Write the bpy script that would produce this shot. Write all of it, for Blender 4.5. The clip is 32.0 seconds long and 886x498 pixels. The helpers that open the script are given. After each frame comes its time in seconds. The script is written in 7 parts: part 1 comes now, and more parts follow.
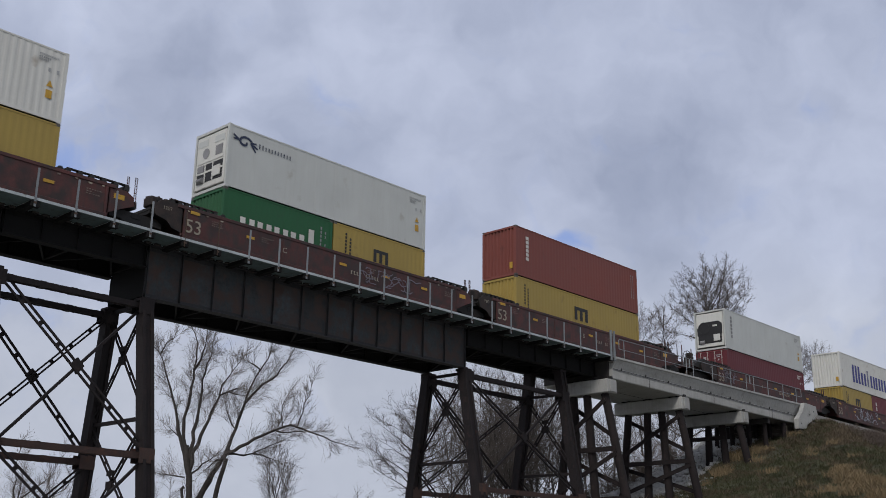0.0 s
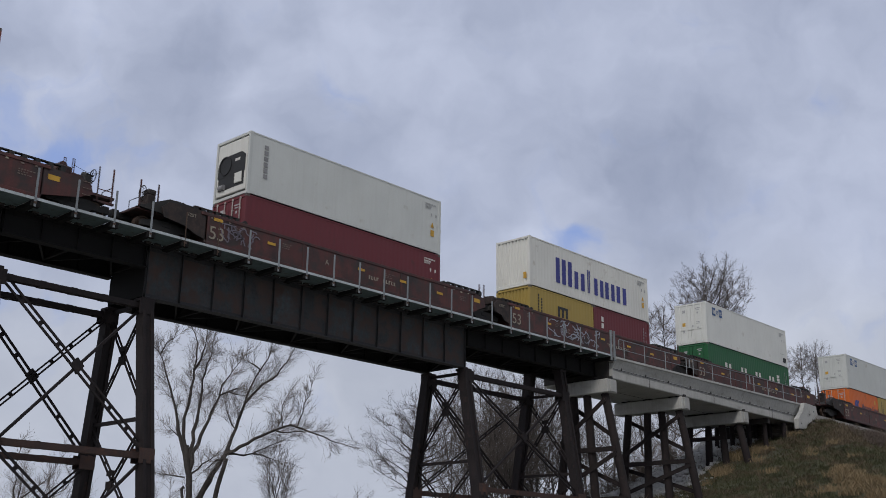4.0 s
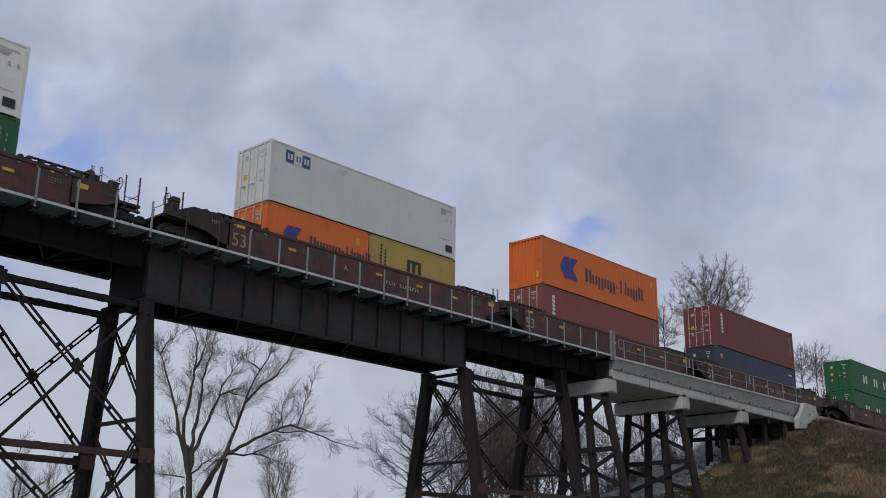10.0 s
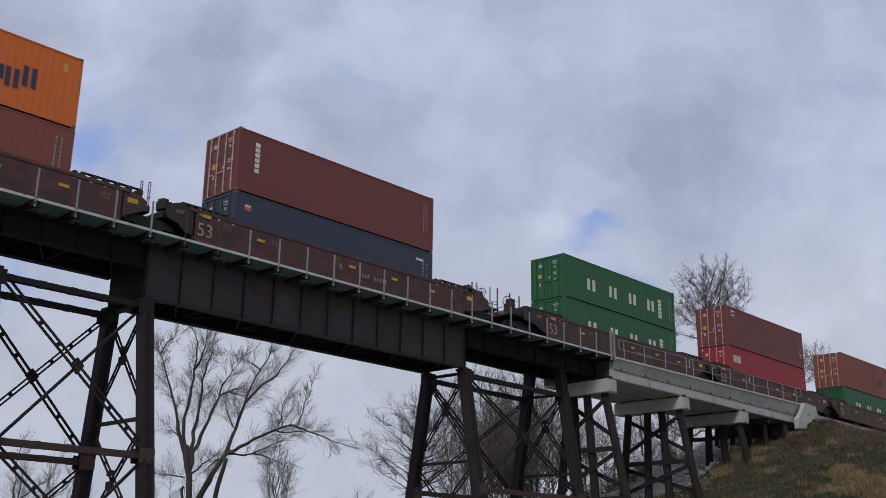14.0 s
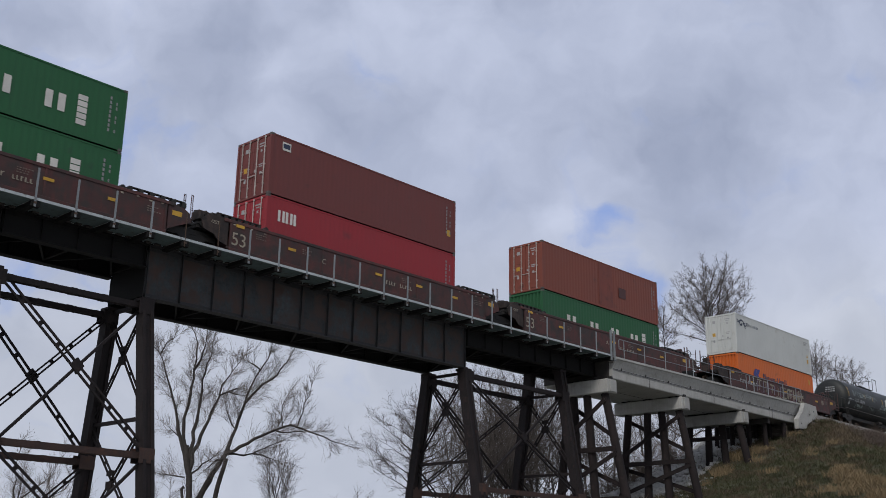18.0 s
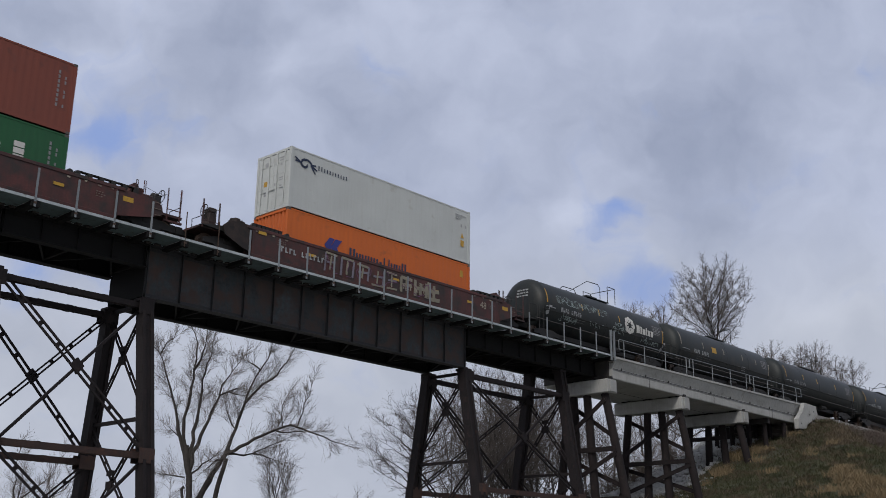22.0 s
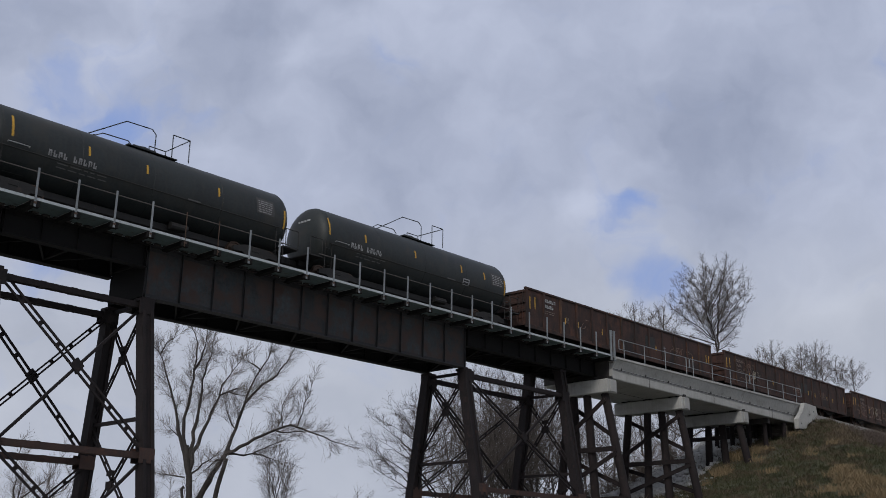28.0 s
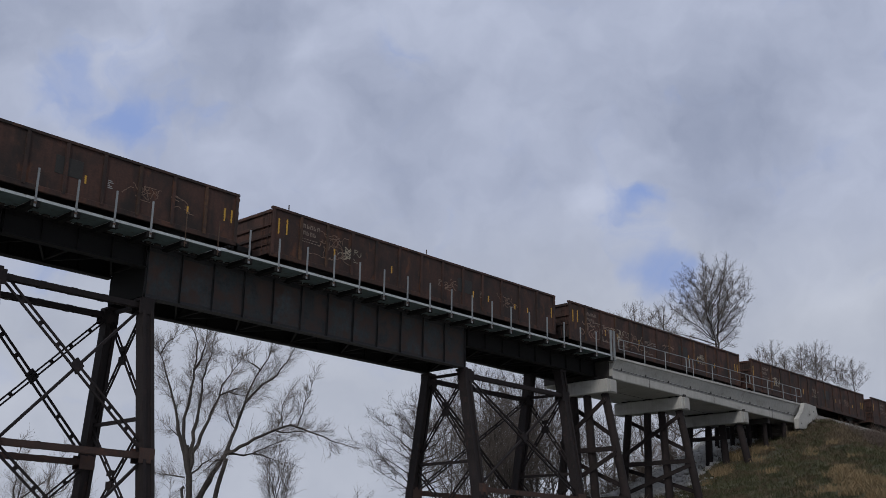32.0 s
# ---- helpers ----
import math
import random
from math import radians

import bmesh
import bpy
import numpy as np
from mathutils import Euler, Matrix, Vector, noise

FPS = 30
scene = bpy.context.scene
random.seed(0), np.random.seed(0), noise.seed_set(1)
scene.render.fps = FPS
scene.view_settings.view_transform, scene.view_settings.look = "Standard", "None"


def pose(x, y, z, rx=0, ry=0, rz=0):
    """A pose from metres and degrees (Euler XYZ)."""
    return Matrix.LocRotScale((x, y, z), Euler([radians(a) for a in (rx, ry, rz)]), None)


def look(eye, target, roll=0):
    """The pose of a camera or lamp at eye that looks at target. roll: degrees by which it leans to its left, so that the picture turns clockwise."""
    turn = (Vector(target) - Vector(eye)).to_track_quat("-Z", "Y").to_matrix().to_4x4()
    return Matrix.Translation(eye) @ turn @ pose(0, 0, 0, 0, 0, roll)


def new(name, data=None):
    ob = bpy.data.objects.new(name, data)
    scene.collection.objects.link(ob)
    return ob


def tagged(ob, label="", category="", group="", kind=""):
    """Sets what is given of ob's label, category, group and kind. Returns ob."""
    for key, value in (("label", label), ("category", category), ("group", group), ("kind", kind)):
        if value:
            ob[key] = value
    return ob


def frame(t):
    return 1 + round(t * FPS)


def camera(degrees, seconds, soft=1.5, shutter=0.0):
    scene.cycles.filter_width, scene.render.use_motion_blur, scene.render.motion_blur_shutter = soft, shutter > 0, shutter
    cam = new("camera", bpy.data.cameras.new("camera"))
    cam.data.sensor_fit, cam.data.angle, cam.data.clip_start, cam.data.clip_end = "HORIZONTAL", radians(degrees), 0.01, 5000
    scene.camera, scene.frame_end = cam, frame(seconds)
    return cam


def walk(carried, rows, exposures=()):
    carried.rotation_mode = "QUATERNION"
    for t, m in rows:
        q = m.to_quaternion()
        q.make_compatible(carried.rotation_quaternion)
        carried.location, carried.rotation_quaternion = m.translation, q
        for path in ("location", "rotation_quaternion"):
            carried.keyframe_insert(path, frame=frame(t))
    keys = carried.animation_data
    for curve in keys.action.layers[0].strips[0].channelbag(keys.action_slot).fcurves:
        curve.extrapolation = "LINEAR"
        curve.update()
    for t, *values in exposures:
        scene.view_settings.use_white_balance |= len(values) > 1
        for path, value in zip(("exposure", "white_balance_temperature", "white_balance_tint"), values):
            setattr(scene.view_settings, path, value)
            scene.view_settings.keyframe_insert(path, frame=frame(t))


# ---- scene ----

# ---------- camera: stands still on low ground beside the bridge ----------
EYE = Vector((0.0, 0.0, 1.6))
YAW, PITCH, ROLL = radians(42.908), radians(17.041), 0.812
FORWARD = Vector((math.cos(YAW) * math.cos(PITCH), math.sin(YAW) * math.cos(PITCH), math.sin(PITCH)))
VIEW = look(EYE, EYE + FORWARD * 10, ROLL)
cam = camera(45.09, 32.0, 0.8, 0.12)
walk(cam, [(0.0, VIEW), (32.0, VIEW)], [(0.0, 0.03), (3.0, 0.0), (9.0, 0.0), (14.0, 0.05), (17.0, 0.08), (20.0, 0.04), (23.0, -0.02), (28.0, -0.06), (32.0, -0.1)])

# ---------- world and sun: broken overcast ----------
SUN_AZ, SUN_EL = radians(205), radians(38)
world = bpy.data.worlds.new("sky")
scene.world = world
world.use_nodes = True
wn, wl = world.node_tree.nodes, world.node_tree.links
wn.clear()
w_out, w_bg, w_sky = wn.new("ShaderNodeOutputWorld"), wn.new("ShaderNodeBackground"), wn.new("ShaderNodeTexSky")
w_sky.sky_type, w_sky.sun_disc, w_sky.sun_elevation, w_sky.sun_rotation = "NISHITA", False, SUN_EL, math.pi / 2 - SUN_AZ
w_co, w_no, w_ramp, w_mix, w_cloud = (wn.new("ShaderNodeTexCoord"), wn.new("ShaderNodeTexNoise"), wn.new("ShaderNodeValToRGB"),
                                      wn.new("ShaderNodeMix"), wn.new("ShaderNodeValToRGB"))
w_mix.data_type = "RGBA"
w_no.inputs["Scale"].default_value, w_no.inputs["Detail"].default_value = 2.2, 6
w_ramp.color_ramp.elements[0].position, w_ramp.color_ramp.elements[1].position = 0.30, 0.45
w_cloud.color_ramp.elements[0].color, w_cloud.color_ramp.elements[1].color = (3.6, 3.9, 4.7, 1), (5.2, 5.5, 6.3, 1)
wl.new(w_co.outputs["Generated"], w_no.inputs["Vector"])
wl.new(w_no.outputs["Fac"], w_ramp.inputs["Fac"])
wl.new(w_no.outputs["Fac"], w_cloud.inputs["Fac"])
wl.new(w_ramp.outputs["Color"], w_mix.inputs["Factor"])
wl.new(w_sky.outputs["Color"], w_mix.inputs["A"])
wl.new(w_cloud.outputs["Color"], w_mix.inputs["B"])
wl.new(w_mix.outputs["Result"], w_bg.inputs["Color"])
w_bg.inputs["Strength"].default_value = 0.083
wl.new(w_bg.outputs["Background"], w_out.inputs["Surface"])

sun = new("sun", bpy.data.lights.new("sun", "SUN"))
sun.data.energy, sun.data.angle, sun.data.color = 1.35, radians(14), (1.0, 0.96, 0.9)
sun_from = Vector((math.cos(SUN_AZ) * math.cos(SUN_EL), math.sin(SUN_AZ) * math.cos(SUN_EL), math.sin(SUN_EL)))
sun.matrix_world = look(sun_from * 200, (0, 0, 0))

# ---------- mesh helpers ----------
class Shape:
    """Vertices and faces of one mesh."""
    def __init__(self):
        self.v, self.f = [], []

    def add(self, verts, faces):
        n = len(self.v)
        self.v.extend(tuple(p) for p in verts)
        self.f.extend(tuple(n + i for i in f) for f in faces)
        return self

    def box(self, x0, y0, z0, x1, y1, z1):
        return self.add([(x0, y0, z0), (x1, y0, z0), (x1, y1, z0), (x0, y1, z0), (x0, y0, z1), (x1, y0, z1), (x1, y1, z1), (x0, y1, z1)],
                        [(3, 2, 1, 0), (4, 5, 6, 7), (0, 1, 5, 4), (1, 2, 6, 5), (2, 3, 7, 6), (3, 0, 4, 7)])

    def cbox(self, x0, y0, z0, x1, y1, z1, c=0.02):
        """A box with chamfered edges."""
        ids, verts = {}, []
        for i, x in enumerate((x0, x1)):
            for j, y in enumerate((y0, y1)):
                for k, z in enumerate((z0, z1)):
                    a, b, e = x + (c if i == 0 else -c), y + (c if j == 0 else -c), z + (c if k == 0 else -c)
                    ids[i, j, k] = len(verts)
                    verts += [(x, b, e), (a, y, e), (a, b, z)]
        I = lambda i, j, k, n: ids[i, j, k] + n
        faces = []
        for s in (0, 1):
            q = [I(s, 0, 0, 0), I(s, 1, 0, 0), I(s, 1, 1, 0), I(s, 0, 1, 0)]
            faces.append(q if s else q[::-1])
            q = [I(0, s, 0, 1), I(0, s, 1, 1), I(1, s, 1, 1), I(1, s, 0, 1)]
            faces.append(q if s else q[::-1])
            q = [I(0, 0, s, 2), I(1, 0, s, 2), I(1, 1, s, 2), I(0, 1, s, 2)]
            faces.append(q if s else q[::-1])
        for s in (0, 1):
            for t in (0, 1):
                flip = (s + t) % 2 == 0
                for q in ([I(s, t, 0, 0), I(s, t, 0, 1), I(s, t, 1, 1), I(s, t, 1, 0)],
                          [I(s, 0, t, 2), I(s, 0, t, 0), I(s, 1, t, 0), I(s, 1, t, 2)],
                          [I(0, s, t, 1), I(0, s, t, 2), I(1, s, t, 2), I(1, s, t, 1)]):
                    faces.append(q if flip else q[::-1])
        for (i, j, k), n in ids.items():
            q = [n, n + 1, n + 2]
            faces.append(q if (i + j + k) % 2 else q[::-1])
        return self.add(verts, faces)

    def beam(self, p, q, w, h, up=(0, 0, 1)):
        """A bar from p to q, w wide across and h high towards up."""
        p, q, up = Vector(p), Vector(q), Vector(up)
        d = (q - p).normalized()
        s = d.cross(up)
        s = s.normalized() if s.length > 1e-4 else Vector((1, 0, 0))
        u = s.cross(d)
        s, u = s * w / 2, u * h / 2
        return self.add([p - s - u, p + s - u, p + s + u, p - s + u, q - s - u, q + s - u, q + s + u, q - s + u],
                        [(0, 1, 2, 3), (7, 6, 5, 4), (4, 5, 1, 0), (5, 6, 2, 1), (6, 7, 3, 2), (7, 4, 0, 3)])

    def tube(self, p, q, r, n=8, r2=None, caps=True):
        p, q = Vector(p), Vector(q)
        d = (q - p).normalized()
        a = d.orthogonal().normalized()
        b = d.cross(a)
        r2 = r if r2 is None else r2
        vs = []
        for c, rr in ((p, r), (q, r2)):
            for i in range(n):
                t = 2 * math.pi * i / n
                vs.append(c + (a * math.cos(t) + b * math.sin(t)) * rr)
        fs = [(i, (i + 1) % n, n + (i + 1) % n, n + i) for i in range(n)]
        if caps:
            fs += [tuple(range(n - 1, -1, -1)), tuple(range(n, 2 * n))]
        return self.add(vs, fs)

    def path(self, pts, r, n=6):
        for a, b in zip(pts, pts[1:]):
            self.tube(a, b, r, n)
        return self

    def extrude(self, outline, axis, a, b):
        """A prism: the outline (two coordinates in turn order) drawn from a to b along axis x, y or z."""
        n = len(outline)
        put = {"x": lambda o, s: (s, o[0], o[1]), "y": lambda o, s: (o[0], s, o[1]), "z": lambda o, s: (o[0], o[1], s)}[axis]
        vs = [put(o, a) for o in outline] + [put(o, b) for o in outline]
        fs = [(i, (i + 1) % n, n + (i + 1) % n, n + i) for i in range(n)] + [tuple(range(n - 1, -1, -1)), tuple(range(n, 2 * n))]
        return self.add(vs, fs)

    def lathe_x(self, profile, n=32, cy=0.0, cz=0.0):
        """A body turned about the x axis; profile rows of x, radius."""
        vs, fs = [], []
        for x, r in profile:
            for i in range(n):
                t = 2 * math.pi * i / n
                vs.append((x, cy + r * math.cos(t), cz + r * math.sin(t)))
        for k in range(len(profile) - 1):
            for i in range(n):
                j = (i + 1) % n
                fs.append((k * n + i, k * n + j, (k + 1) * n + j, (k + 1) * n + i))
        fs += [tuple(range(n - 1, -1, -1)), tuple(range((len(profile) - 1) * n, len(profile) * n))]
        return self.add(vs, fs)

    def mesh(self, name, material, smooth=False):
        me = bpy.data.meshes.new(name)
        me.from_pydata(self.v, [], self.f)
        bm = bmesh.new()
        bm.from_mesh(me)
        bmesh.ops.recalc_face_normals(bm, faces=bm.faces)
        bm.to_mesh(me)
        bm.free()
        if material:
            me.materials.append(material)
        if smooth:
            me.shade_smooth()
            if smooth is not True:
                me.set_sharp_from_angle(angle=smooth)
        return me


def part(name, shape, material, parent, label="", smooth=False):
    """Links a shape (or a mesh already made) as one mesh object under a thing or a part."""
    me = shape if isinstance(shape, bpy.types.Mesh) else shape.mesh(name, material, smooth)
    ob = new(name, me)
    ob.parent = parent
    return tagged(ob, label)


def thing(name, label, category, group="", kind="", at=None):
    ob = new(name)
    ob.empty_display_size = 0.3
    if at is not None:
        ob.matrix_world = at
    return tagged(ob, label, category, group, kind)


def solo(name, shape, material, label, category, group="", kind="", smooth=False):
    ob = new(name, shape.mesh(name, material, smooth))
    return tagged(ob, label, category, group, kind)


# ---------- materials ----------
def paint(name, col, rough=0.6, metal=0.0, var=0.25, scale=1.5, grain=30.0, bump=0.1, dirt=None, amount=0.4, streak=0.0, spread=0.08):
    """Weathered surface: base colour varied at two scales, stains of the dirt colour in patches, optional run-down streaks."""
    m = bpy.data.materials.new(name)
    m.use_nodes = True
    n, l = m.node_tree.nodes, m.node_tree.links
    bsdf = n["Principled BSDF"]
    bsdf.inputs["Roughness"].default_value, bsdf.inputs["Metallic"].default_value = rough, metal
    co, info = n.new("ShaderNodeTexCoord"), n.new("ShaderNodeObjectInfo")
    shift = n.new("ShaderNodeVectorMath")
    shift.operation = "MULTIPLY_ADD"
    shift.inputs[1].default_value = (1, 1, 1)
    comb = n.new("ShaderNodeCombineXYZ")
    tm = n.new("ShaderNodeMath")
    tm.operation, tm.inputs[1].default_value = "MULTIPLY", 37.0
    l.new(info.outputs["Random"], tm.inputs[0])
    for k in range(3):
        l.new(tm.outputs[0], comb.inputs[k])
    l.new(co.outputs["Object"], shift.inputs[0])
    l.new(comb.outputs[0], shift.inputs[2])

    def tex(s, detail, squash=None):
        t = n.new("ShaderNodeTexNoise")
        t.inputs["Scale"].default_value, t.inputs["Detail"].default_value = s, detail
        if squash:
            mp = n.new("ShaderNodeMapping")
            mp.inputs["Scale"].default_value = squash
            l.new(shift.outputs[0], mp.inputs["Vector"])
            l.new(mp.outputs[0], t.inputs["Vector"])
        else:
            l.new(shift.outputs[0], t.inputs["Vector"])
        return t.outputs["Fac"]

    def ramp(src, a, b, ca=(0, 0, 0, 1), cb=(1, 1, 1, 1)):
        r = n.new("ShaderNodeValToRGB")
        r.color_ramp.elements[0].position, r.color_ramp.elements[1].position = a, b
        r.color_ramp.elements[0].color, r.color_ramp.elements[1].color = ca, cb
        l.new(src, r.inputs["Fac"])
        return r.outputs["Color"]

    def mix(kind, fac, a, b):
        x = n.new("ShaderNodeMix")
        x.data_type, x.blend_type = "RGBA", kind
        for sock, val in (("Factor", fac), ("A", a), ("B", b)):
            if isinstance(val, (int, float, tuple)):
                x.inputs[sock].default_value = val
            else:
                l.new(val, x.inputs[sock])
        return x.outputs["Result"]

    big, fine = tex(scale, 6), tex(grain, 4)
    lo, hi = tuple(c * (1 - var) for c in col) + (1,), tuple(min(1, c * (1 + var)) for c in col) + (1,)
    c = mix("MIX", 0.35, ramp(big, 0.3, 0.7, lo, hi), ramp(fine, 0.3, 0.7, lo, hi))
    hs = n.new("ShaderNodeHueSaturation")
    mr = n.new("ShaderNodeMapRange")
    mr.inputs["To Min"].default_value, mr.inputs["To Max"].default_value = 1 - spread, 1 + spread
    l.new(info.outputs["Random"], mr.inputs["Value"])
    l.new(mr.outputs[0], hs.inputs["Value"])
    l.new(c, hs.inputs["Color"])
    c = hs.outputs["Color"]
    if dirt:
        d = tex(scale * 2.3, 8)
        c = mix("MIX", ramp(d, 0.75 - amount * 0.5, 0.95 - amount * 0.5), c, tuple(dirt) + (1,))
        if streak:
            s = tex(1.0, 5, (9.0, 9.0, 0.5))
            f = n.new("ShaderNodeMath")
            f.operation, f.inputs[1].default_value = "MULTIPLY", streak
            l.new(ramp(s, 0.45, 0.75), f.inputs[0])
            c = mix("MIX", f.outputs[0], c, tuple(dirt) + (1,))
    l.new(c, bsdf.inputs["Base Color"])
    rr = n.new("ShaderNodeMapRange")
    rr.inputs["To Min"].default_value, rr.inputs["To Max"].default_value = max(0, rough - 0.12), min(1, rough + 0.12)
    l.new(big, rr.inputs["Value"])
    l.new(rr.outputs[0], bsdf.inputs["Roughness"])
    if bump:
        b = n.new("ShaderNodeBump")
        b.inputs["Strength"].default_value, b.inputs["Distance"].default_value = bump, 0.02
        l.new(fine, b.inputs["Height"])
        l.new(b.outputs["Normal"], bsdf.inputs["Normal"])
    return m


def blotch(m, col, scale, low, high, strength=1.0, stretch=(1, 1, 1), seed=0.0):
    """Adds patches of another colour over a paint: old rust, soot or scuffs with ragged edges."""
    n, l = m.node_tree.nodes, m.node_tree.links
    sock = n["Principled BSDF"].inputs["Base Color"]
    under = sock.links[0].from_socket
    co, info, mp, t, mr, mx = (n.new("ShaderNodeTexCoord"), n.new("ShaderNodeObjectInfo"), n.new("ShaderNodeMapping"), n.new("ShaderNodeTexNoise"), n.new("ShaderNodeMapRange"), n.new("ShaderNodeMix"))
    push, fine = n.new("ShaderNodeVectorMath"), n.new("ShaderNodeMath")
    push.operation, fine.operation, fine.inputs[1].default_value = "ADD", "MULTIPLY_ADD", 53.0
    fine.inputs[2].default_value = seed
    l.new(info.outputs["Random"], fine.inputs[0])
    l.new(co.outputs["Object"], push.inputs[0])
    l.new(fine.outputs[0], push.inputs[1])
    mp.inputs["Scale"].default_value = stretch
    l.new(push.outputs[0], mp.inputs["Vector"])
    l.new(mp.outputs[0], t.inputs["Vector"])
    t.inputs["Scale"].default_value, t.inputs["Detail"].default_value, t.inputs["Roughness"].default_value = scale, 9, 0.62
    mr.inputs["From Min"].default_value, mr.inputs["From Max"].default_value, mr.inputs["To Max"].default_value = low, high, strength
    l.new(t.outputs["Fac"], mr.inputs["Value"])
    mx.data_type = "RGBA"
    l.new(mr.outputs[0], mx.inputs["Factor"])
    l.new(under, mx.inputs["A"])
    mx.inputs["B"].default_value = tuple(col) + (1,)
    l.new(mx.outputs["Result"], sock)


steel_dark = paint("weathered_bridge_steel", (0.025, 0.026, 0.030), 0.72, 0, 0.55, 0.55, 22, 0.25, (0.052, 0.035, 0.031), 0.30, 0.25)
tower_steel = paint("dark_tower_steel", (0.0178, 0.0148, 0.0165), 0.75, 0, 0.4, 1.0, 22, 0.25, (0.050, 0.031, 0.028), 0.26, 0.25)
# Steel darkened by colour for shade between girders, and for two span faces.
shade_dark_steel = paint("sooty_inner_steel", (0.009, 0.0088, 0.0098), 0.85, 0, 0.35, 1.0, 22, 0.2)
web_steel = paint("blue_grey_web_plate", (0.029, 0.037, 0.043), 0.7, 0, 0.65, 0.8, 9, 0.25, (0.052, 0.031, 0.026), 0.70, 0.45, 0.25)
steel_rust = paint("rusty_bridge_steel", (0.044, 0.026, 0.023), 0.8, 0, 0.4, 1.2, 25, 0.25, (0.08, 0.034, 0.022), 0.42, 0.3)
shade_dark_steel.node_tree.nodes["Principled BSDF"].inputs["Specular IOR Level"].default_value = 0.3
galv = paint("galvanised_steel", (0.25, 0.27, 0.29), 0.5, 0.3, 0.2, 2, 40, 0.05, (0.12, 0.1, 0.08), 0.2)
grating = paint("walkway_grating", (0.105, 0.145, 0.15), 0.7, 0, 0.3, 2, 30, 0.15, (0.05, 0.05, 0.05), 0.35)
edge_steel = paint("pale_edge_angle", (0.40, 0.44, 0.46), 0.5, 0, 0.25, 2, 40, 0.05, (0.14, 0.13, 0.12), 0.3)
tie_wood = paint("grey_black_tie_wood", (0.012, 0.0118, 0.012), 0.85, 0, 0.4, 2, 30, 0.3, (0.035, 0.03, 0.027), 0.3)
timber = paint("dark_tie_timber", (0.042, 0.038, 0.036), 0.85, 0, 0.4, 2, 30, 0.3, (0.04, 0.035, 0.03), 0.3)
rail_steel = paint("rail_steel", (0.09, 0.06, 0.045), 0.45, 0.6, 0.2, 3, 40, 0.05)
concrete = paint("concrete", (0.40, 0.40, 0.39), 0.85, 0, 0.14, 0.7, 18, 0.12, (0.22, 0.21, 0.19), 0.3, 0.35)
concrete_old = paint("stained_concrete", (0.33, 0.32, 0.30), 0.88, 0, 0.2, 0.9, 18, 0.2, (0.13, 0.12, 0.10), 0.4, 0.45)
pile_mat = paint("dark_pile_timber", (0.0188, 0.0144, 0.0150), 0.8, 0, 0.35, 1, 22, 0.2, (0.036, 0.026, 0.024), 0.35, 0.2)
for dull in (tower_steel, pile_mat, tie_wood):
    dull.node_tree.nodes["Principled BSDF"].inputs["Specular IOR Level"].default_value = 0.25
car_red = paint("oxide_red_car_paint", (0.088, 0.028, 0.026), 0.65, 0, 0.4, 0.8, 18, 0.12, (0.042, 0.029, 0.028), 0.62, 0.6, 0.15)
car_black = paint("sooty_underframe", (0.021, 0.020, 0.020), 0.7, 0, 0.4, 2, 30, 0.2, (0.05, 0.035, 0.03), 0.3)
car_soot = paint("sooty_brown_car_end", (0.040, 0.026, 0.023), 0.75, 0, 0.5, 1.4, 16, 0.2, (0.017, 0.014, 0.014), 0.6, 0.5, 0.2)
mark_white = paint("white_marking", (0.62, 0.61, 0.58), 0.6, 0, 0.1, 4, 40, 0)
mark_yellow = paint("yellow_marking", (0.52, 0.30, 0.035), 0.55, 0, 0.15, 4, 40, 0, (0.2, 0.12, 0.04), 0.3)
mark_black = paint("black_marking", (0.02, 0.02, 0.022), 0.6, 0, 0.2, 4, 40, 0)
mark_blue = paint("deep_blue_marking", (0.03, 0.035, 0.22), 0.5, 0, 0.1, 3, 30, 0)
mark_royal = paint("royal_blue_marking", (0.022, 0.075, 0.22), 0.5, 0, 0.1, 3, 30, 0)
mark_navy = paint("navy_marking", (0.02, 0.03, 0.07), 0.5, 0, 0.15, 3, 30, 0)
mark_soft = paint("soft_grey_marking", (0.36, 0.37, 0.38), 0.6, 0, 0.15, 3, 30, 0)
mark_dim = paint("faded_stencil_paint", (0.17, 0.13, 0.11), 0.65, 0, 0.25, 4, 40, 0)
mark_faint = paint("faint_grey_stencil", (0.10, 0.10, 0.10), 0.65, 0, 0.3, 4, 40, 0)
mark_pink = paint("faded_red_label", (0.42, 0.10, 0.11), 0.6, 0, 0.2, 4, 40, 0)
mark_cream = paint("cream_stencil_paint", (0.33, 0.29, 0.23), 0.6, 0, 0.2, 4, 40, 0, (0.15, 0.08, 0.06), 0.25)
mark_grey = paint("grey_marking", (0.25, 0.25, 0.26), 0.6, 0, 0.15, 3, 30, 0)
tank_black = paint("black_tank_paint", (0.019, 0.0238, 0.0255), 0.5, 0, 0.5, 0.5, 10, 0.05, (0.036, 0.034, 0.03), 0.42, 0.5)
tank_black.node_tree.nodes["Principled BSDF"].inputs["Specular IOR Level"].default_value = 0.4
gon_brown = paint("rusted_gondola_steel", (0.058, 0.027, 0.021), 0.8, 0, 0.5, 0.5, 14, 0.25, (0.024, 0.016, 0.0145), 0.5, 0.5, 0.2)
gon_ochre = paint("ochre_rust_streaked_steel", (0.10, 0.05, 0.028), 0.8, 0, 0.5, 1.2, 14, 0.25, (0.035, 0.02, 0.017), 0.5, 0.5, 0.3)
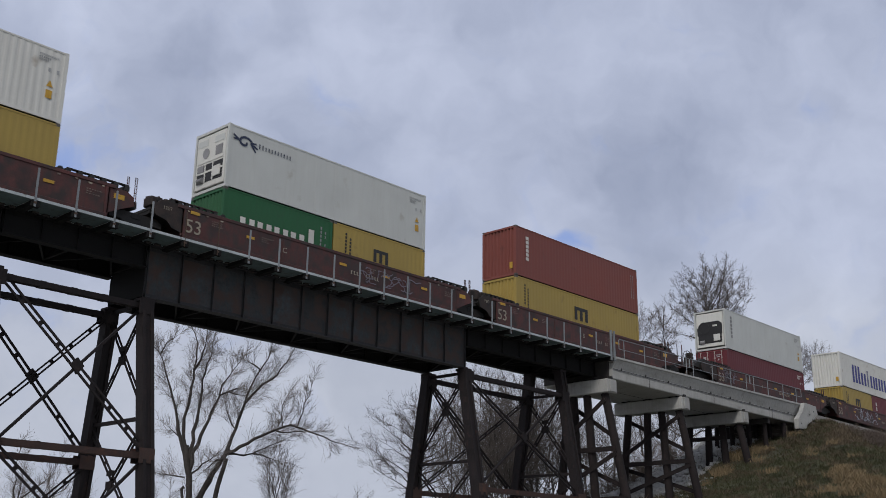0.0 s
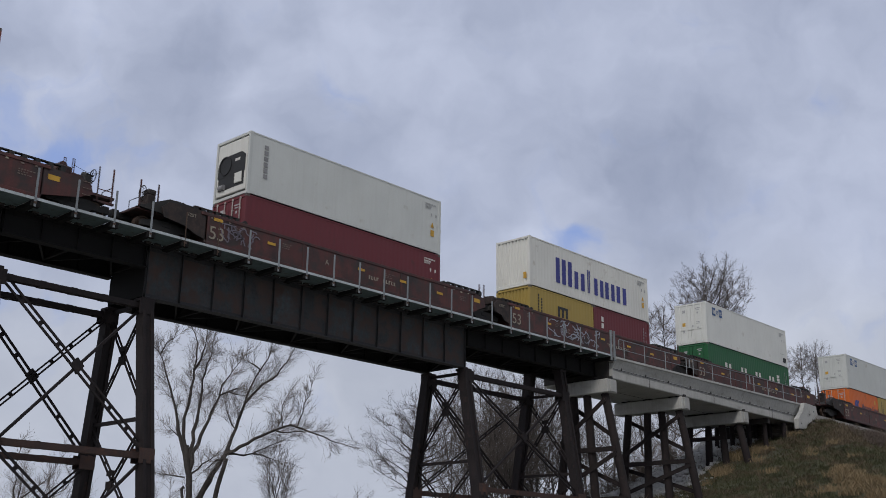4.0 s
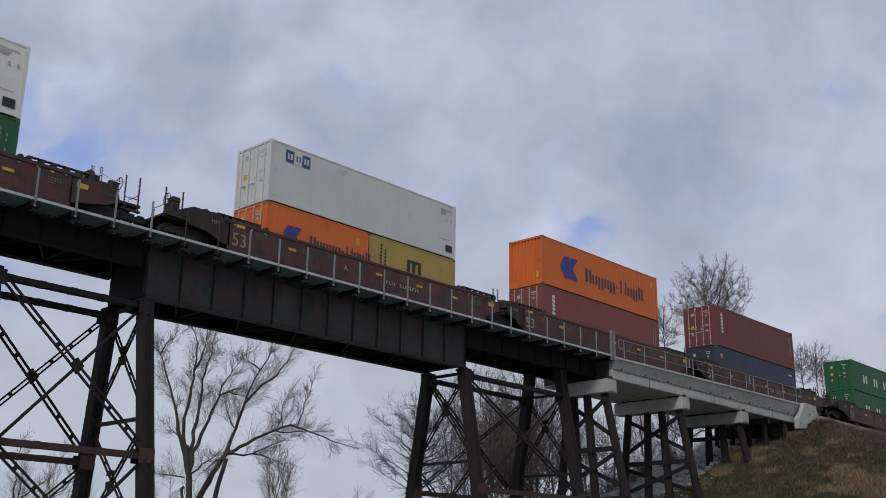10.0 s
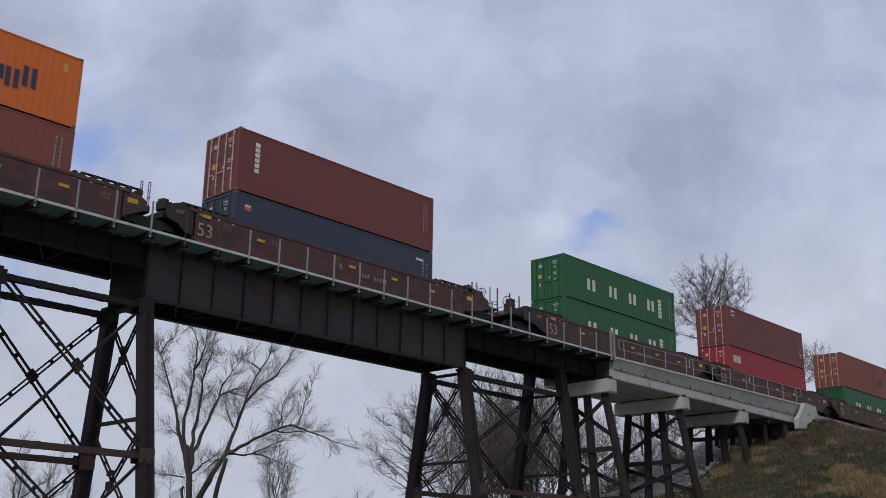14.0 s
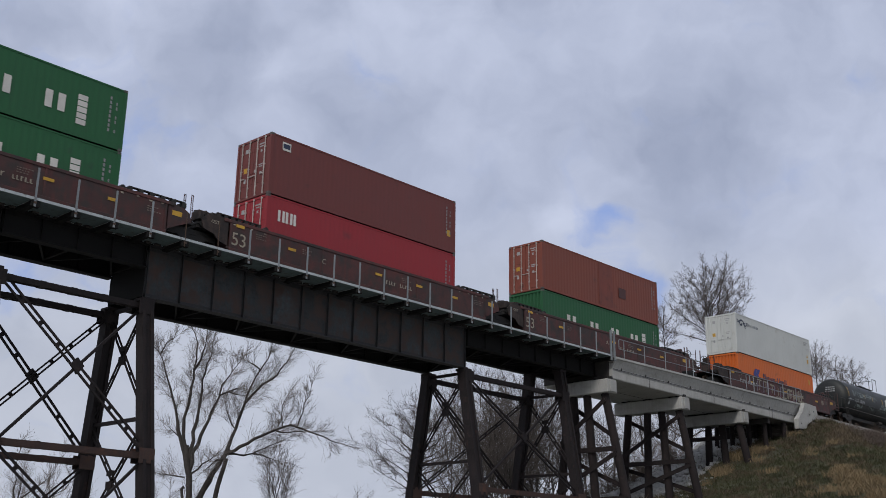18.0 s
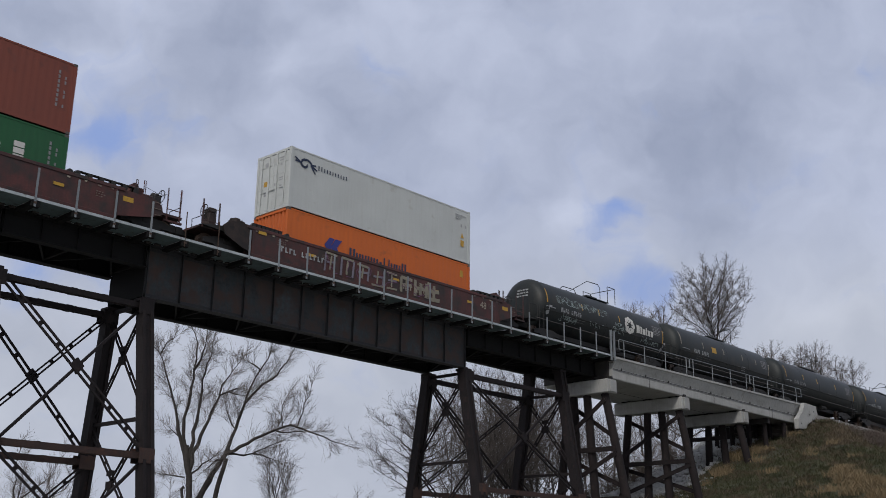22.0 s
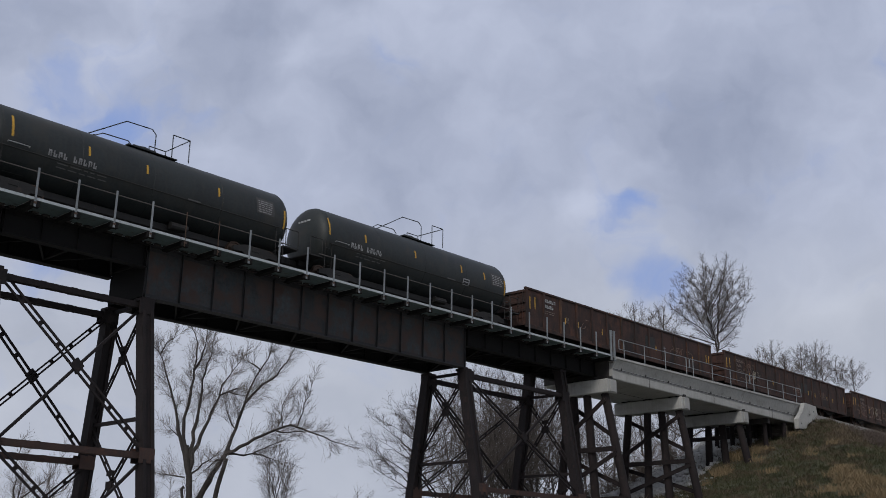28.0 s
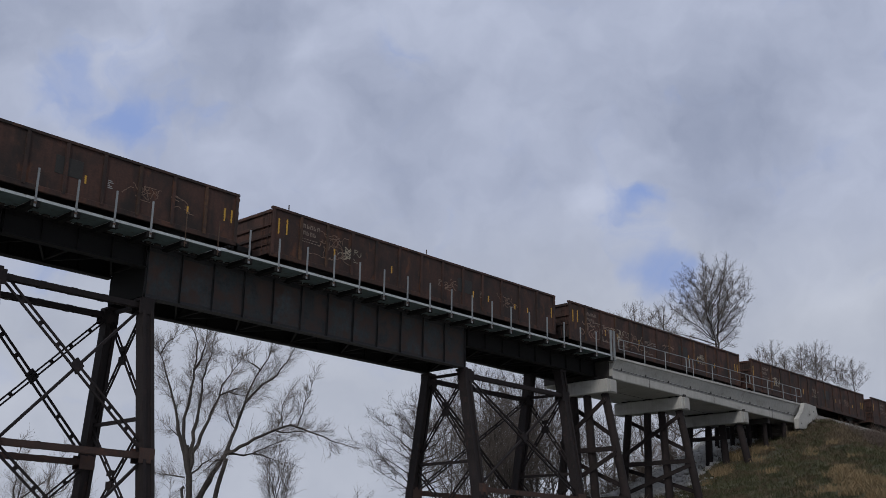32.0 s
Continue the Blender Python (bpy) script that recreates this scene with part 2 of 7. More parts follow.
casting = paint("corner_casting_steel", (0.10, 0.09, 0.085), 0.6, 0.2, 0.3, 5, 40, 0.1)
rubber = paint("black_rubber", (0.015, 0.015, 0.015), 0.8, 0, 0.2, 5, 40, 0)
blotch(gon_brown, (0.012, 0.010, 0.010), 1.1, 0.45, 0.64, 0.85, (1, 1, 0.6))
blotch(gon_brown, (0.125, 0.045, 0.020), 2.2, 0.56, 0.74, 0.8, (1, 1, 0.45), 7.0)
blotch(gon_brown, (0.16, 0.13, 0.11), 7.0, 0.66, 0.78, 0.45, (1, 1, 1), 3.0)
blotch(gon_ochre, (0.014, 0.011, 0.010), 1.6, 0.46, 0.66, 0.9, (1, 1, 0.5), 4.0)
blotch(car_red, (0.024, 0.019, 0.020), 0.9, 0.50, 0.72, 0.8, (1, 1, 0.6), 2.0)
blotch(car_red, (0.15, 0.10, 0.085), 6.0, 0.66, 0.80, 0.4, (1, 1, 0.7), 5.0)
blotch(web_steel, (0.075, 0.036, 0.026), 3.0, 0.60, 0.74, 0.7, (1, 1, 0.5), 1.0)
blotch(steel_dark, (0.085, 0.042, 0.030), 2.4, 0.63, 0.78, 0.6, (0.5, 1, 1), 9.0)
blotch(tower_steel, (0.075, 0.038, 0.030), 2.6, 0.62, 0.78, 0.6, (1, 1, 0.5), 6.0)
blotch(tank_black, (0.046, 0.046, 0.044), 1.4, 0.58, 0.80, 0.6, (1, 1, 0.35), 8.0)
blotch(concrete, (0.27, 0.255, 0.23), 1.2, 0.52, 0.74, 0.6, (0.6, 0.6, 1.6), 2.0)
blotch(concrete, (0.14, 0.125, 0.11), 2.6, 0.62, 0.80, 0.6, (2.5, 2.5, 0.35), 11.0)
bark = paint("grey_brown_bark", (0.047, 0.041, 0.039), 0.9, 0, 0.35, 3, 25, 0.4, (0.04, 0.035, 0.03), 0.35)
bark_dark = paint("dark_bark", (0.05, 0.043, 0.038), 0.9, 0, 0.35, 3, 25, 0.4)
twig_mat = paint("twig_bark", (0.135, 0.118, 0.112), 0.9, 0, 0.3, 3, 25, 0)
stone_mat = paint("pale_riprap_stone", (0.48, 0.48, 0.48), 0.9, 0, 0.3, 2, 15, 0.3, (0.12, 0.11, 0.09), 0.35)
ballast_mat = paint("grey_ballast", (0.16, 0.15, 0.14), 0.9, 0, 0.4, 3, 25, 0.6)

CONTAINER = {
    "white": ((0.66, 0.66, 0.63), (0.30, 0.24, 0.18)), "bright": ((0.67, 0.68, 0.66), (0.45, 0.42, 0.38)), "reefer": ((0.56, 0.58, 0.57), (0.36, 0.34, 0.30)),
    "mustard": ((0.36, 0.26, 0.065), (0.17, 0.11, 0.05)), "green": ((0.012, 0.10, 0.035), (0.02, 0.05, 0.03)),
    "brick": ((0.205, 0.055, 0.043), (0.10, 0.035, 0.03)), "maroon": ((0.13, 0.019, 0.027), (0.06, 0.025, 0.025)),
    "brown": ((0.21, 0.054, 0.034), (0.085, 0.035, 0.03)), "orange": ((0.60, 0.130, 0.018), (0.3, 0.09, 0.03)),
    "navy": ((0.028, 0.04, 0.07), (0.03, 0.03, 0.035)), "oxide": ((0.155, 0.038, 0.035), (0.08, 0.032, 0.03)), "red": ((0.30, 0.02, 0.03), (0.13, 0.025, 0.03))}
BOX = {k: paint(k + "_container_paint", c, 0.6, 0, 0.08, 0.6, 20, 0.04, d, 0.22, 0.12, 0.03) for k, (c, d) in CONTAINER.items()}

# ---------- moving clouds: a far shell of sky, centred on the eye ----------
def cloud_material():
    m = bpy.data.materials.new("cloud_sky")
    m.use_nodes = True
    n, l = m.node_tree.nodes, m.node_tree.links
    n.clear()
    out, em, co, sep = n.new("ShaderNodeOutputMaterial"), n.new("ShaderNodeEmission"), n.new("ShaderNodeTexCoord"), n.new("ShaderNodeSeparateXYZ")
    l.new(co.outputs["Object"], sep.inputs[0])

    def math_(op, a, b=None):
        x = n.new("ShaderNodeMath")
        x.operation = op
        for k, val in enumerate((a, b)):
            if val is None:
                continue
            if isinstance(val, (int, float)):
                x.inputs[k].default_value = val
            else:
                l.new(val, x.inputs[k])
        return x.outputs[0]

    depth = math_("MULTIPLY", sep.outputs["Z"], -1.0)
    u, v = math_("DIVIDE", sep.outputs["X"], depth), math_("DIVIDE", sep.outputs["Y"], depth)
    flat = n.new("ShaderNodeCombineXYZ")
    l.new(u, flat.inputs[0])
    l.new(v, flat.inputs[1])
    bend = n.new("ShaderNodeTexNoise")
    bend.inputs["Scale"].default_value, bend.inputs["Detail"].default_value = 14.0, 8
    l.new(flat.outputs[0], bend.inputs["Vector"])
    part_ = n.new("ShaderNodeSeparateXYZ")
    l.new(bend.outputs["Color"], part_.inputs[0])
    u = math_("ADD", u, math_("MULTIPLY", math_("SUBTRACT", part_.outputs["X"], 0.5), 0.08))
    v = math_("ADD", v, math_("MULTIPLY", math_("SUBTRACT", part_.outputs["Y"], 0.5), 0.08))
    uv = n.new("ShaderNodeCombineXYZ")
    l.new(u, uv.inputs[0])
    l.new(v, uv.inputs[1])

    def noise_(scale, detail, seed, warp=0.0, stretch=(1, 1, 1)):
        mp, t = n.new("ShaderNodeMapping"), n.new("ShaderNodeTexNoise")
        mp.inputs["Location"].default_value = (seed, seed * 0.7, 0)
        mp.inputs["Scale"].default_value = stretch
        l.new(uv.outputs[0], mp.inputs["Vector"])
        l.new(mp.outputs[0], t.inputs["Vector"])
        t.inputs["Scale"].default_value, t.inputs["Detail"].default_value, t.inputs["Distortion"].default_value = scale, detail, warp
        return t.outputs["Fac"]

    def blob(cu, cv, ru, rv):
        """1 at the centre of a soft spot, 0 beyond its radii."""
        a = math_("DIVIDE", math_("SUBTRACT", u, cu), ru)
        b = math_("DIVIDE", math_("SUBTRACT", v, cv), rv)
        q = math_("ADD", math_("MULTIPLY", a, a), math_("MULTIPLY", b, b))
        return math_("POWER", 2.718, math_("MULTIPLY", q, -1.0))

    puff, wisp, curl = noise_(4.2, 8, 3.1, 0.15), noise_(13.0, 7, 8.7, 0.15), noise_(38.0, 6, 21.3, 0.1)
    grey = n.new("ShaderNodeValToRGB")
    for e, (p, c) in zip((grey.color_ramp.elements[0], grey.color_ramp.elements[1]), ((0.235, CLOUD_DARK), (0.69, CLOUD_LIGHT))):
        e.position, e.color = p, c
    tone = math_("ADD", math_("ADD", math_("MULTIPLY", puff, 0.58), math_("MULTIPLY", wisp, 0.27)), math_("MULTIPLY", curl, 0.09))
    for cu, cv, ru, rv, w in CLOUD_TONES:
        tone = math_("ADD", tone, math_("MULTIPLY", blob(cu, cv, ru, rv), w))
    l.new(tone, grey.inputs["Fac"])
    gap = math_("MULTIPLY", math_("SUBTRACT", noise_(17.0, 9, 15.2, 0.6), 0.54), 2.0)
    for cu, cv, ru, rv, w in BLUE_GAPS:
        gap = math_("ADD", gap, math_("MULTIPLY", blob(cu, cv, ru, rv), w))
    hole = n.new("ShaderNodeMapRange")
    hole.interpolation_type = "SMOOTHSTEP"
    hole.inputs["From Min"].default_value, hole.inputs["From Max"].default_value = 0.06, 1.12
    l.new(gap, hole.inputs["Value"])
    low = n.new("ShaderNodeMapRange")
    low.interpolation_type = "SMOOTHSTEP"
    for k, val in (("From Min", 0.03), ("From Max", -0.13), ("To Min", 0.0), ("To Max", 0.75)):
        low.inputs[k].default_value = val
    l.new(v, low.inputs["Value"])
    hz = n.new("ShaderNodeMix")
    hz.data_type = "RGBA"
    l.new(low.outputs[0], hz.inputs["Factor"])
    l.new(grey.outputs["Color"], hz.inputs["A"])
    pale = n.new("ShaderNodeValToRGB")
    for e, (p, c) in zip((pale.color_ramp.elements[0], pale.color_ramp.elements[1]), ((0.30, (0.43, 0.465, 0.55, 1)), (0.70, (0.58, 0.61, 0.68, 1)))):
        e.position, e.color = p, c
    l.new(tone, pale.inputs["Fac"])
    l.new(pale.outputs["Color"], hz.inputs["B"])
    mx = n.new("ShaderNodeMix")
    mx.data_type = "RGBA"
    l.new(hole.outputs[0], mx.inputs["Factor"])
    l.new(hz.outputs["Result"], mx.inputs["A"])
    mx.inputs["B"].default_value = SKY_BLUE
    l.new(mx.outputs["Result"], em.inputs["Color"])
    l.new(em.outputs[0], out.inputs["Surface"])
    return m


CLOUD_DARK, CLOUD_LIGHT, SKY_BLUE = (0.259, 0.302, 0.424, 1), (0.577, 0.63, 0.789, 1), (0.265, 0.365, 0.66, 1)
CLOUD_TONES = [(-0.423, 0.195, 0.058, 0.032, -0.1), (-0.274, 0.179, 0.079, 0.026, -0.09), (-0.38, 0.155, 0.037, 0.021, 0.1), (-0.19, 0.147, 0.026, 0.026, 0.17),
               (-0.153, 0.174, 0.032, 0.021, 0.06),
               (-0.2, 0.102, 0.048, 0.021, 0.1),
               (-0.274, 0.057, 0.037, 0.032, 0.07),
               (-0.105, 0.089, 0.064, 0.048, -0.07),
               (-0.047, 0.147, 0.058, 0.032, 0.05),
               (0.054, 0.163, 0.079, 0.026, 0.02),
               (0.149, 0.078, 0.116, 0.048, -0.06),
               (0.08, 0.002, 0.042, 0.021, 0.13),
               (0.133, -0.033, 0.026, 0.021, 0.1),
               (0.012, 0.036, 0.048, 0.026, -0.05),
               (0.313, 0.052, 0.069, 0.064, 0.03),
               (0.345, 0.179, 0.053, 0.032, 0.06),
               (0.313, -0.096, 0.032, 0.019, 0.13),
               (0.292, -0.038, 0.074, 0.032, -0.02),
               (-0.105, -0.16, 0.212, 0.058, 0.03),
               (0.213, -0.012, 0.048, 0.021, -0.05)]
BLUE_GAPS = [(-0.412, 0.142, 0.04, 0.026, 0.56), (-0.425, 0.097, 0.04, 0.033, 0.6), (-0.359, 0.078, 0.03, 0.036, 0.82), (-0.386, 0.078, 0.04, 0.02, 0.41), (-0.301, 0.097, 0.033, 0.04, 0.37), (0.122, -0.003, 0.024, 0.019, 0.98), (0.112, -0.012, 0.045, 0.03, 0.3), (0.133, -0.07, 0.034, 0.024, 0.78), (0.149, -0.065, 0.035, 0.035, 0.28), (-0.439, -0.038, 0.053, 0.023, 0.49), (-0.386, -0.054, 0.07, 0.018, 0.4), (-0.11, 0.116, 0.023, 0.023, 0.12)]
shell = Shape()
NU, NV = 56, 36
for j in range(NV + 1):
    for i in range(NU + 1):
        a, e = radians(-56 + 112 * i / NU), radians(-24 + 54 * j / NV)
        shell.v.append((2600 * math.sin(a) * math.cos(e), 2600 * math.sin(e), -2600 * math.cos(a) * math.cos(e)))
for j in range(NV):
    for i in range(NU):
        k = j * (NU + 1) + i
        shell.f.append((k, k + 1, k + NU + 2, k + NU + 1))
backdrop = solo("backdrop", shell, cloud_material(), "pale broken grey-white clouds with small blue gaps", "sky", kind="structure", smooth=True)
backdrop.matrix_world = VIEW

# ---------- plan of the bridge (x along the track, y away from the eye) ----------
TRACK_Y = 36.67
RAIL = 14.2
GROUP_BRIDGE = "bridge parts"


def ground_height(x, y):
    side = 12.75 - max(0.0, TRACK_Y - y - 3.9) / 1.9 - max(0.0, y - TRACK_Y - 30.0) / 8.0
    edge = 76.5 + max(0.0, y - 41.0) * 1.5
    end = 12.5 - max(0.0, edge - x) / 2.75
    h = max(0.0, min(side, end)) if x < edge else max(0.0, side)
    rough = noise.noise((x * 0.25, y * 0.25, 0.3)) * 0.35 + noise.noise((x * 0.9, y * 0.9, 4.0)) * 0.14
    far = math.hypot(x - 40, y - 30)
    return h + (rough * min(1.0, h * 0.5 + 0.3) if far < 160 else 0)


def build_ground():
    g = Shape()
    xs = [-2400, -1200, -500, -200, -80, -40, -20, 0] + [10 + 1.5 * i for i in range(87)] + [145, 170, 220, 300, 500, 900, 1500, 2400]
    ys = [-2400, -1200, -500, -200, -80, -40, -20, -8] + [1.5 * i for i in range(58)] + [90, 100, 120, 160, 250, 500, 1000, 1700, 2400]
    for y in ys:
        for x in xs:
            g.v.append((x, y, ground_height(x, y)))
    w = len(xs)
    for j in range(len(ys) - 1):
        for i in range(w - 1):
            k = j * w + i
            g.f.append((k, k + 1, k + w + 1, k + w))
    m = paint("rough_winter_grass_ground", (0.070, 0.070, 0.042), 0.95, 0, 0.6, 0.4, 5, 0.9, (0.14, 0.112, 0.072), 0.48, 0.0)
    n, l = m.node_tree.nodes, m.node_tree.links
    soil = n["Principled BSDF"].inputs["Base Color"].links[0].from_socket
    co, wob, sep, mx = n.new("ShaderNodeTexCoord"), n.new("ShaderNodeTexNoise"), n.new("ShaderNodeSeparateXYZ"), n.new("ShaderNodeMix")
    grit, shade = n.new("ShaderNodeTexNoise"), n.new("ShaderNodeValToRGB")
    wob.inputs["Scale"].default_value, wob.inputs["Detail"].default_value = 0.5, 6
    grit.inputs["Scale"].default_value, grit.inputs["Detail"].default_value = 3.5, 8
    shade.color_ramp.elements[0].position, shade.color_ramp.elements[1].position = 0.43, 0.58
    shade.color_ramp.elements[0].color, shade.color_ramp.elements[1].color = (0.06, 0.055, 0.05, 1), (0.58, 0.58, 0.6, 1)
    l.new(co.outputs["Object"], sep.inputs[0])
    l.new(co.outputs["Object"], wob.inputs["Vector"])
    l.new(co.outputs["Object"], grit.inputs["Vector"])
    l.new(grit.outputs["Fac"], shade.inputs["Fac"])
    facs = []
    for axis, a, b in (("X", 67.0, 62.5), ("Y", 35.4, 37.4), ("X", 56.0, 60.0)):
        ad, mr = n.new("ShaderNodeMath"), n.new("ShaderNodeMapRange")
        ad.operation = "MULTIPLY_ADD"
        ad.inputs[1].default_value = 5.0
        l.new(wob.outputs["Fac"], ad.inputs[0])
        l.new(sep.outputs[axis], ad.inputs[2])
        mr.inputs["From Min"].default_value, mr.inputs["From Max"].default_value = a + 2.5, b + 2.5
        l.new(ad.outputs[0], mr.inputs["Value"])
        facs.append(mr.outputs[0])
    both = n.new("ShaderNodeMath")
    both.operation = "MULTIPLY"
    l.new(facs[0], both.inputs[0])
    l.new(facs[1], both.inputs[1])
    inner = n.new("ShaderNodeMath")
    inner.operation = "MULTIPLY"
    l.new(both.outputs[0], inner.inputs[0])
    l.new(facs[2], inner.inputs[1])
    mx.data_type = "RGBA"
    l.new(inner.outputs[0], mx.inputs["Factor"])
    l.new(soil, mx.inputs["A"])
    l.new(shade.outputs["Color"], mx.inputs["B"])
    l.new(mx.outputs["Result"], n["Principled BSDF"].inputs["Base Color"])
    # Unseen flat ground, made pale to bounce light up under the bridge.
    flat = paint("pale_dry_meadow", (0.28, 0.272, 0.245), 0.95, 0, 0.4, 0.4, 6, 0.8, (0.10, 0.095, 0.05), 0.45)
    ob = solo("ground", g, m, "rough winter grass ground with a steep railway embankment", "ground", kind="structure", smooth=True)
    ob.data.materials.append(flat)
    for p in ob.data.polygons:
        if p.center.x < 50 or p.center.y < 14:
            p.material_index = 1
    return ob


build_ground()

# ---------- steel girder spans ----------
def girder_span(x0, x1, bottom, label, face=None):
    """Two plate girders with flanges, stiffeners, cross frames and lateral bars."""
    top = 13.74
    span = thing("girder_span", label, "bridge span", GROUP_BRIDGE, at=pose(x0, TRACK_Y, bottom))
    length, depth = x1 - x0, top - bottom
    count = max(2, round(length / 1.5))
    for side in (-1, 1):
        y = side * 1.25
        web = Shape().box(0, y - 0.012, 0.03, length, y + 0.012, depth - 0.03)
        # Far girder's shade is put into its darker colour.
        skin, plate_mat = (face or steel_dark, face or web_steel) if side < 0 else (shade_dark_steel, shade_dark_steel)
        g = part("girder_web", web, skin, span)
        for i in range(count):
            xa, xb = 0.06 + (length - 0.12) * i / count + 0.055, 0.06 + (length - 0.12) * (i + 1) / count - 0.055
            out = y + side * 0.016
            part("web_plate", Shape().box(xa, min(y, out), 0.2, xb, max(y, out), depth - 0.205), plate_mat, g)
        part("bottom_flange", Shape().cbox(-0.01, y - 0.2, 0, length + 0.01, y + 0.2, 0.045, 0.008), skin, g)
        part("top_flange", Shape().cbox(-0.01, y - 0.2, depth - 0.045, length + 0.01, y + 0.2, depth, 0.008), skin, g)
        angle = Shape()
        for z in (0.045, depth - 0.2):
            angle.box(0.01, y - 0.03, z, length - 0.01, y + 0.03, z + 0.15)
        part("flange_angle", angle, skin, g)
        for i in range(count + 1):
            x = 0.06 + (length - 0.12) * i / count
            part("stiffener", Shape().box(x - 0.012, y - 0.11, 0.05, x + 0.012, y + 0.11, depth - 0.05).box(x - 0.05, y - 0.03, 0.05, x + 0.05, y + 0.03, depth - 0.05),
                 skin, g)
    # Inner members get the darker steel too, as painted shade.
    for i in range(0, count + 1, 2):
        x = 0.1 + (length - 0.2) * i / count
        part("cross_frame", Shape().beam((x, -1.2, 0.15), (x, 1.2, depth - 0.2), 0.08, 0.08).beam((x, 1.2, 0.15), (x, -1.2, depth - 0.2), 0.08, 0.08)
             .beam((x, -1.2, 0.2), (x, 1.2, 0.2), 0.1, 0.1), shade_dark_steel, span)
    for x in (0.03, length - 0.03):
        part("end_diaphragm", Shape().box(x - 0.01, -1.22, 0.1, x + 0.01, 1.22, depth - 0.1), shade_dark_steel, span)
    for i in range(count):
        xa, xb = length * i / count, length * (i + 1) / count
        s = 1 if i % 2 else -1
        part("lateral_bar", Shape().beam((xa, -1.2 * s, 0.13), (xb, 1.2 * s, 0.13), 0.07, 0.05), shade_dark_steel, span)
    return span


girder_span(2.0, 15.4, 11.63, "deep dark riveted steel plate girder span at the end", tower_steel)
# Short and shallow spans wear the darkened steel on their near faces.
girder_span(15.44, 21.2, 12.8, "short dark steel plate girder span over a tower", shade_dark_steel)
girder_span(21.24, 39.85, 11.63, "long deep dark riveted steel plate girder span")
girder_span(39.89, 51.24, 12.8, "shallow dark steel plate girder span meeting the concrete", shade_dark_steel)

# ---------- steel towers ----------
def laced(shape, p, q, gap=0.17, bar=0.06, across=(0, 1, 0), pitch=0.9):
    """Two parallel angles joined by small plates."""
    p, q, a = Vector(p), Vector(q), Vector(across)
    d = (q - p).normalized()
    s = d.cross(a).normalized() * gap / 2
    shape.beam(p + s, q + s, bar, bar, a).beam(p - s, q - s, bar, bar, a)
    n = max(1, int((q - p).length / pitch))
    for i in range(n + 1):
        c = p + (q - p) * (i / n if n else 0)
        shape.beam(c - s * 1.2, c + s * 1.2, 0.16, 0.02, a)
    return shape


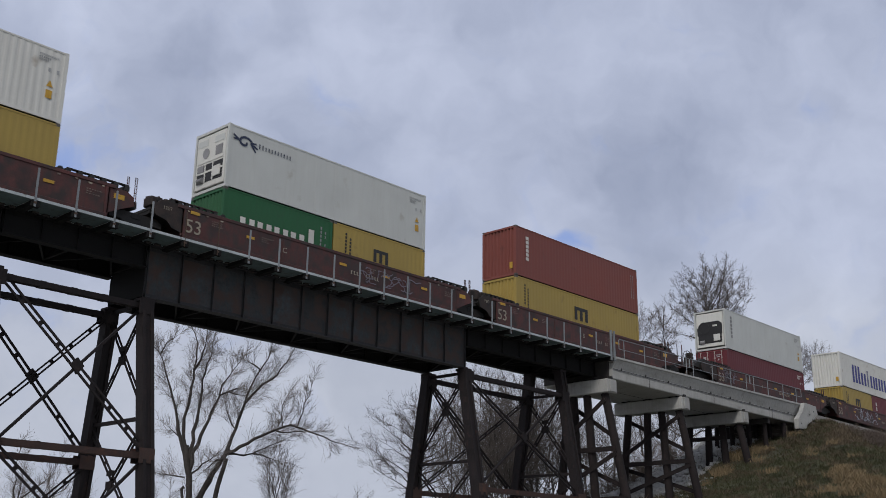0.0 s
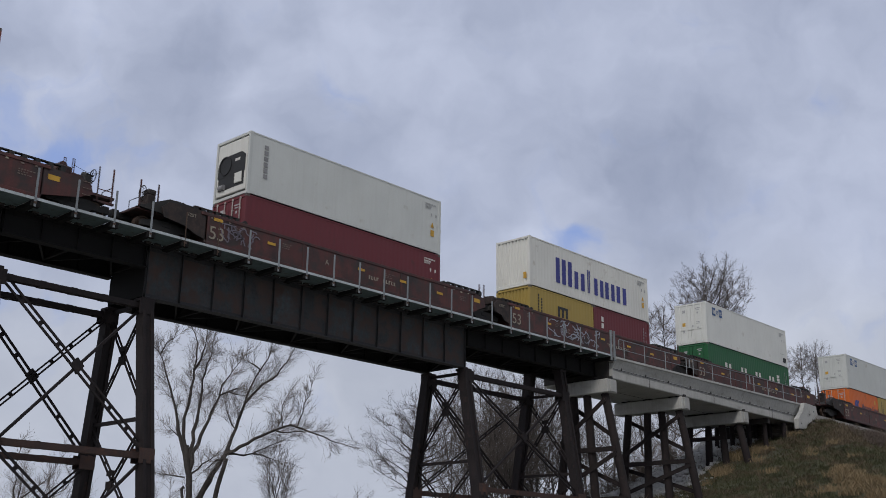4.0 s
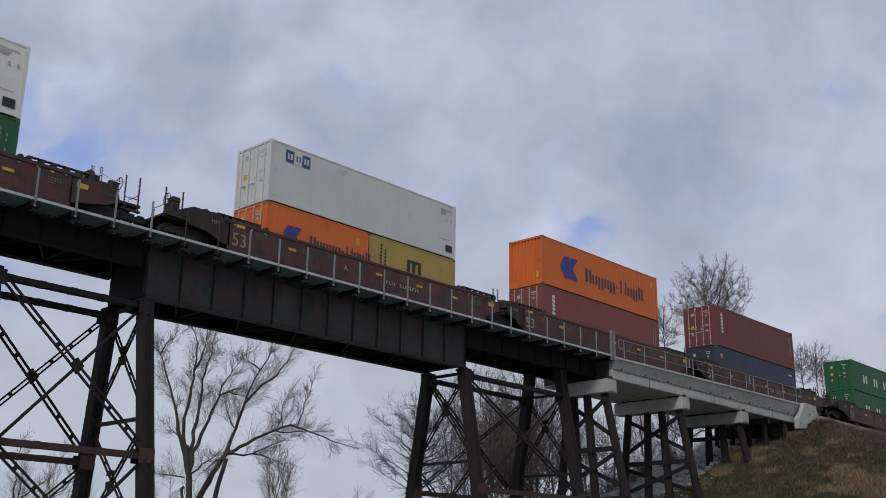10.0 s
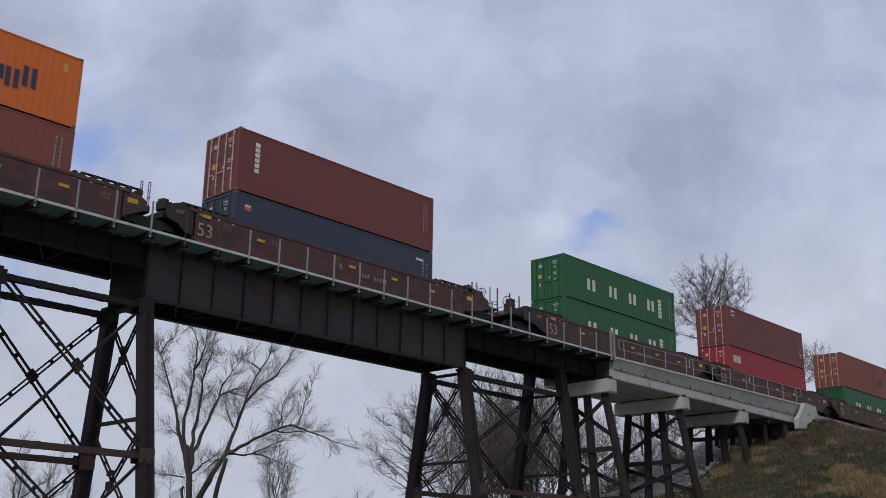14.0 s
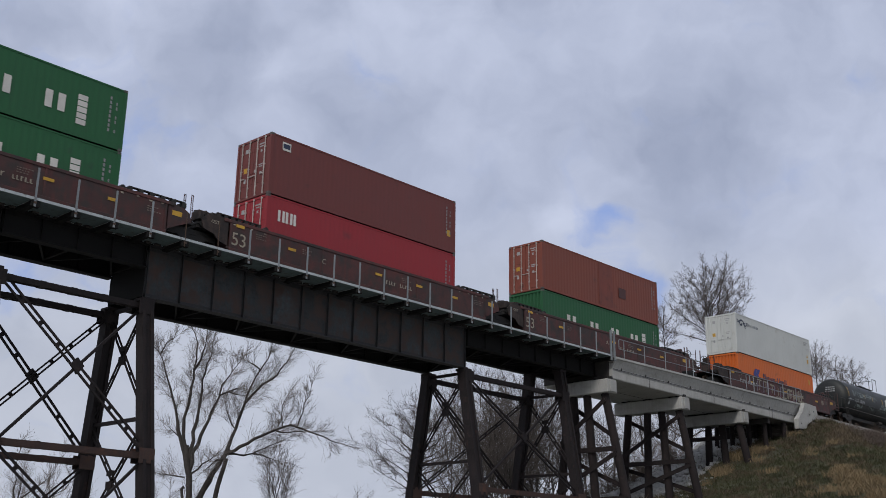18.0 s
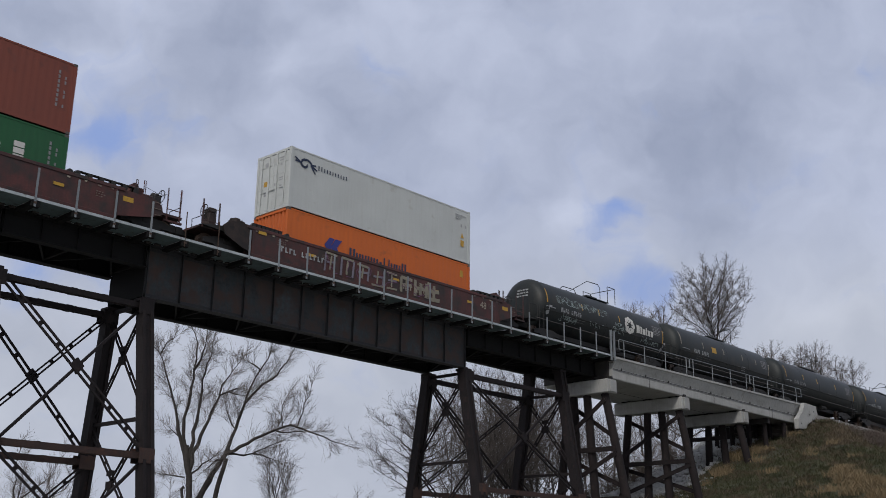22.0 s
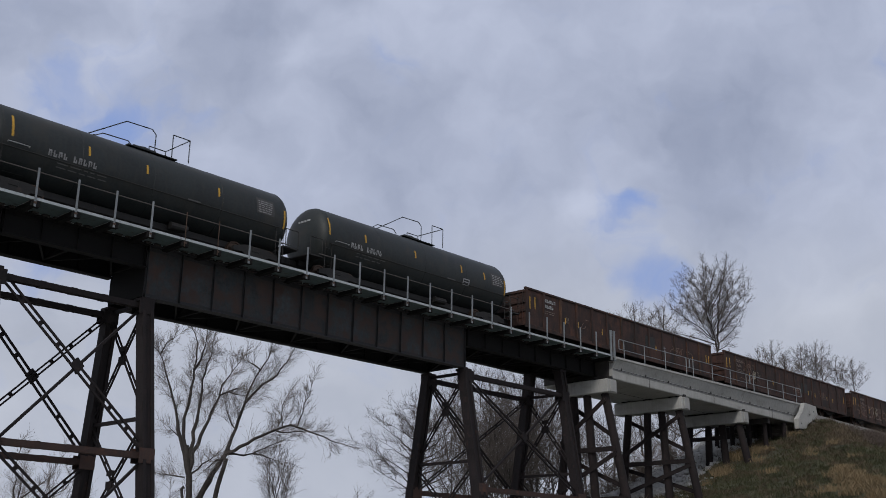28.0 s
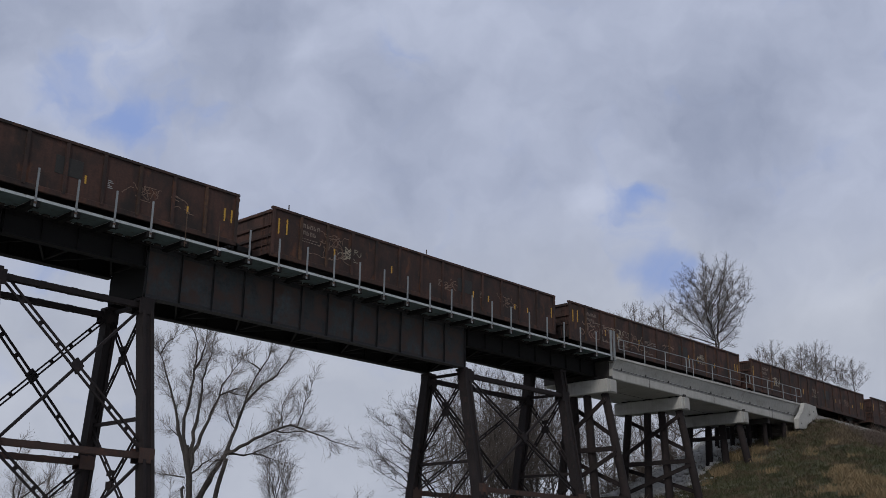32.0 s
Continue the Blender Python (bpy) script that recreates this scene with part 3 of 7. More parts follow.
def trestle_tower(xa, xb, mid, slopes, heads, label, feet, inset=0.1):
    """Four battered legs; slopes: of the near and the far pair; feet: how high the lower near braces end over the ground."""
    t = thing("trestle_tower", label, "bridge tower", GROUP_BRIDGE, at=pose(xa, TRACK_Y, 0))
    w, top = xb - xa, 11.6

    def leg_y(z, side):
        return side * (1.22 + slopes[0 if side < 0 else 1] * (top - z))

    for x, head in zip((0, w), heads):
        for side in (-1, 1):
            a, b = Vector((x, leg_y(head, side), head)), Vector((x, leg_y(0.3, side), 0.3))
            half = [(-0.24, -0.25), (-0.10, -0.25), (-0.10, -0.19), (0.10, -0.19), (0.10, -0.25), (0.24, -0.25)]
            outline = half + [(-p, -q) for p, q in half]
            n = len(outline)
            leg = Shape().add([(c.x + p, c.y + q, c.z) for c in (a, b) for p, q in outline],
                              [(i, (i + 1) % n, n + (i + 1) % n, n + i) for i in range(n)] + [tuple(range(n))[::-1], tuple(range(n, 2 * n))])
            lg = part("leg", leg, tower_steel, t)
            part("bearing_shoe", Shape().cbox(x - 0.3, leg_y(head, side) - 0.3, head - 0.12, x + 0.3, leg_y(head, side) + 0.3, head + 0.015), tower_steel, lg)
            part("footing", Shape().cbox(x - 0.6, leg_y(0, side) - 0.6, -0.8, x + 0.6, leg_y(0, side) + 0.6, 0.35, 0.05), concrete_old, lg)
            for z in (top - 0.35, mid, 1.0):
                for o in (-0.262, 0.262):
                    y = leg_y(z, side) + side * o
                    gx = x + (0.09 if x == 0 else -0.09)
                    part("gusset_plate", Shape().box(gx - 0.32, y - 0.012, z - 0.28, gx + 0.32, y + 0.012, z + 0.26), steel_rust if z == mid else tower_steel, lg)
            for k in range(7):
                z = 1.6 + 1.45 * k
                y = leg_y(z, side)
                part("batten_plate", Shape().box(x - 0.252, y - 0.2, z - 0.15, x - 0.242, y + 0.2, z + 0.15).box(x + 0.242, y - 0.2, z - 0.15, x + 0.252, y + 0.2, z + 0.15), tower_steel, lg)
    for side in (-1, 1):
        y = lambda z: leg_y(z, side)
        for z, m, deep in ((top - 0.3, tower_steel, 0.2), (mid, steel_rust, 0.22)):
            s = Shape().beam((0, y(z) - 0.12, z), (w, y(z) - 0.12, z), 0.07, deep).beam((0, y(z) + 0.12, z), (w, y(z) + 0.12, z), 0.07, deep)
            strut = part("longitudinal_strut", s, m, t)
            for k in range(5):
                x = w * (k + 0.5) / 5
                part("tie_plate", Shape().box(x - 0.12, y(z) - 0.16, z - deep / 2 - 0.012, x + 0.12, y(z) + 0.16, z - deep / 2 - 0.002).box(x - 0.12, y(z) - 0.16, z + deep / 2 + 0.002, x + 0.12, y(z) + 0.16, z + deep / 2 + 0.012), m, strut)
        for za, zb in ((top - 0.36, mid + 0.25), (mid - 0.2, feet)):
            part("diagonal_brace", laced(Shape(), (inset, y(za), za), (w - 0.1, y(zb), zb), 0.2, 0.075), tower_steel, t)
            off = -side * 0.1
            if side < 0:
                part("diagonal_brace", Shape().beam((inset + 0.12, y(zb) + off, zb - 0.1), (w - 0.1, y(za) + off, za), 0.09, 0.12, (0, 1, 0)), tower_steel, t)
            else:
                part("diagonal_brace", laced(Shape(), (inset, y(zb) + off, zb - 0.2), (w - 0.12, y(za) + off, za + 0.05), 0.15, 0.06), tower_steel, t)
            zc, xc = (za + zb) / 2, (w + inset) / 2
            part("crossing_plate", Shape().extrude([(xc - 0.26, zc + 0.02), (xc - 0.02, zc + 0.3), (xc + 0.26, zc + 0.02), (xc + 0.02, zc - 0.3)], "y", y(zc) - 0.06, y(zc) + 0.06), tower_steel, t)
    for x in (0, w):
        zs = (top - 0.2, 7.0, 2.0)
        for z in zs:
            part("transverse_strut", Shape().beam((x, leg_y(z, -1), z), (x, leg_y(z, 1), z), 0.12, 0.14), tower_steel, t)
        for za, zb in zip(zs, zs[1:]):
            for s in (-1, 1):
                part("sway_brace", laced(Shape(), (x, leg_y(za - 0.15, s), za - 0.15), (x, leg_y(zb + 0.15, -s), zb + 0.15), 0.17, 0.06, (1, 0, 0)), tower_steel, t)
            ya, yb = leg_y(za, 1), leg_y(zb, 1)
            zc = za - (za - zb) * ya / (ya + yb)
            part("crossing_plate", Shape().box(x - 0.04, -0.22, zc - 0.36, x + 0.04, 0.22, zc - 0.04).box(x - 0.04, -0.22, zc + 0.16, x + 0.04, 0.22, zc + 0.36), tower_steel, t)
    return t


trestle_tower(15.35, 21.38, 5.6, (0.17, 0.11), (11.6, 11.6), "dark riveted steel trestle tower with laced cross bracing", 0.5, 0.5)
trestle_tower(39.8, 48.1, 5.65, (0.165, 0.165), (11.6, 12.78), "wider dark steel trestle tower with rusty struts", 0.9)

# ---------- concrete span on piled bents ----------
GRADE = 0.0105


def concrete_span(x0, x1, top, label):
    """Ballast trough with haunched edge beams; top: the height of its kerb."""
    c = thing("concrete_span", label, "bridge span", GROUP_BRIDGE, at=pose(x0, TRACK_Y, 0))
    n = x1 - x0 - 0.02
    w, low, o = 2.77, 12.58, 0.30
    outline = [(-w, top), (-w, top - 0.12), (-w + 0.06, top - 0.16), (-w + o, 13.24), (-w + o, low + 0.05), (-w + o + 0.05, low), (w - o, low), (w - o, 13.24), (w, top - 0.12), (w, top),
               (w - 0.25, top), (w - 0.25, 13.5), (-w + 0.25, 13.5), (-w + 0.25, top)]
    q = len(outline)
    beam = Shape().add([(x, y, z + (GRADE * x if z > 13.6 else 0)) for x in (0, n) for y, z in outline], [(i, (i + 1) % q, q + (i + 1) % q, q + i) for i in range(q)] + [tuple(range(q))[::-1], tuple(range(q, 2 * q))])
    part("deck_beam", beam, concrete, c)
    part("drip_groove", Shape().box(0, -w + o - 0.01, 13.17, n, -w + o - 0.003, 13.205).box(n * 0.5 - 0.016, -w + o - 0.01, low + 0.02, n * 0.5 + 0.016, -w + o - 0.002, 13.2), mark_black, c)
    part("soffit_joint", Shape().box(0.02, -0.03, low - 0.004, n - 0.02, 0.03, low + 0.01), mark_black, c)
    for k in range(3):
        x = n * (k + 0.5) / 3 - 0.4
        part("conduit_clip", Shape().cbox(x - 0.06, -w + o - 0.04, 13.16, x + 0.06, -w + o - 0.004, 13.34, 0.01), car_black, c)
    part("conduit", Shape().tube((0, -w + o - 0.02, 13.13), (n, -w + o - 0.02, 13.13), 0.016, 6), mark_grey, c)
    if x0 < 52:
        part("end_board", Shape().box(-0.12, -2.25, 12.68, -0.02, 2.4, 13.8), timber, c, "dark stained timber end board")
    part("ballast", Shape().box(0.01, -w + 0.26, 13.5, n - 0.01, w - 0.26, 13.83), ballast_mat, c)
    return c


for a, b in ((51.3, 59.1), (59.1, 66.87), (66.87, 75.6)):
    concrete_span(a, b, 13.85 + GRADE * (a - 51.3), "pale grey precast concrete ballast deck span")


def piled_bent(x, foot, far, panels, label):
    """Four raked piles under a cap; panels: (top, bottom) heights of the crossed braces, each closed by a level strut."""
    b = thing("piled_bent", label, "bridge pier", GROUP_BRIDGE, at=pose(x, TRACK_Y, 0))
    part("cap_beam", Shape().cbox(-0.48, -2.62, 11.72, 0.48, far + 0.1, 12.5, 0.04), concrete, b)
    part("end_block", Shape().cbox(-0.3, -2.7, 11.78, 0.3, -2.62, 12.48, 0.02), concrete, b)
    for y in (-1.9, 0.0, far - 0.7):
        part("bearing_pad", Shape().box(-0.35, y - 0.3, 12.5, 0.35, y + 0.3, 12.58), rubber, b)
    part("anchor_bracket", Shape().cbox(-0.1, -2.6, 12.5, 0.1, -2.38, 12.68, 0.01), car_black, b)
    tops = [(-2.1, -0.2), (-0.84, -0.06), (0.2, 0.03), (1.62, 0.12)] if far > 1.5 else [(-2.1, -0.21), (-0.86, -0.07), (0.1, -0.04), (0.45, 0.12)]
    z0 = foot - 0.8
    for y, k in tops:
        a, e = Vector((0, y, 11.72)), Vector((0, y + k * (11.7 - z0), z0))
        part("pile_post", Shape().tube(a, e, 0.24, 12, 0.26), pile_mat, b, smooth=0.8)
    at = lambda i, z: tops[i][0] + tops[i][1] * (11.7 - z)
    for zt, zb, crossed in panels:
        if crossed:
            part("sway_brace", Shape().beam((-0.29, at(3, zb + 0.5) + 0.1, zb + 0.5), (-0.29, at(0, zt) - 0.1, zt), 0.24, 0.07, (1, 0, 0)), pile_mat, b)
            part("sway_brace", Shape().beam((0.29, at(3, zt) + 0.1, zt), (0.29, at(0, zb + 0.5) - 0.1, zb + 0.5), 0.24, 0.07, (1, 0, 0)), pile_mat, b)
        part("strut", Shape().beam((-0.3, at(0 if crossed else 1, zb) - 0.2, zb), (-0.3, at(3, zb) + 0.2, zb), 0.27, 0.08, (1, 0, 0)), pile_mat, b)
    return b


piled_bent(51.0, 1.0, 0.72, ((11.35, 8.55, True), (8.3, 5.8, True), (5.5, 3.0, True)), "piled bent of dark steel piles under a pale concrete cap")
piled_bent(59.12, 4.5, 2.3, ((11.35, 8.55, True), (8.3, 6.1, True)), "piled bent of dark steel piles on the lower slope")
piled_bent(66.87, 8.3, 1.97, ((11.35, 10.85, False),), "short piled bent of dark steel piles on the grassy slope")

abut = thing("abutment", "pale concrete abutment with wing walls on the embankment", "abutment", GROUP_BRIDGE, at=pose(75.3, TRACK_Y, 0))
part("cap_beam", Shape().cbox(-0.1, -1.9, 11.9, 0.9, 1.9, 12.56, 0.04), concrete_old, abut)
part("back_wall", Shape().cbox(0.34, -2.6, 11.7, 0.8, 2.6, 13.5, 0.04), concrete, abut)
for s in (-1, 1):
    wing = part("wing_wall", Shape().extrude([(-1.35, 12.1), (-0.1, 12.2), (0.05, 12.53), (1.05, 12.93), (1.95, 13.45), (1.75, 14.04), (-0.05, 14.1), (-0.55, 13.4), (-1.35, 12.8)], "y", s * 2.80, s * 3.15), concrete, abut)
    # Form tie holes: flat black discs stand in for their shade.
    for x, z in ((-0.9, 12.5), (0.6, 13.3), (1.3, 13.6)):
        part("form_tie_hole", Shape().tube((x, s * 3.145, z), (x, s * 3.155, z), 0.07, 10), mark_black, wing)
    part("anchor_block", Shape().cbox(-1.2, min(s * 2.9, s * 3.1), 11.9, -0.5, max(s * 2.9, s * 3.1), 12.12, 0.02), car_black, abut)
for y in (-2.0, -0.8, 0.6, 1.9):
    part("pile_post", Shape().box(-0.2, y - 0.18, 9.0, 0.2, y + 0.18, 11.75), pile_mat, abut)

old_plank = paint("weathered_plank", (0.085, 0.07, 0.06), 0.85, 0, 0.4, 1.5, 20, 0.25, (0.035, 0.03, 0.028), 0.45, 0.3, 0.2)
bulk = thing("timber_bulkhead", "dark old timber bulkhead of planks and piles under the deck", "retaining wall", GROUP_BRIDGE, at=pose(73.6, TRACK_Y, 0))
for k in range(11):
    part("plank", Shape().cbox(0.0, -2.35, 9.5 + 0.26 * k, 0.09, 2.35, 9.74 + 0.26 * k, 0.012), old_plank, bulk)
for y in (-2.2, -1.1, 0.0, 1.1, 2.2):
    part("pile_post", Shape().tube((-0.17, y, 9.0), (-0.17, y, 12.5), 0.16, 10), pile_mat, bulk, smooth=0.8)
post_row = thing("timber_bent", "row of dark old timber piles with a timber cap", "bridge pier", GROUP_BRIDGE, at=pose(71.0, TRACK_Y, 0))
part("cap_beam", Shape().cbox(-0.16, -2.3, 12.2, 0.16, 2.3, 12.6, 0.02), timber, post_row)
for y in (-1.9, -0.7, 0.6, 1.8):
    part("pile_post", Shape().tube((0, y * 1.06, 9.0), (0, y, 12.2), 0.17, 10), pile_mat, post_row, smooth=0.8)

# ---------- track ----------
track = thing("railway_track", "single railway track of steel rails on dark timber ties", "railway track", kind="structure", at=pose(0, TRACK_Y, 0))
for s in (-1, 1):
    y = s * 0.754
    part("rail", Shape().extrude([(y - 0.07, RAIL - 0.172), (y + 0.07, RAIL - 0.172), (y + 0.07, RAIL - 0.155), (y + 0.012, RAIL - 0.13), (y + 0.012, RAIL - 0.05),
                                  (y + 0.036, RAIL - 0.035), (y + 0.036, RAIL), (y - 0.036, RAIL), (y - 0.036, RAIL - 0.035), (y - 0.012, RAIL - 0.05),
                                  (y - 0.012, RAIL - 0.13), (y - 0.07, RAIL - 0.155)], "x", -120, 520), rail_steel, track)
bed = thing("ballast_bed", "grey stone ballast shoulder under the track on the embankment", "ballast", kind="structure", at=pose(76.2, TRACK_Y, 0))
part("ballast_shoulder", Shape().extrude([(-3.5, 12.5), (-1.75, 13.93), (1.75, 13.93), (3.5, 12.5)], "x", 0, 440), ballast_mat, bed)
tie_long = Shape().box(-0.12, -1.55, 13.75, 0.12, 1.55, RAIL - 0.172).mesh("tie", timber)
x = 2.2
while x < 51:
    ob = part("tie", tie_long, None, track)
    ob.location.x = x
    x += 0.42
tie_short = Shape().box(-0.12, -1.3, 13.8, 0.12, 1.3, RAIL - 0.172).mesh("tie", timber)
while x < 120:
    ob = part("tie", tie_short, None, track)
    ob.location.x = x
    x += 0.55

# ---------- walkway along the steel spans ----------
WALK_X = [15.87 + 1.526 * i for i in range(-3, 24)]
walkway = thing("walkway", "narrow grey walkway with bare galvanised posts along the girders", "walkway", GROUP_BRIDGE, at=pose(0, 0, 0))
post_mesh = Shape().box(-0.035, -0.034, 0, 0.035, -0.026, 1.42).box(-0.035, -0.026, 0, -0.027, 0.006, 1.42).mesh("post", galv)
thin_post = Shape().tube((0, 0, 0), (0, 0, 1.4), 0.022, 6).mesh("post", rail_steel)
bracket_mesh = Shape().cbox(-0.11, 0.012, -0.19, 0.13, 1.9, -0.02, 0.012).cbox(-0.13, 0.01, -0.23, 0.21, 0.2, -0.015, 0.012).mesh("bracket", tie_wood)
clip_mesh = Shape().cbox(-0.055, -0.045, -0.14, 0.055, -0.035, -0.06, 0.004).tube((0, -0.05, -0.1), (0, -0.035, -0.1), 0.016, 6).mesh("post_clip", rail_steel)
for i, x in enumerate(WALK_X):
    for nm, me in (("post", post_mesh), ("bracket", bracket_mesh), ("post_clip", clip_mesh)):
        if nm == "post" and i in (7, 8):
            me = thin_post
        ob = part(nm, me, None, walkway)
        ob.location = (x, 34.0, 13.58 if nm == "post" else 13.82)
panel_mesh = Shape().box(0, 0, -0.03, 1.20, 1.262, 0).mesh("grating_panel", grating)
lip = Shape()
for k in range(5):
    lip.box(0.02 + 0.235 * k, 1.268, -0.052 - 0.012 * (k % 2), 0.22 + 0.235 * k, 1.28, -0.028 - 0.012 * (k % 2))
lip.box(1.202, 0.02, -0.04, 1.212, 1.25, -0.015)
lip_mesh = lip.mesh("panel_lip", edge_steel)
for x in WALK_X[:-1]:
    ob = part("grating_panel", panel_mesh, None, walkway)
    ob.location = (x + 0.205, 34.0, 13.842)
    part("panel_lip", lip_mesh, None, ob)
part("edge_angle", Shape().box(WALK_X[0], 33.985, 13.82, WALK_X[-1], 33.995, 13.92), edge_steel, walkway)

for x0, x1, inner in ((51.83, 59.8, (52.35, 54.56, 56.93, 59.42)), (59.86, 67.85, (60.26, 62.72, 65.14, 67.37)), (67.91, 75.88, (68.43, 70.54, 72.92, 75.03))):
    tilt = math.degrees(GRADE)
    rail_c = thing("handrail", "grey pipe handrail section along the concrete deck", "handrail", GROUP_BRIDGE, at=pose(x0, 34.05, 13.85 + GRADE * (x0 - 51.3), 0, -tilt, 0))
    for x in [q - x0 for q in inner]:
        part("post", Shape().tube((x, 0, 0), (x, 0, 1.12), 0.028, 8), galv, rail_c)
    part("rail", Shape().path([(0, 0, 0.54), (0, 0, 1.06), (0.06, 0, 1.12), (x1 - x0 - 0.06, 0, 1.12), (x1 - x0, 0, 1.06), (x1 - x0, 0, 0.54)], 0.026, 8), galv, rail_c)
    part("mid_rail", Shape().tube((0, 0, 0.54), (x1 - x0, 0, 0.54), 0.022, 8), galv, rail_c)
    for x in [q - x0 for q in inner]:
        part("base_plate", Shape().cbox(x - 0.08, -0.08, 0.0, x + 0.08, 0.08, 0.02, 0.004), galv, rail_c)
gate = thing("gate_post", "pair of tall galvanised posts where the walkway ends", "post", GROUP_BRIDGE, at=pose(51.05, 34.0, 13.6))
for x in (-0.12, 0.2):
    part("post", Shape().cbox(x - 0.06, -0.05, 0, x + 0.06, 0.05, 1.75, 0.01), galv, gate)

# ---------- train: where it is ----------
TRAVEL = [0.0, 10.61, 21.09, 31.47, 41.77, 52.02, 62.24, 72.45, 82.69, 92.95, 103.24, 113.51, 123.76, 133.96, 144.14, 154.32, 164.53, 174.8, 185.1, 195.41, 205.7, 215.96, 226.19, 236.38, 246.56, 256.71, 266.83, 276.92, 286.96, 296.95, 306.89, 316.75, 326.53]
FLOOR = 14.58
moving = []


def rides(ob, x, y=TRACK_Y, z=RAIL):
    """Notes a thing of the train, with its place along the track at the start."""
    ob.matrix_world = pose(x, y, z)
    moving.append((ob, x, y, z))
    return ob



# ---------- containers ----------
def corrugated(shape, along, a, b, z0, z1, face, out, pitch=0.28, depth=0.036):
    """A sheet folded in trapezoids from a to b; along 'x' at y = face, or along 'y' at x = face; out: the side it faces."""
    n = max(3, round((b - a) / pitch))
    step, pts = (b - a) / n, []
    for i in range(n):
        s = a + i * step
        pts += [(s, 0.0), (s + step * 0.26, 0.0), (s + step * 0.5, -depth), (s + step * 0.76, -depth)]
    pts.append((b, 0.0))
    vs = []
    for s, d in pts:
        for z in (z0, z1):
            vs.append((s, face + out * d, z) if along == "x" else (face + out * d, s, z))
    shape.add(vs, [(2 * i, 2 * i + 2, 2 * i + 3, 2 * i + 1) for i in range(len(pts) - 1)])
    return shape


door_rod = paint("pale_door_rod", (0.42, 0.38, 0.36), 0.5, 0, 0.2, 3, 30, 0)
box_cache = {}


def container_meshes(length, height, colour, smooth_side):
    key = (length, height, colour, smooth_side)
    if key in box_cache:
        return box_cache[key]
    L, W, H, m = length / 2, 1.219, height, BOX[colour]
    d = {}
    f = Shape()
    for sx in (-1, 1):
        for sy in (-1, 1):
            xa, xb = sorted((sx * L, sx * (L - 0.16)))
            ya, yb = sorted((sy * W, sy * (W - 0.12)))
            f.box(xa, ya, 0.1, xb, yb, H - 0.1)
        xa, xb = sorted((sx * L, sx * (L - 0.1)))
        f.box(xa, -W + 0.12, H - 0.13, xb, W - 0.12, H - 0.02).box(xa, -W + 0.12, 0.02, xb, W - 0.12, 0.15)
    for sy in (-1, 1):
        ya, yb = sorted((sy * W, sy * (W - 0.06)))
        f.box(-L + 0.16, ya, 0.036, L - 0.16, yb, 0.16).box(-L + 0.16, ya, H - 0.09, L - 0.16, yb, H - 0.026)
    d["frame"] = f.mesh("frame", m)
    for sy in (-1, 1):
        s = Shape()
        if smooth_side:
            n, pts = 10, []
            for i in range(n + 1):
                xx = -L + 0.16 + (2 * L - 0.32) * i / n
                pts += [(xx, 0.0)] if i in (0, n) else [(xx - 0.012, 0.0), (xx, 0.006), (xx + 0.012, 0.0)]
            s.add([(xx, sy * (W - 0.016 - dd), z) for xx, dd in pts for z in (0.16, H - 0.09)],
                  [(2 * i, 2 * i + 2, 2 * i + 3, 2 * i + 1) for i in range(len(pts) - 1)])
        else:
            corrugated(s, "x", -L + 0.16, L - 0.16, 0.16, H - 0.09, sy * (W - 0.014), sy, 0.28, 0.010 if colour == "white" else 0.006)
        d["side", sy] = s.mesh("side_panel", m)
    d["roof"] = Shape().box(-L + 0.1, -W + 0.06, H - 0.12, L - 0.1, W - 0.06, H - 0.07).mesh("roof_panel", m)
    d["floor"] = Shape().box(-L + 0.1, -W + 0.06, 0.09, L - 0.1, W - 0.06, 0.14).mesh("floor", car_black)
    e = Shape()
    corrugated(e, "y", -W + 0.12, W - 0.12, 0.15, H - 0.13, -L + 0.02, -1, 0.25, 0.085)
    d["end"] = e.mesh("front_panel", m)
    d["plain_end"] = Shape().box(L - 0.06, -W + 0.12, 0.15, L - 0.03, W - 0.12, H - 0.13).mesh("rear_panel", m)
    d["casting"] = Shape().cbox(-0.09, -0.082, -0.06, 0.09, 0.082, 0.06, 0.012).mesh("corner_casting", m if colour in ("white", "reefer", "bright") else casting)
    door = Shape()
    for k in range(5):
        za, zb = 0.16 + (H - 0.3) * k / 5, 0.16 + (H - 0.3) * (k + 1) / 5
        door.box(-L + 0.02, 0.01, za + 0.012, -L + 0.06, W - 0.125, zb - 0.012)
    door.box(-L + 0.03, 0.012, 0.17, -L + 0.055, W - 0.13, H - 0.15)
    d["door"] = door.mesh("door", m)
    bar = Shape().tube((-L - 0.02, 0, 0.1), (-L - 0.02, 0, H - 0.08), 0.026, 6)
    bar.box(-L - 0.02, -0.05, 0.08, -L + 0.02, 0.05, 0.16).box(-L - 0.02, -0.05, H - 0.17, -L + 0.02, 0.05, H - 0.09)
    for z in (0.55, H * 0.5, H - 0.6):
        bar.box(-L - 0.03, -0.045, z - 0.03, -L + 0.02, 0.045, z + 0.03)
    rod = m if colour in ("green", "navy", "bright", "reefer", "white") else door_rod
    d["bar"] = bar.mesh("lock_bar", rod)
    d["handle"] = Shape().box(-L - 0.045, -0.28, -0.02, -L - 0.02, 0.02, 0.02).mesh("handle", rod)
    box_cache[key] = d
    return d


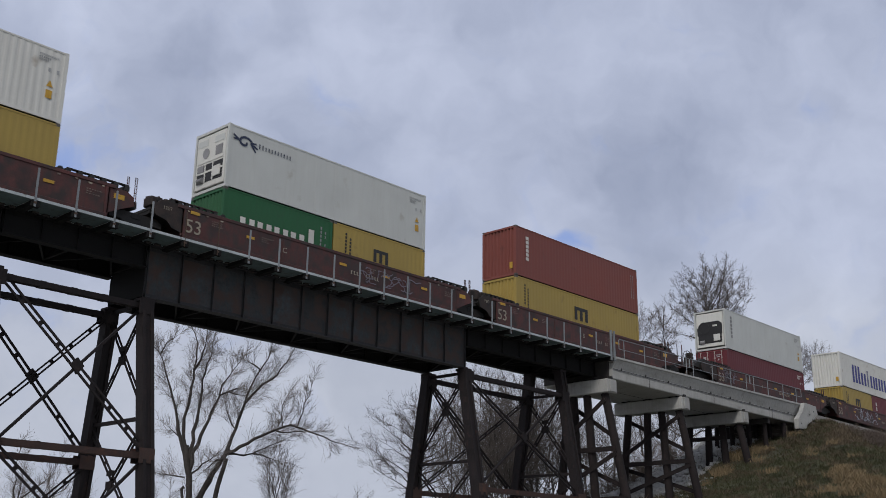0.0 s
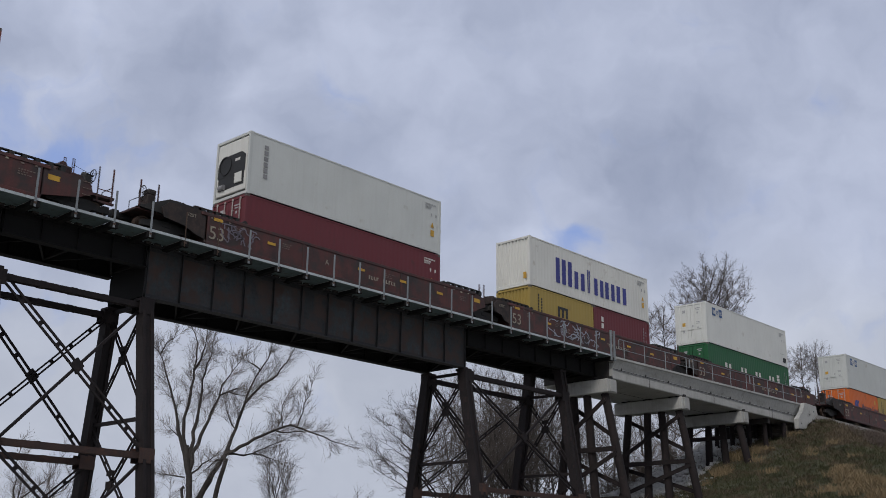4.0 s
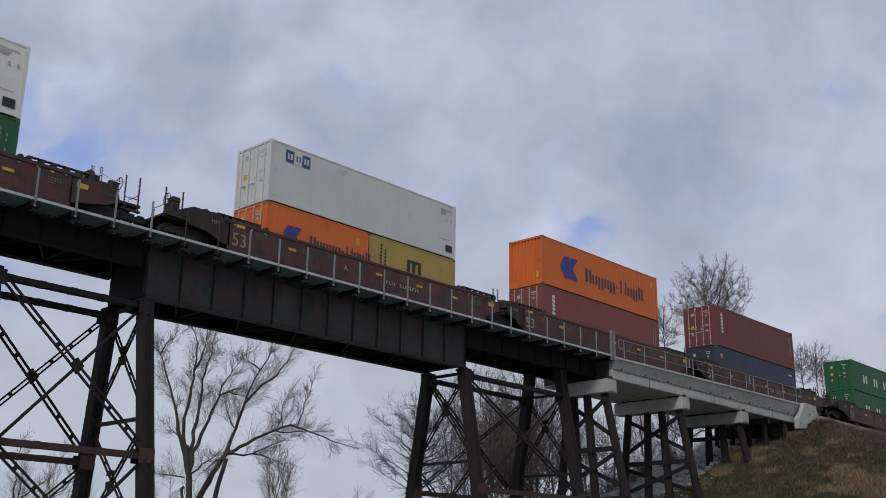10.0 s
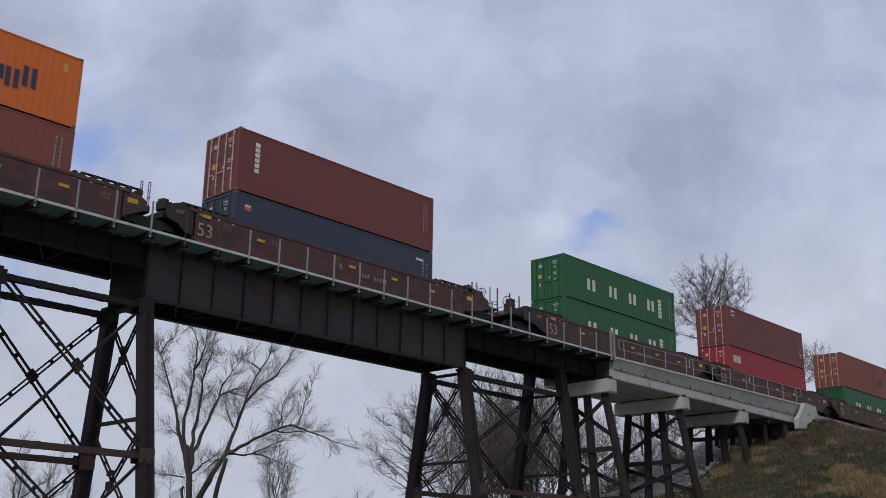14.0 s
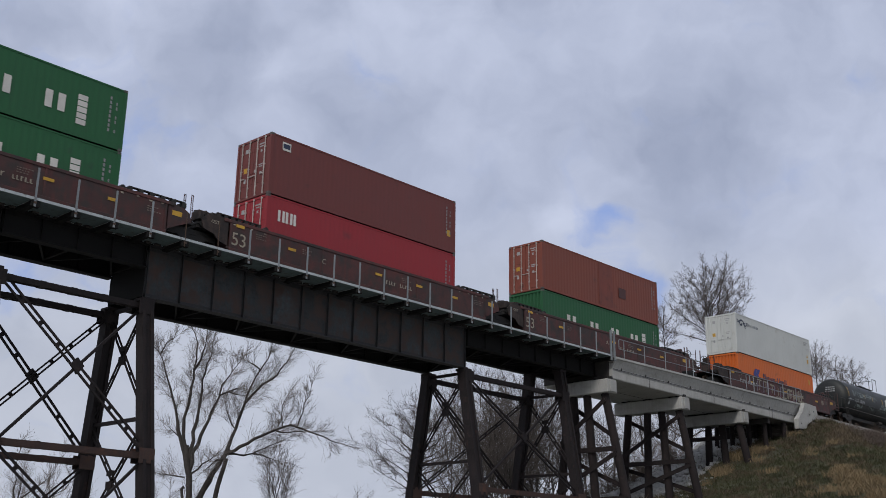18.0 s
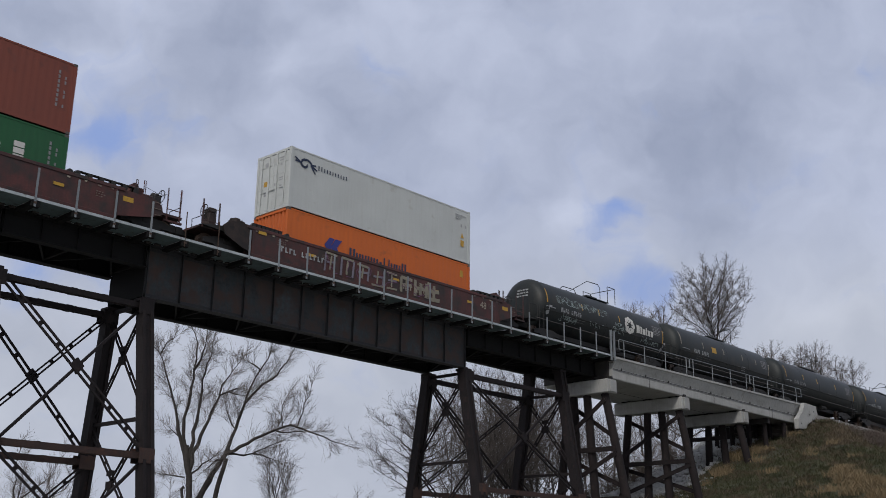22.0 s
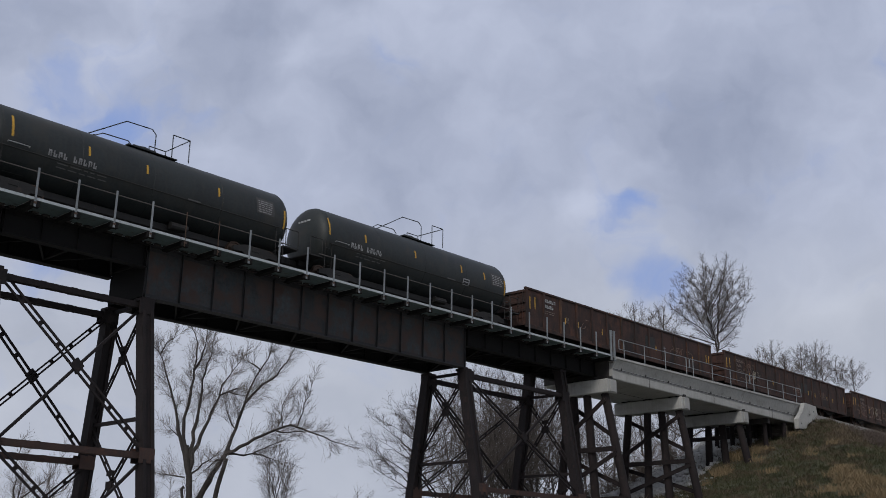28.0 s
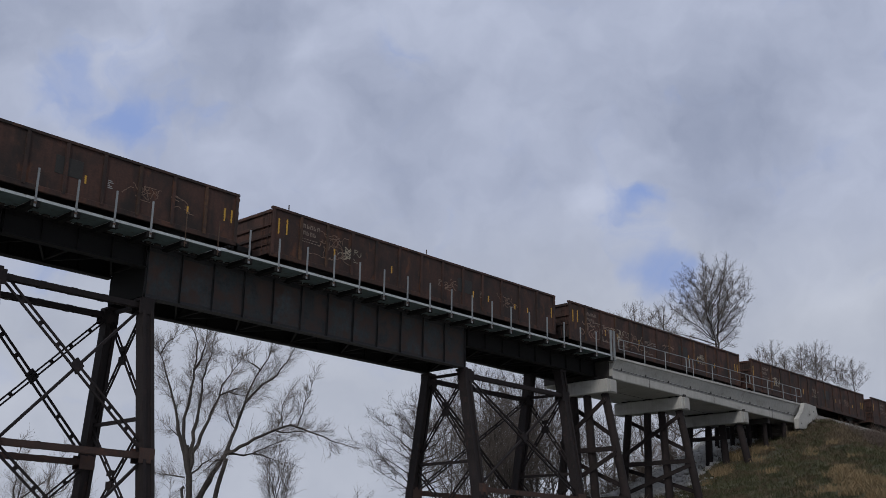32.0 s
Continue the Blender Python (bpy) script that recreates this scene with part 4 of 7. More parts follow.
def reefer_unit(parent, L, H, dark):
    u = part("cooling_unit", Shape().cbox(-L + 0.0, -1.05, 0.25, -L + 0.10, 1.05, H - 0.2, 0.02), BOX["white"], parent, "white cooling machinery panel")
    # Flat black sheet stands in for the shade inside the machinery bay.
    g = part("machinery_recess", Shape().box(-L - 0.012, -0.92, 0.5, -L + 0.002, 0.92, 1.32 if not dark else 1.5), mark_black, u, "flat black sheet standing for the shade in the machinery bay")
    part("compressor", Shape().tube((-L - 0.05, 0.4, 0.62), (-L - 0.05, 0.75, 0.62), 0.12, 12), mark_grey, u)
    part("control_box", Shape().cbox(-L - 0.06, -0.8, 0.62, -L - 0.012, -0.3, 1.1, 0.015), BOX["white"], u)
    if dark:
        ring = Shape()
        for i in range(20):
            a, b = 2 * math.pi * i / 20, 2 * math.pi * (i + 1) / 20
            ring.beam((-L - 0.03, 0.45 + 0.42 * math.cos(a), 1.62 + 0.42 * math.sin(a)), (-L - 0.03, 0.45 + 0.42 * math.cos(b), 1.62 + 0.42 * math.sin(b)), 0.05, 0.05, (1, 0, 0))
        part("fan_ring", ring, mark_black, u)
        part("condenser_grille", Shape().extrude([(-0.98, 1.1), (0.98, 1.1), (0.98, 1.65), (0.62, 2.05), (-0.72, 2.05), (-0.98, 1.85)], "x", -L - 0.02, -L - 0.004), mark_black, u)
        part("warning_plate", Shape().box(-L - 0.026, -0.6, 1.68, -L - 0.02, -0.25, 1.8), mark_white, u)
    else:
        for z in (0.92, 1.42):
            part("frame_bar", Shape().box(-L - 0.03, -0.95, z, -L - 0.013, 0.95, z + 0.09), BOX["white"], u)
        for y in (-0.25, 0.3):
            part("frame_bar", Shape().box(-L - 0.026, y, 0.5, -L - 0.013, y + 0.07, 1.42), BOX["white"], u)
        part("motor_casing", Shape().cbox(-L - 0.05, 0.42, 1.0, -L - 0.012, 0.85, 1.32, 0.015), mark_grey, u)
        part("fan_guard", Shape().tube((-L - 0.02, 0.35, 1.85), (-L - 0.006, 0.35, 1.85), 0.24, 20), mark_grey, u)
        part("vent_panel", Shape().box(-L - 0.015, -0.85, 1.6, -L - 0.004, -0.35, 2.05), mark_grey, u)
        for y in (-0.6, 0.6):
            part("access_panel", Shape().box(-L - 0.012, y - 0.35, 2.2, -L - 0.002, y + 0.35, 2.5), BOX["reefer"], u)


SIDE_Y = -1.2195


def plate(parent, x0, x1, z0, z1, material, name="label_patch", label="", lift=0.004):
    """A thin painted patch on the near side of a container."""
    return part(name, Shape().box(x0, SIDE_Y - lift, z0, x1, SIDE_Y - lift + 0.003, z1), material, parent, label)


def word_blocks(parent, x, z, rows, material, gap=0.1):
    """Painted lettering as plain upright bars, each entry (width, height, drop below the line)."""
    s = Shape()
    y0, y1 = SIDE_Y - 0.006, SIDE_Y - 0.002
    for w, h, drop in rows:
        n = 1 if w < 0.2 else 3 if w > 1.2 else 2
        e = w if n == 1 else 0.72 * w / n
        for k in range(n):
            xx = x if n == 1 else x + (w - e) * k / (n - 1)
            s.box(xx, y0, z - drop, xx + e, y1, z + h)
        x += w + gap
    return part("painted_lettering", s, material, parent, "painted lettering as plain upright bars")


def small_marks(parent, L, H, material, yellow=True):
    """Small code lines at the upper end of the side and the yellow notice below."""
    x = L - 1.15
    for k, (w, dz) in enumerate(((0.75, 0.34), (0.45, 0.46), (0.4, 0.56))):
        s = Shape()
        xx = x
        while xx < x + w:
            s.box(xx, SIDE_Y - 0.005, H - dz - 0.08, xx + 0.05, SIDE_Y - 0.002, H - dz)
            xx += 0.08
        tagged(part("code_line", s, material, parent), kind="stuff")
    for k in range(2):
        plate(parent, L - 0.75 + 0.34 * k, L - 0.66 + 0.34 * k, H - 1.0, H - 0.84, material, "code_mark")
    if yellow:
        plate(parent, L - 0.75, L - 0.5, H - 2.05, H - 1.72, mark_yellow, "warning_label", "yellow warning label")
        tri = Shape().extrude([(L - 0.76, H - 1.58), (L - 0.5, H - 1.58), (L - 0.63, H - 1.32)], "y", SIDE_Y - 0.006, SIDE_Y - 0.003)
        part("warning_triangle", tri, mark_yellow, parent, "small yellow warning triangle")


def container(x, z, length, height, colour, end, label, smooth_side=False, marks=None, group="containers on the train"):
    """A shipping container with its base at z, its middle at x; end: front, doors, unit or dark_unit."""
    c = thing("shipping_container", label, "shipping container", group)
    d = container_meshes(length, height, colour, smooth_side)
    L, W, H = length / 2, 1.219, height
    for k in ("frame", "roof", "floor", "plain_end"):
        part(d[k].name.split(".")[0], d[k], None, c)
    for sy in (-1, 1):
        part("side_panel", d["side", sy], None, c)
    for sx in (-1, 1):
        for sy in (-1, 1):
            for zz in (0.06, H - 0.06):
                ob = part("corner_casting", d["casting"], None, c)
                ob.location = (sx * (L - 0.088), sy * (W - 0.08), zz)
    if end == "front":
        part("front_panel", d["end"], None, c)
        part("warning_label", Shape().box(-L - 0.004, -0.98, 0.42, -L + 0.001, -0.76, 0.78), mark_yellow, c, "yellow warning label")
    elif end == "doors":
        for s in (1, -1):
            dr = part("door", d["door"], None, c)
            dr.scale = (1, s, 1)
            for y in (0.28, 0.82):
                b = part("lock_bar", d["bar"], None, dr)
                b.location.y = y
                h = part("handle", d["handle"], None, dr)
                h.location = (0, y, 1.05)
            labels = ((0.52, H - 0.62, 0.22, 0.2, mark_soft), (0.55, 1.32, 0.24, 0.24, mark_yellow), (0.56, 0.85, 0.14, 0.2, mark_soft)) if s > 0 else \
                ((0.55, H - 0.42, 0.38, 0.06, mark_soft), (0.55, H - 0.54, 0.26, 0.05, mark_soft), (0.54, H - 0.78, 0.12, 0.12, mark_soft), (0.55, 1.5, 0.3, 0.05, mark_soft),
                 (0.55, 1.4, 0.24, 0.05, mark_soft), (0.14, 1.22, 0.1, 0.12, mark_soft), (0.55, 1.05, 0.16, 0.12, mark_soft))
            for y, zz, wd, hg, m in labels:
                part("door_label", Shape().box(-L + 0.012, y - wd / 2, zz, -L + 0.019, y + wd / 2, zz + hg), m, dr)
    else:
        reefer_unit(c, L, H, end == "dark_unit")
    if marks:
        marks(c, L, H)
    return rides(c, x, TRACK_Y, z)


def marks_mustard(c, L, H):
    w, h = (1.3, 0.78) if L > 4 else (0.96, 0.62)
    x0, z1 = (-0.7 if L > 4 else -0.48), H - 0.74
    s = Shape()
    for k in range(3):
        s.box(x0 + (w - 0.2 * w) * k / 2, SIDE_Y - 0.006, z1 - h, x0 + (w - 0.2 * w) * k / 2 + 0.2 * w, SIDE_Y - 0.002, z1)
    s.box(x0, SIDE_Y - 0.0065, z1 - 0.24 * h, x0 + w, SIDE_Y - 0.002, z1)
    part("painted_emblem", s, mark_black, c, "black painted emblem")
    for j in range(2):
        s = Shape()
        for k in range(7):
            s.box(-L + 0.72 + 0.28 * j, SIDE_Y - 0.005, H - 0.5 - 0.17 * k - 0.2 * j, -L + 0.82 + 0.28 * j, SIDE_Y - 0.002, H - 0.38 - 0.17 * k - 0.2 * j)
        tagged(part("code_column", s, mark_black, c), kind="stuff")


def marks_upright(c, L, H):
    s = Shape()
    for k in range(6):
        s.box(-L + 0.88, SIDE_Y - 0.006, H - 0.68 - 0.24 * k, -L + 1.13, SIDE_Y - 0.002, H - 0.49 - 0.24 * k)
    part("painted_lettering", s, mark_white, c, "white upright lettering as plain blocks")
    s = Shape()
    for k in range(9):
        s.box(L - 0.72, SIDE_Y - 0.005, H - 0.6 - 0.17 * k, L - 0.66, SIDE_Y - 0.002, H - 0.47 - 0.17 * k)
        s.box(L - 0.50, SIDE_Y - 0.005, H - 0.6 - 0.17 * k, L - 0.45, SIDE_Y - 0.002, H - 0.47 - 0.17 * k)
    tagged(part("code_column", s, mark_grey, c), kind="stuff")


def marks_plain(c, L, H):
    small_marks(c, L, H, mark_white)


def marks_reefer(c, L, H):
    small_marks(c, L, H, mark_soft)


def marks_column(c, L, H):
    small_marks(c, L, H, mark_soft)
    s = Shape()
    for k in range(6):
        s.box(-L + 0.8, SIDE_Y - 0.006, H - 0.66 - 0.27 * k, -L + 1.02, SIDE_Y - 0.002, H - 0.46 - 0.27 * k)
    part("painted_lettering", s, mark_grey, c, "grey upright lettering as plain blocks")


def marks_curl(c, L, H):
    small_marks(c, L, H, mark_soft)
    s = Shape()
    x0, z0 = -L + 0.85, H - 0.68
    for i in range(16):
        a, b = 0.42 * i, 0.42 * (i + 1)
        ra, rb = 0.30 - 0.015 * i, 0.30 - 0.015 * (i + 1)
        s.beam((x0 + ra * math.cos(a) * 1.35, SIDE_Y - 0.004, z0 + ra * math.sin(a)), (x0 + rb * math.cos(b) * 1.35, SIDE_Y - 0.004, z0 + rb * math.sin(b)), 0.004, 0.11, (0, 0, 1))
    for k, (dx, dz) in enumerate(((0.62, 0.1), (0.7, -0.12), (0.6, -0.3), (-0.62, 0.22), (-0.6, 0.05))):
        s.beam((x0 + (0.3 if k < 3 else -0.3), SIDE_Y - 0.0045 - 0.0005 * k, z0 + 0.05), (x0 + dx, SIDE_Y - 0.0045 - 0.0005 * k, z0 + dz), 0.004, 0.08)
    part("painted_emblem", s, mark_navy, c, "navy curled painted emblem")
    word_blocks(c, -L + 1.62, H - 0.75, [(0.06, 0.24, 0), (0.05, 0.24, 0)] + [(0.05, 0.19, 0)] * 9, mark_navy, 0.12)


def marks_blue_word(c, L, H):
    small_marks(c, L, H, mark_soft)
    for x0, x1, h in ((-3.67, -2.12, 1.5), (-1.85, -0.85, 1.05), (-0.55, -0.3, 1.4), (0.15, 1.1, 1.05), (1.3, 2.3, 1.05), (2.52, 3.58, 1.05)):
        word_blocks(c, x0, 0.64, [(x1 - x0, h, 0)], mark_blue)


def marks_square_row(c, L, H):
    small_marks(c, L, H, mark_soft, False)
    for k in range(3):
        plate(c, -L + 0.85 + 0.475 * k, -L + 1.315 + 0.475 * k, H - 0.84, H - 0.27, mark_white if k == 1 else mark_royal, "painted_square", "painted square")
        for q in (0.0, 0.17):
            plate(c, -L + 0.97 + 0.475 * k + q, -L + 1.05 + 0.475 * k + q, H - 0.7, H - 0.42, mark_royal if k == 1 else mark_white, "painted_bar", lift=0.007)
    plate(c, L - 0.76, L - 0.28, 0.3, 0.66, mark_black, "data_plate", "black data plate")
    plate(c, L - 1.2, L - 0.4, 0.92, 0.945, mark_soft, "stencil_line")


def marks_arrow(c, L, H):
    plate(c, L - 0.78, L - 0.56, H - 0.8, H - 0.45, mark_yellow, "warning_label", "small yellow label")
    big = H > 2.7
    k = 1.0 if big else 0.6
    x, zm = (-4.44, H - 1.45) if big else ((-3.9, H - 1.25) if L > 4 else (-2.1, H - 1.25))
    y0 = SIDE_Y - 0.006
    for dx, w in ((0.0, 1.0), (0.62, 1.15)):
        s = Shape()
        s.add([(x + dx * k, y0, zm), (x + (dx + 0.48) * k, y0, zm + 0.66 * k), (x + (dx + w) * k, y0, zm + 0.66 * k), (x + (dx + 0.62) * k, y0, zm),
               (x + (dx + w) * k, y0, zm - 0.66 * k), (x + (dx + 0.48) * k, y0, zm - 0.66 * k)], [(0, 1, 2, 3), (0, 3, 4, 5)])
        part("painted_emblem", s, mark_blue, c, "blue arrow-shaped painted emblem")
    x += 2.56 * k
    up, lo, dn = 0.8 * k, 0.55 * k, 0.2 * k
    for x0, w, h, d in ((0, 0.6, up, 0), (0.7, 0.5, lo, 0), (1.32, 0.5, lo, dn), (1.94, 0.5, lo, 0), (2.56, 0.52, lo, dn), (3.22, 0.26, 0.38 * k, -0.24 * k), (3.7, 0.14, up, 0), (4.22, 0.14, up, 0),
                        (4.48, 0.52, lo, 0), (5.08, 0.5, lo, dn), (5.72, 0.52, up, 0)):
        word_blocks(c, x + x0 * k, zm - 0.44 * k, [(w * k, h, d)], mark_navy)


def marks_white_word(c, L, H):
    marks_codes(c, L, H)
    if L > 4:
        for x0, w in ((-3.82, 0.85), (-1.5, 0.8), (0.65, 0.8), (2.77, 0.8)):
            word_blocks(c, x0, H - 1.76, [(w, 0.7, 0)], mark_white)
        for k in range(5):
            plate(c, 4.06, 4.46, H - 2.04 + 0.25 * k, H - 1.83 + 0.25 * k, mark_white, "painted_bar", "white painted bar")
    else:
        for k in range(4):
            word_blocks(c, -2.14 + 0.92 * k, H - 1.9, [(0.76, 0.78, 0)], mark_white)
        plate(c, 1.62, 1.94, H - 1.75, H - 0.75, mark_white, "painted_bar", "white painted bar")


def marks_short_word(c, L, H):
    marks_codes(c, L, H)
    word_blocks(c, -L + 0.62, H - 1.13, [(0.38, 0.52, 0), (0.38, 0.52, 0), (0.14, 0.52, 0)], mark_white, 0.06)


def marks_codes(c, L, H):
    s = Shape()
    for k in range(8):
        s.box(L - 0.72, SIDE_Y - 0.005, H - 0.6 - 0.19 * k, L - 0.64, SIDE_Y - 0.002, H - 0.47 - 0.19 * k)
        if k % 3:
            s.box(L - 0.45, SIDE_Y - 0.005, H - 0.6 - 0.19 * k, L - 0.39, SIDE_Y - 0.002, H - 0.47 - 0.19 * k)
    tagged(part("code_column", s, mark_grey, c), kind="stuff")


def marks_square(c, L, H):
    marks_codes(c, L, H)
    plate(c, -L + 0.65, -L + 1.13, H - 0.68, H - 0.28, mark_white, "painted_square", "pale painted square")
    plate(c, -L + 0.7, -L + 1.08, H - 0.58, H - 0.36, mark_navy, "painted_mark", lift=0.007)
    plate(c, L - 0.65, L - 0.4, H - 2.05, H - 1.72, mark_yellow, "warning_label", "yellow warning label")


panel_grey = paint("grey_data_panel", (0.05, 0.05, 0.05), 0.65, 0, 0.3, 4, 40, 0)
band_dark = paint("darker_faded_paint", (0.182, 0.046, 0.032), 0.62, 0, 0.2, 0.8, 20, 0, (0.10, 0.03, 0.028), 0.4, 0.4)
patch_dark = paint("dark_touch_up_paint", (0.07, 0.025, 0.025), 0.6, 0, 0.2, 3, 30, 0)


def marks_patch(c, L, H):
    marks_codes(c, L, H)
    plate(c, -0.5, 0.95, 0.18, H - 0.13, band_dark, "faded_band", "broad darker faded band")
    plate(c, 1.6, 2.38, 1.0, 1.64, patch_dark, "dark_patch", "dark repainted patch", 0.007)


def marks_pair(c, L, H):
    marks_codes(c, L, H)
    for k in range(2):
        plate(c, -L + 0.75, -L + 0.98, H - 0.85 - 0.4 * k, H - 0.55 - 0.4 * k, mark_white, "painted_letter")


def marks_navy(c, L, H):
    marks_codes(c, L, H)
    plate(c, -L + 0.5, -L + 0.86, H - 0.8, H - 0.5, mark_pink, "painted_label", "small red label")
    plate(c, -L + 0.54, -L + 0.82, H - 0.62, H - 0.56, mark_white, "label_bar", "", 0.008)
    plate(c, L - 1.2, L - 0.7, H - 0.62, H - 0.5, mark_white, "painted_label")


HC, ST, FT40, FT20 = 2.896, 2.591, 12.192, 6.058
MUSTARD = (ST, "mustard", "front", "mustard yellow corrugated steel shipping container with black marks", False, marks_mustard)
STACKS = [
    (4.95, [(HC, "mustard", "front", MUSTARD[3], False, marks_mustard)], (HC, "white", "front", "white corrugated steel shipping container with yellow label", False, marks_reefer)),
    (24.62, [(ST, "green", "front", "dark green twenty-foot corrugated shipping container", False, marks_white_word), MUSTARD],
     (HC, "reefer", "unit", "white refrigerated container with navy curled emblem and cooling unit", True, marks_curl)),
    (44.06, [(HC, "mustard", "front", MUSTARD[3], False, marks_mustard)], (HC, "brick", "front", "brick red shipping container with upright white lettering", False, marks_upright)),
    (67.52, [(ST, "maroon", "doors", "maroon corrugated shipping container", False, marks_plain)], (HC, "reefer", "dark_unit", "white refrigerated container with dark cooling unit", True, marks_column)),
    (87.05, [MUSTARD, (ST, "maroon", "front", "maroon twenty-foot shipping container", False, marks_pair)],
     (HC, "white", "front", "white corrugated shipping container with large blue lettering", False, marks_blue_word)),
    (106.67, [(ST, "green", "doors", "dark green corrugated shipping container with white lettering", False, marks_white_word)],
     (HC, "bright", "doors", "clean white refrigerated container with blue squares and barred doors", True, marks_square_row)),
    (130.13, [(ST, "orange", "doors", "orange twenty-foot shipping container with blue emblem", False, marks_arrow), MUSTARD],
     (HC, "reefer", "doors", "grey-white refrigerated container with blue squares", True, marks_square_row)),
    (149.68, [(HC, "brick", "doors", "brick red shipping container with upright white lettering", False, marks_upright)],
     (HC, "orange", "front", "bright orange shipping container with blue arrow emblem", False, marks_arrow)),
    (169.32, [(ST, "navy", "doors", "dark blue corrugated shipping container", False, marks_navy)], (HC, "oxide", "doors", "maroon shipping container with upright white lettering and barred doors", False, marks_upright)),
    (192.64, [(ST, "green", "doors", "dark green corrugated shipping container with white lettering", False, marks_white_word)],
     (ST, "green", "doors", "dark green shipping container with large white lettering", False, marks_white_word)),
    (211.97, [(HC, "red", "doors", "bright red shipping container with white lettering", False, marks_short_word)], (HC, "oxide", "doors", "maroon shipping container with small square emblem", False, marks_square)),
    (231.53, [(ST, "green", "front", "dark green corrugated shipping container with white lettering", False, marks_white_word)], (HC, "brown", "doors", "brown shipping container with dark repainted patch", False, marks_patch)),
    (254.22, [(ST, "orange", "front", "orange corrugated shipping container with blue emblem", False, marks_arrow)], (HC, "reefer", "doors", "white refrigerated container with navy curled emblem", True, marks_curl)),
]
for x0, low, high in STACKS:
    mid = x0 + FT40 / 2
    if len(low) == 1:
        h, col, end, lab, sm, mk = low[0]
        container(mid, FLOOR, FT40, h, col, end, lab, sm, mk)
    else:
        for k, (h, col, end, lab, sm, mk) in enumerate(low):
            container(x0 + FT20 / 2 if k == 0 else x0 + FT40 - FT20 / 2, FLOOR, FT20, h, col, end, lab, sm, mk)
    h, col, end, lab, sm, mk = high
    container(mid, FLOOR + low[0][0] + 0.012, FT40, h, col, end, lab, sm, mk)

# ---------- rolling stock ----------
WHEEL_R = 0.42
wheel_sets = []


def wheelset(parent, x):
    ws = part("wheelset", Shape().tube((0, -0.72, 0), (0, 0.72, 0), 0.09, 10), car_black, parent)
    ws.location = (x, 0, WHEEL_R)
    for s in (-1, 1):
        prof = Shape()
        n = 24
        for y, r in ((s * 0.69, WHEEL_R + 0.025), (s * 0.72, WHEEL_R + 0.02), (s * 0.725, WHEEL_R), (s * 0.83, WHEEL_R - 0.005), (s * 0.83, WHEEL_R - 0.06), (s * 0.79, WHEEL_R - 0.08), (s * 0.79, 0.12), (s * 0.85, 0.1)):
            for i in range(n):
                a = 2 * math.pi * i / n
                prof.v.append((r * math.cos(a), y, r * math.sin(a)))
        m = len(prof.v) // n
        for k in range(m - 1):
            for i in range(n):
                prof.f.append((k * n + i, k * n + (i + 1) % n, (k + 1) * n + (i + 1) % n, (k + 1) * n + i))
        part("wheel", prof, rail_steel, ws)
    wheel_sets.append((ws, parent, x))
    return ws


def bogie(parent, x):
    """A two-axle truck: side frames, springs, bolster, wheelsets."""
    for s in (-1, 1):
        fr = Shape().extrude([(x - 1.15, 0.38), (x - 1.15, 0.58), (x - 0.55, 0.74), (x + 0.55, 0.74), (x + 1.15, 0.58), (x + 1.15, 0.38), (x + 0.7, 0.4), (x + 0.35, 0.2), (x - 0.35, 0.2), (x - 0.7, 0.4)],
                             "y", s * 0.93, s * 1.08)
        part("side_frame", fr, car_black, parent)
        for dx in (-0.12, 0.12):
            part("spring", Shape().tube((x + dx, s * 1.0, 0.25), (x + dx, s * 1.0, 0.5), 0.075, 8), rail_steel, parent)
    part("bolster", Shape().cbox(x - 0.2, -1.1, 0.5, x + 0.2, 1.1, 0.72, 0.02), car_black, parent)
    for dx in (-0.89, 0.89):
        wheelset(parent, x + dx)


def coupler(parent, x, s):
    part("coupler", Shape().box(min(x, x + s * 0.75), -0.1, 0.75, max(x, x + s * 0.75), 0.1, 0.98).cbox(min(x + s * 0.6, x + s * 0.9), -0.17, 0.7, max(x + s * 0.6, x + s * 0.9), 0.17, 1.03), car_black, parent)


def number_text(parent, text, x, z, size, material, y):
    cu = bpy.data.curves.new("number", "FONT")
    cu.body, cu.size, cu.extrude = text, size, 0.002
    tmp = bpy.data.objects.new("number", cu)
    me = bpy.data.meshes.new_from_object(tmp)
    bpy.data.objects.remove(tmp)
    me.materials.append(material)
    ob = new("painted_number", me)
    ob.parent = parent
    ob.matrix_local = pose(x, y, z, 90, 0, 0)
    return ob


def scribble_round(parent, r, x, z, w, h, n, radius, cz, material):
    """Unreadable painted scrawl on a round tank side: small bent strokes in a row, joined."""
    s = Shape()
    put = lambda a, b: (a, -math.sqrt(max(0.01, (radius + 0.009) ** 2 - (b - cz) ** 2)), b)
    for i in range(n):
        px, pz, a = x + w * i / n, z + h * r.uniform(0.1, 0.9), r.uniform(0.6, 2.4) * r.choice((-1, 1))
        turn = r.uniform(-0.8, 0.8)
        for k in range(r.randint(3, 6)):
            a += turn + r.gauss(0, 0.25)
            qx, qz = px + 0.085 * math.cos(a), min(z + h, max(z, pz + 0.085 * math.sin(a)))
            ox, oz = -math.sin(a) * 0.015, math.cos(a) * 0.015
            m = len(s.v)
            s.v += [put(px - ox, pz - oz), put(qx - ox, qz - oz), put(qx + ox, qz + oz), put(px + ox, pz + oz)]
            s.f.append((m, m + 1, m + 2, m + 3))
            px, pz = qx, qz
    return tagged(part("painted_scrawl", s, material, parent, "faded painted scrawl"), kind="stuff")


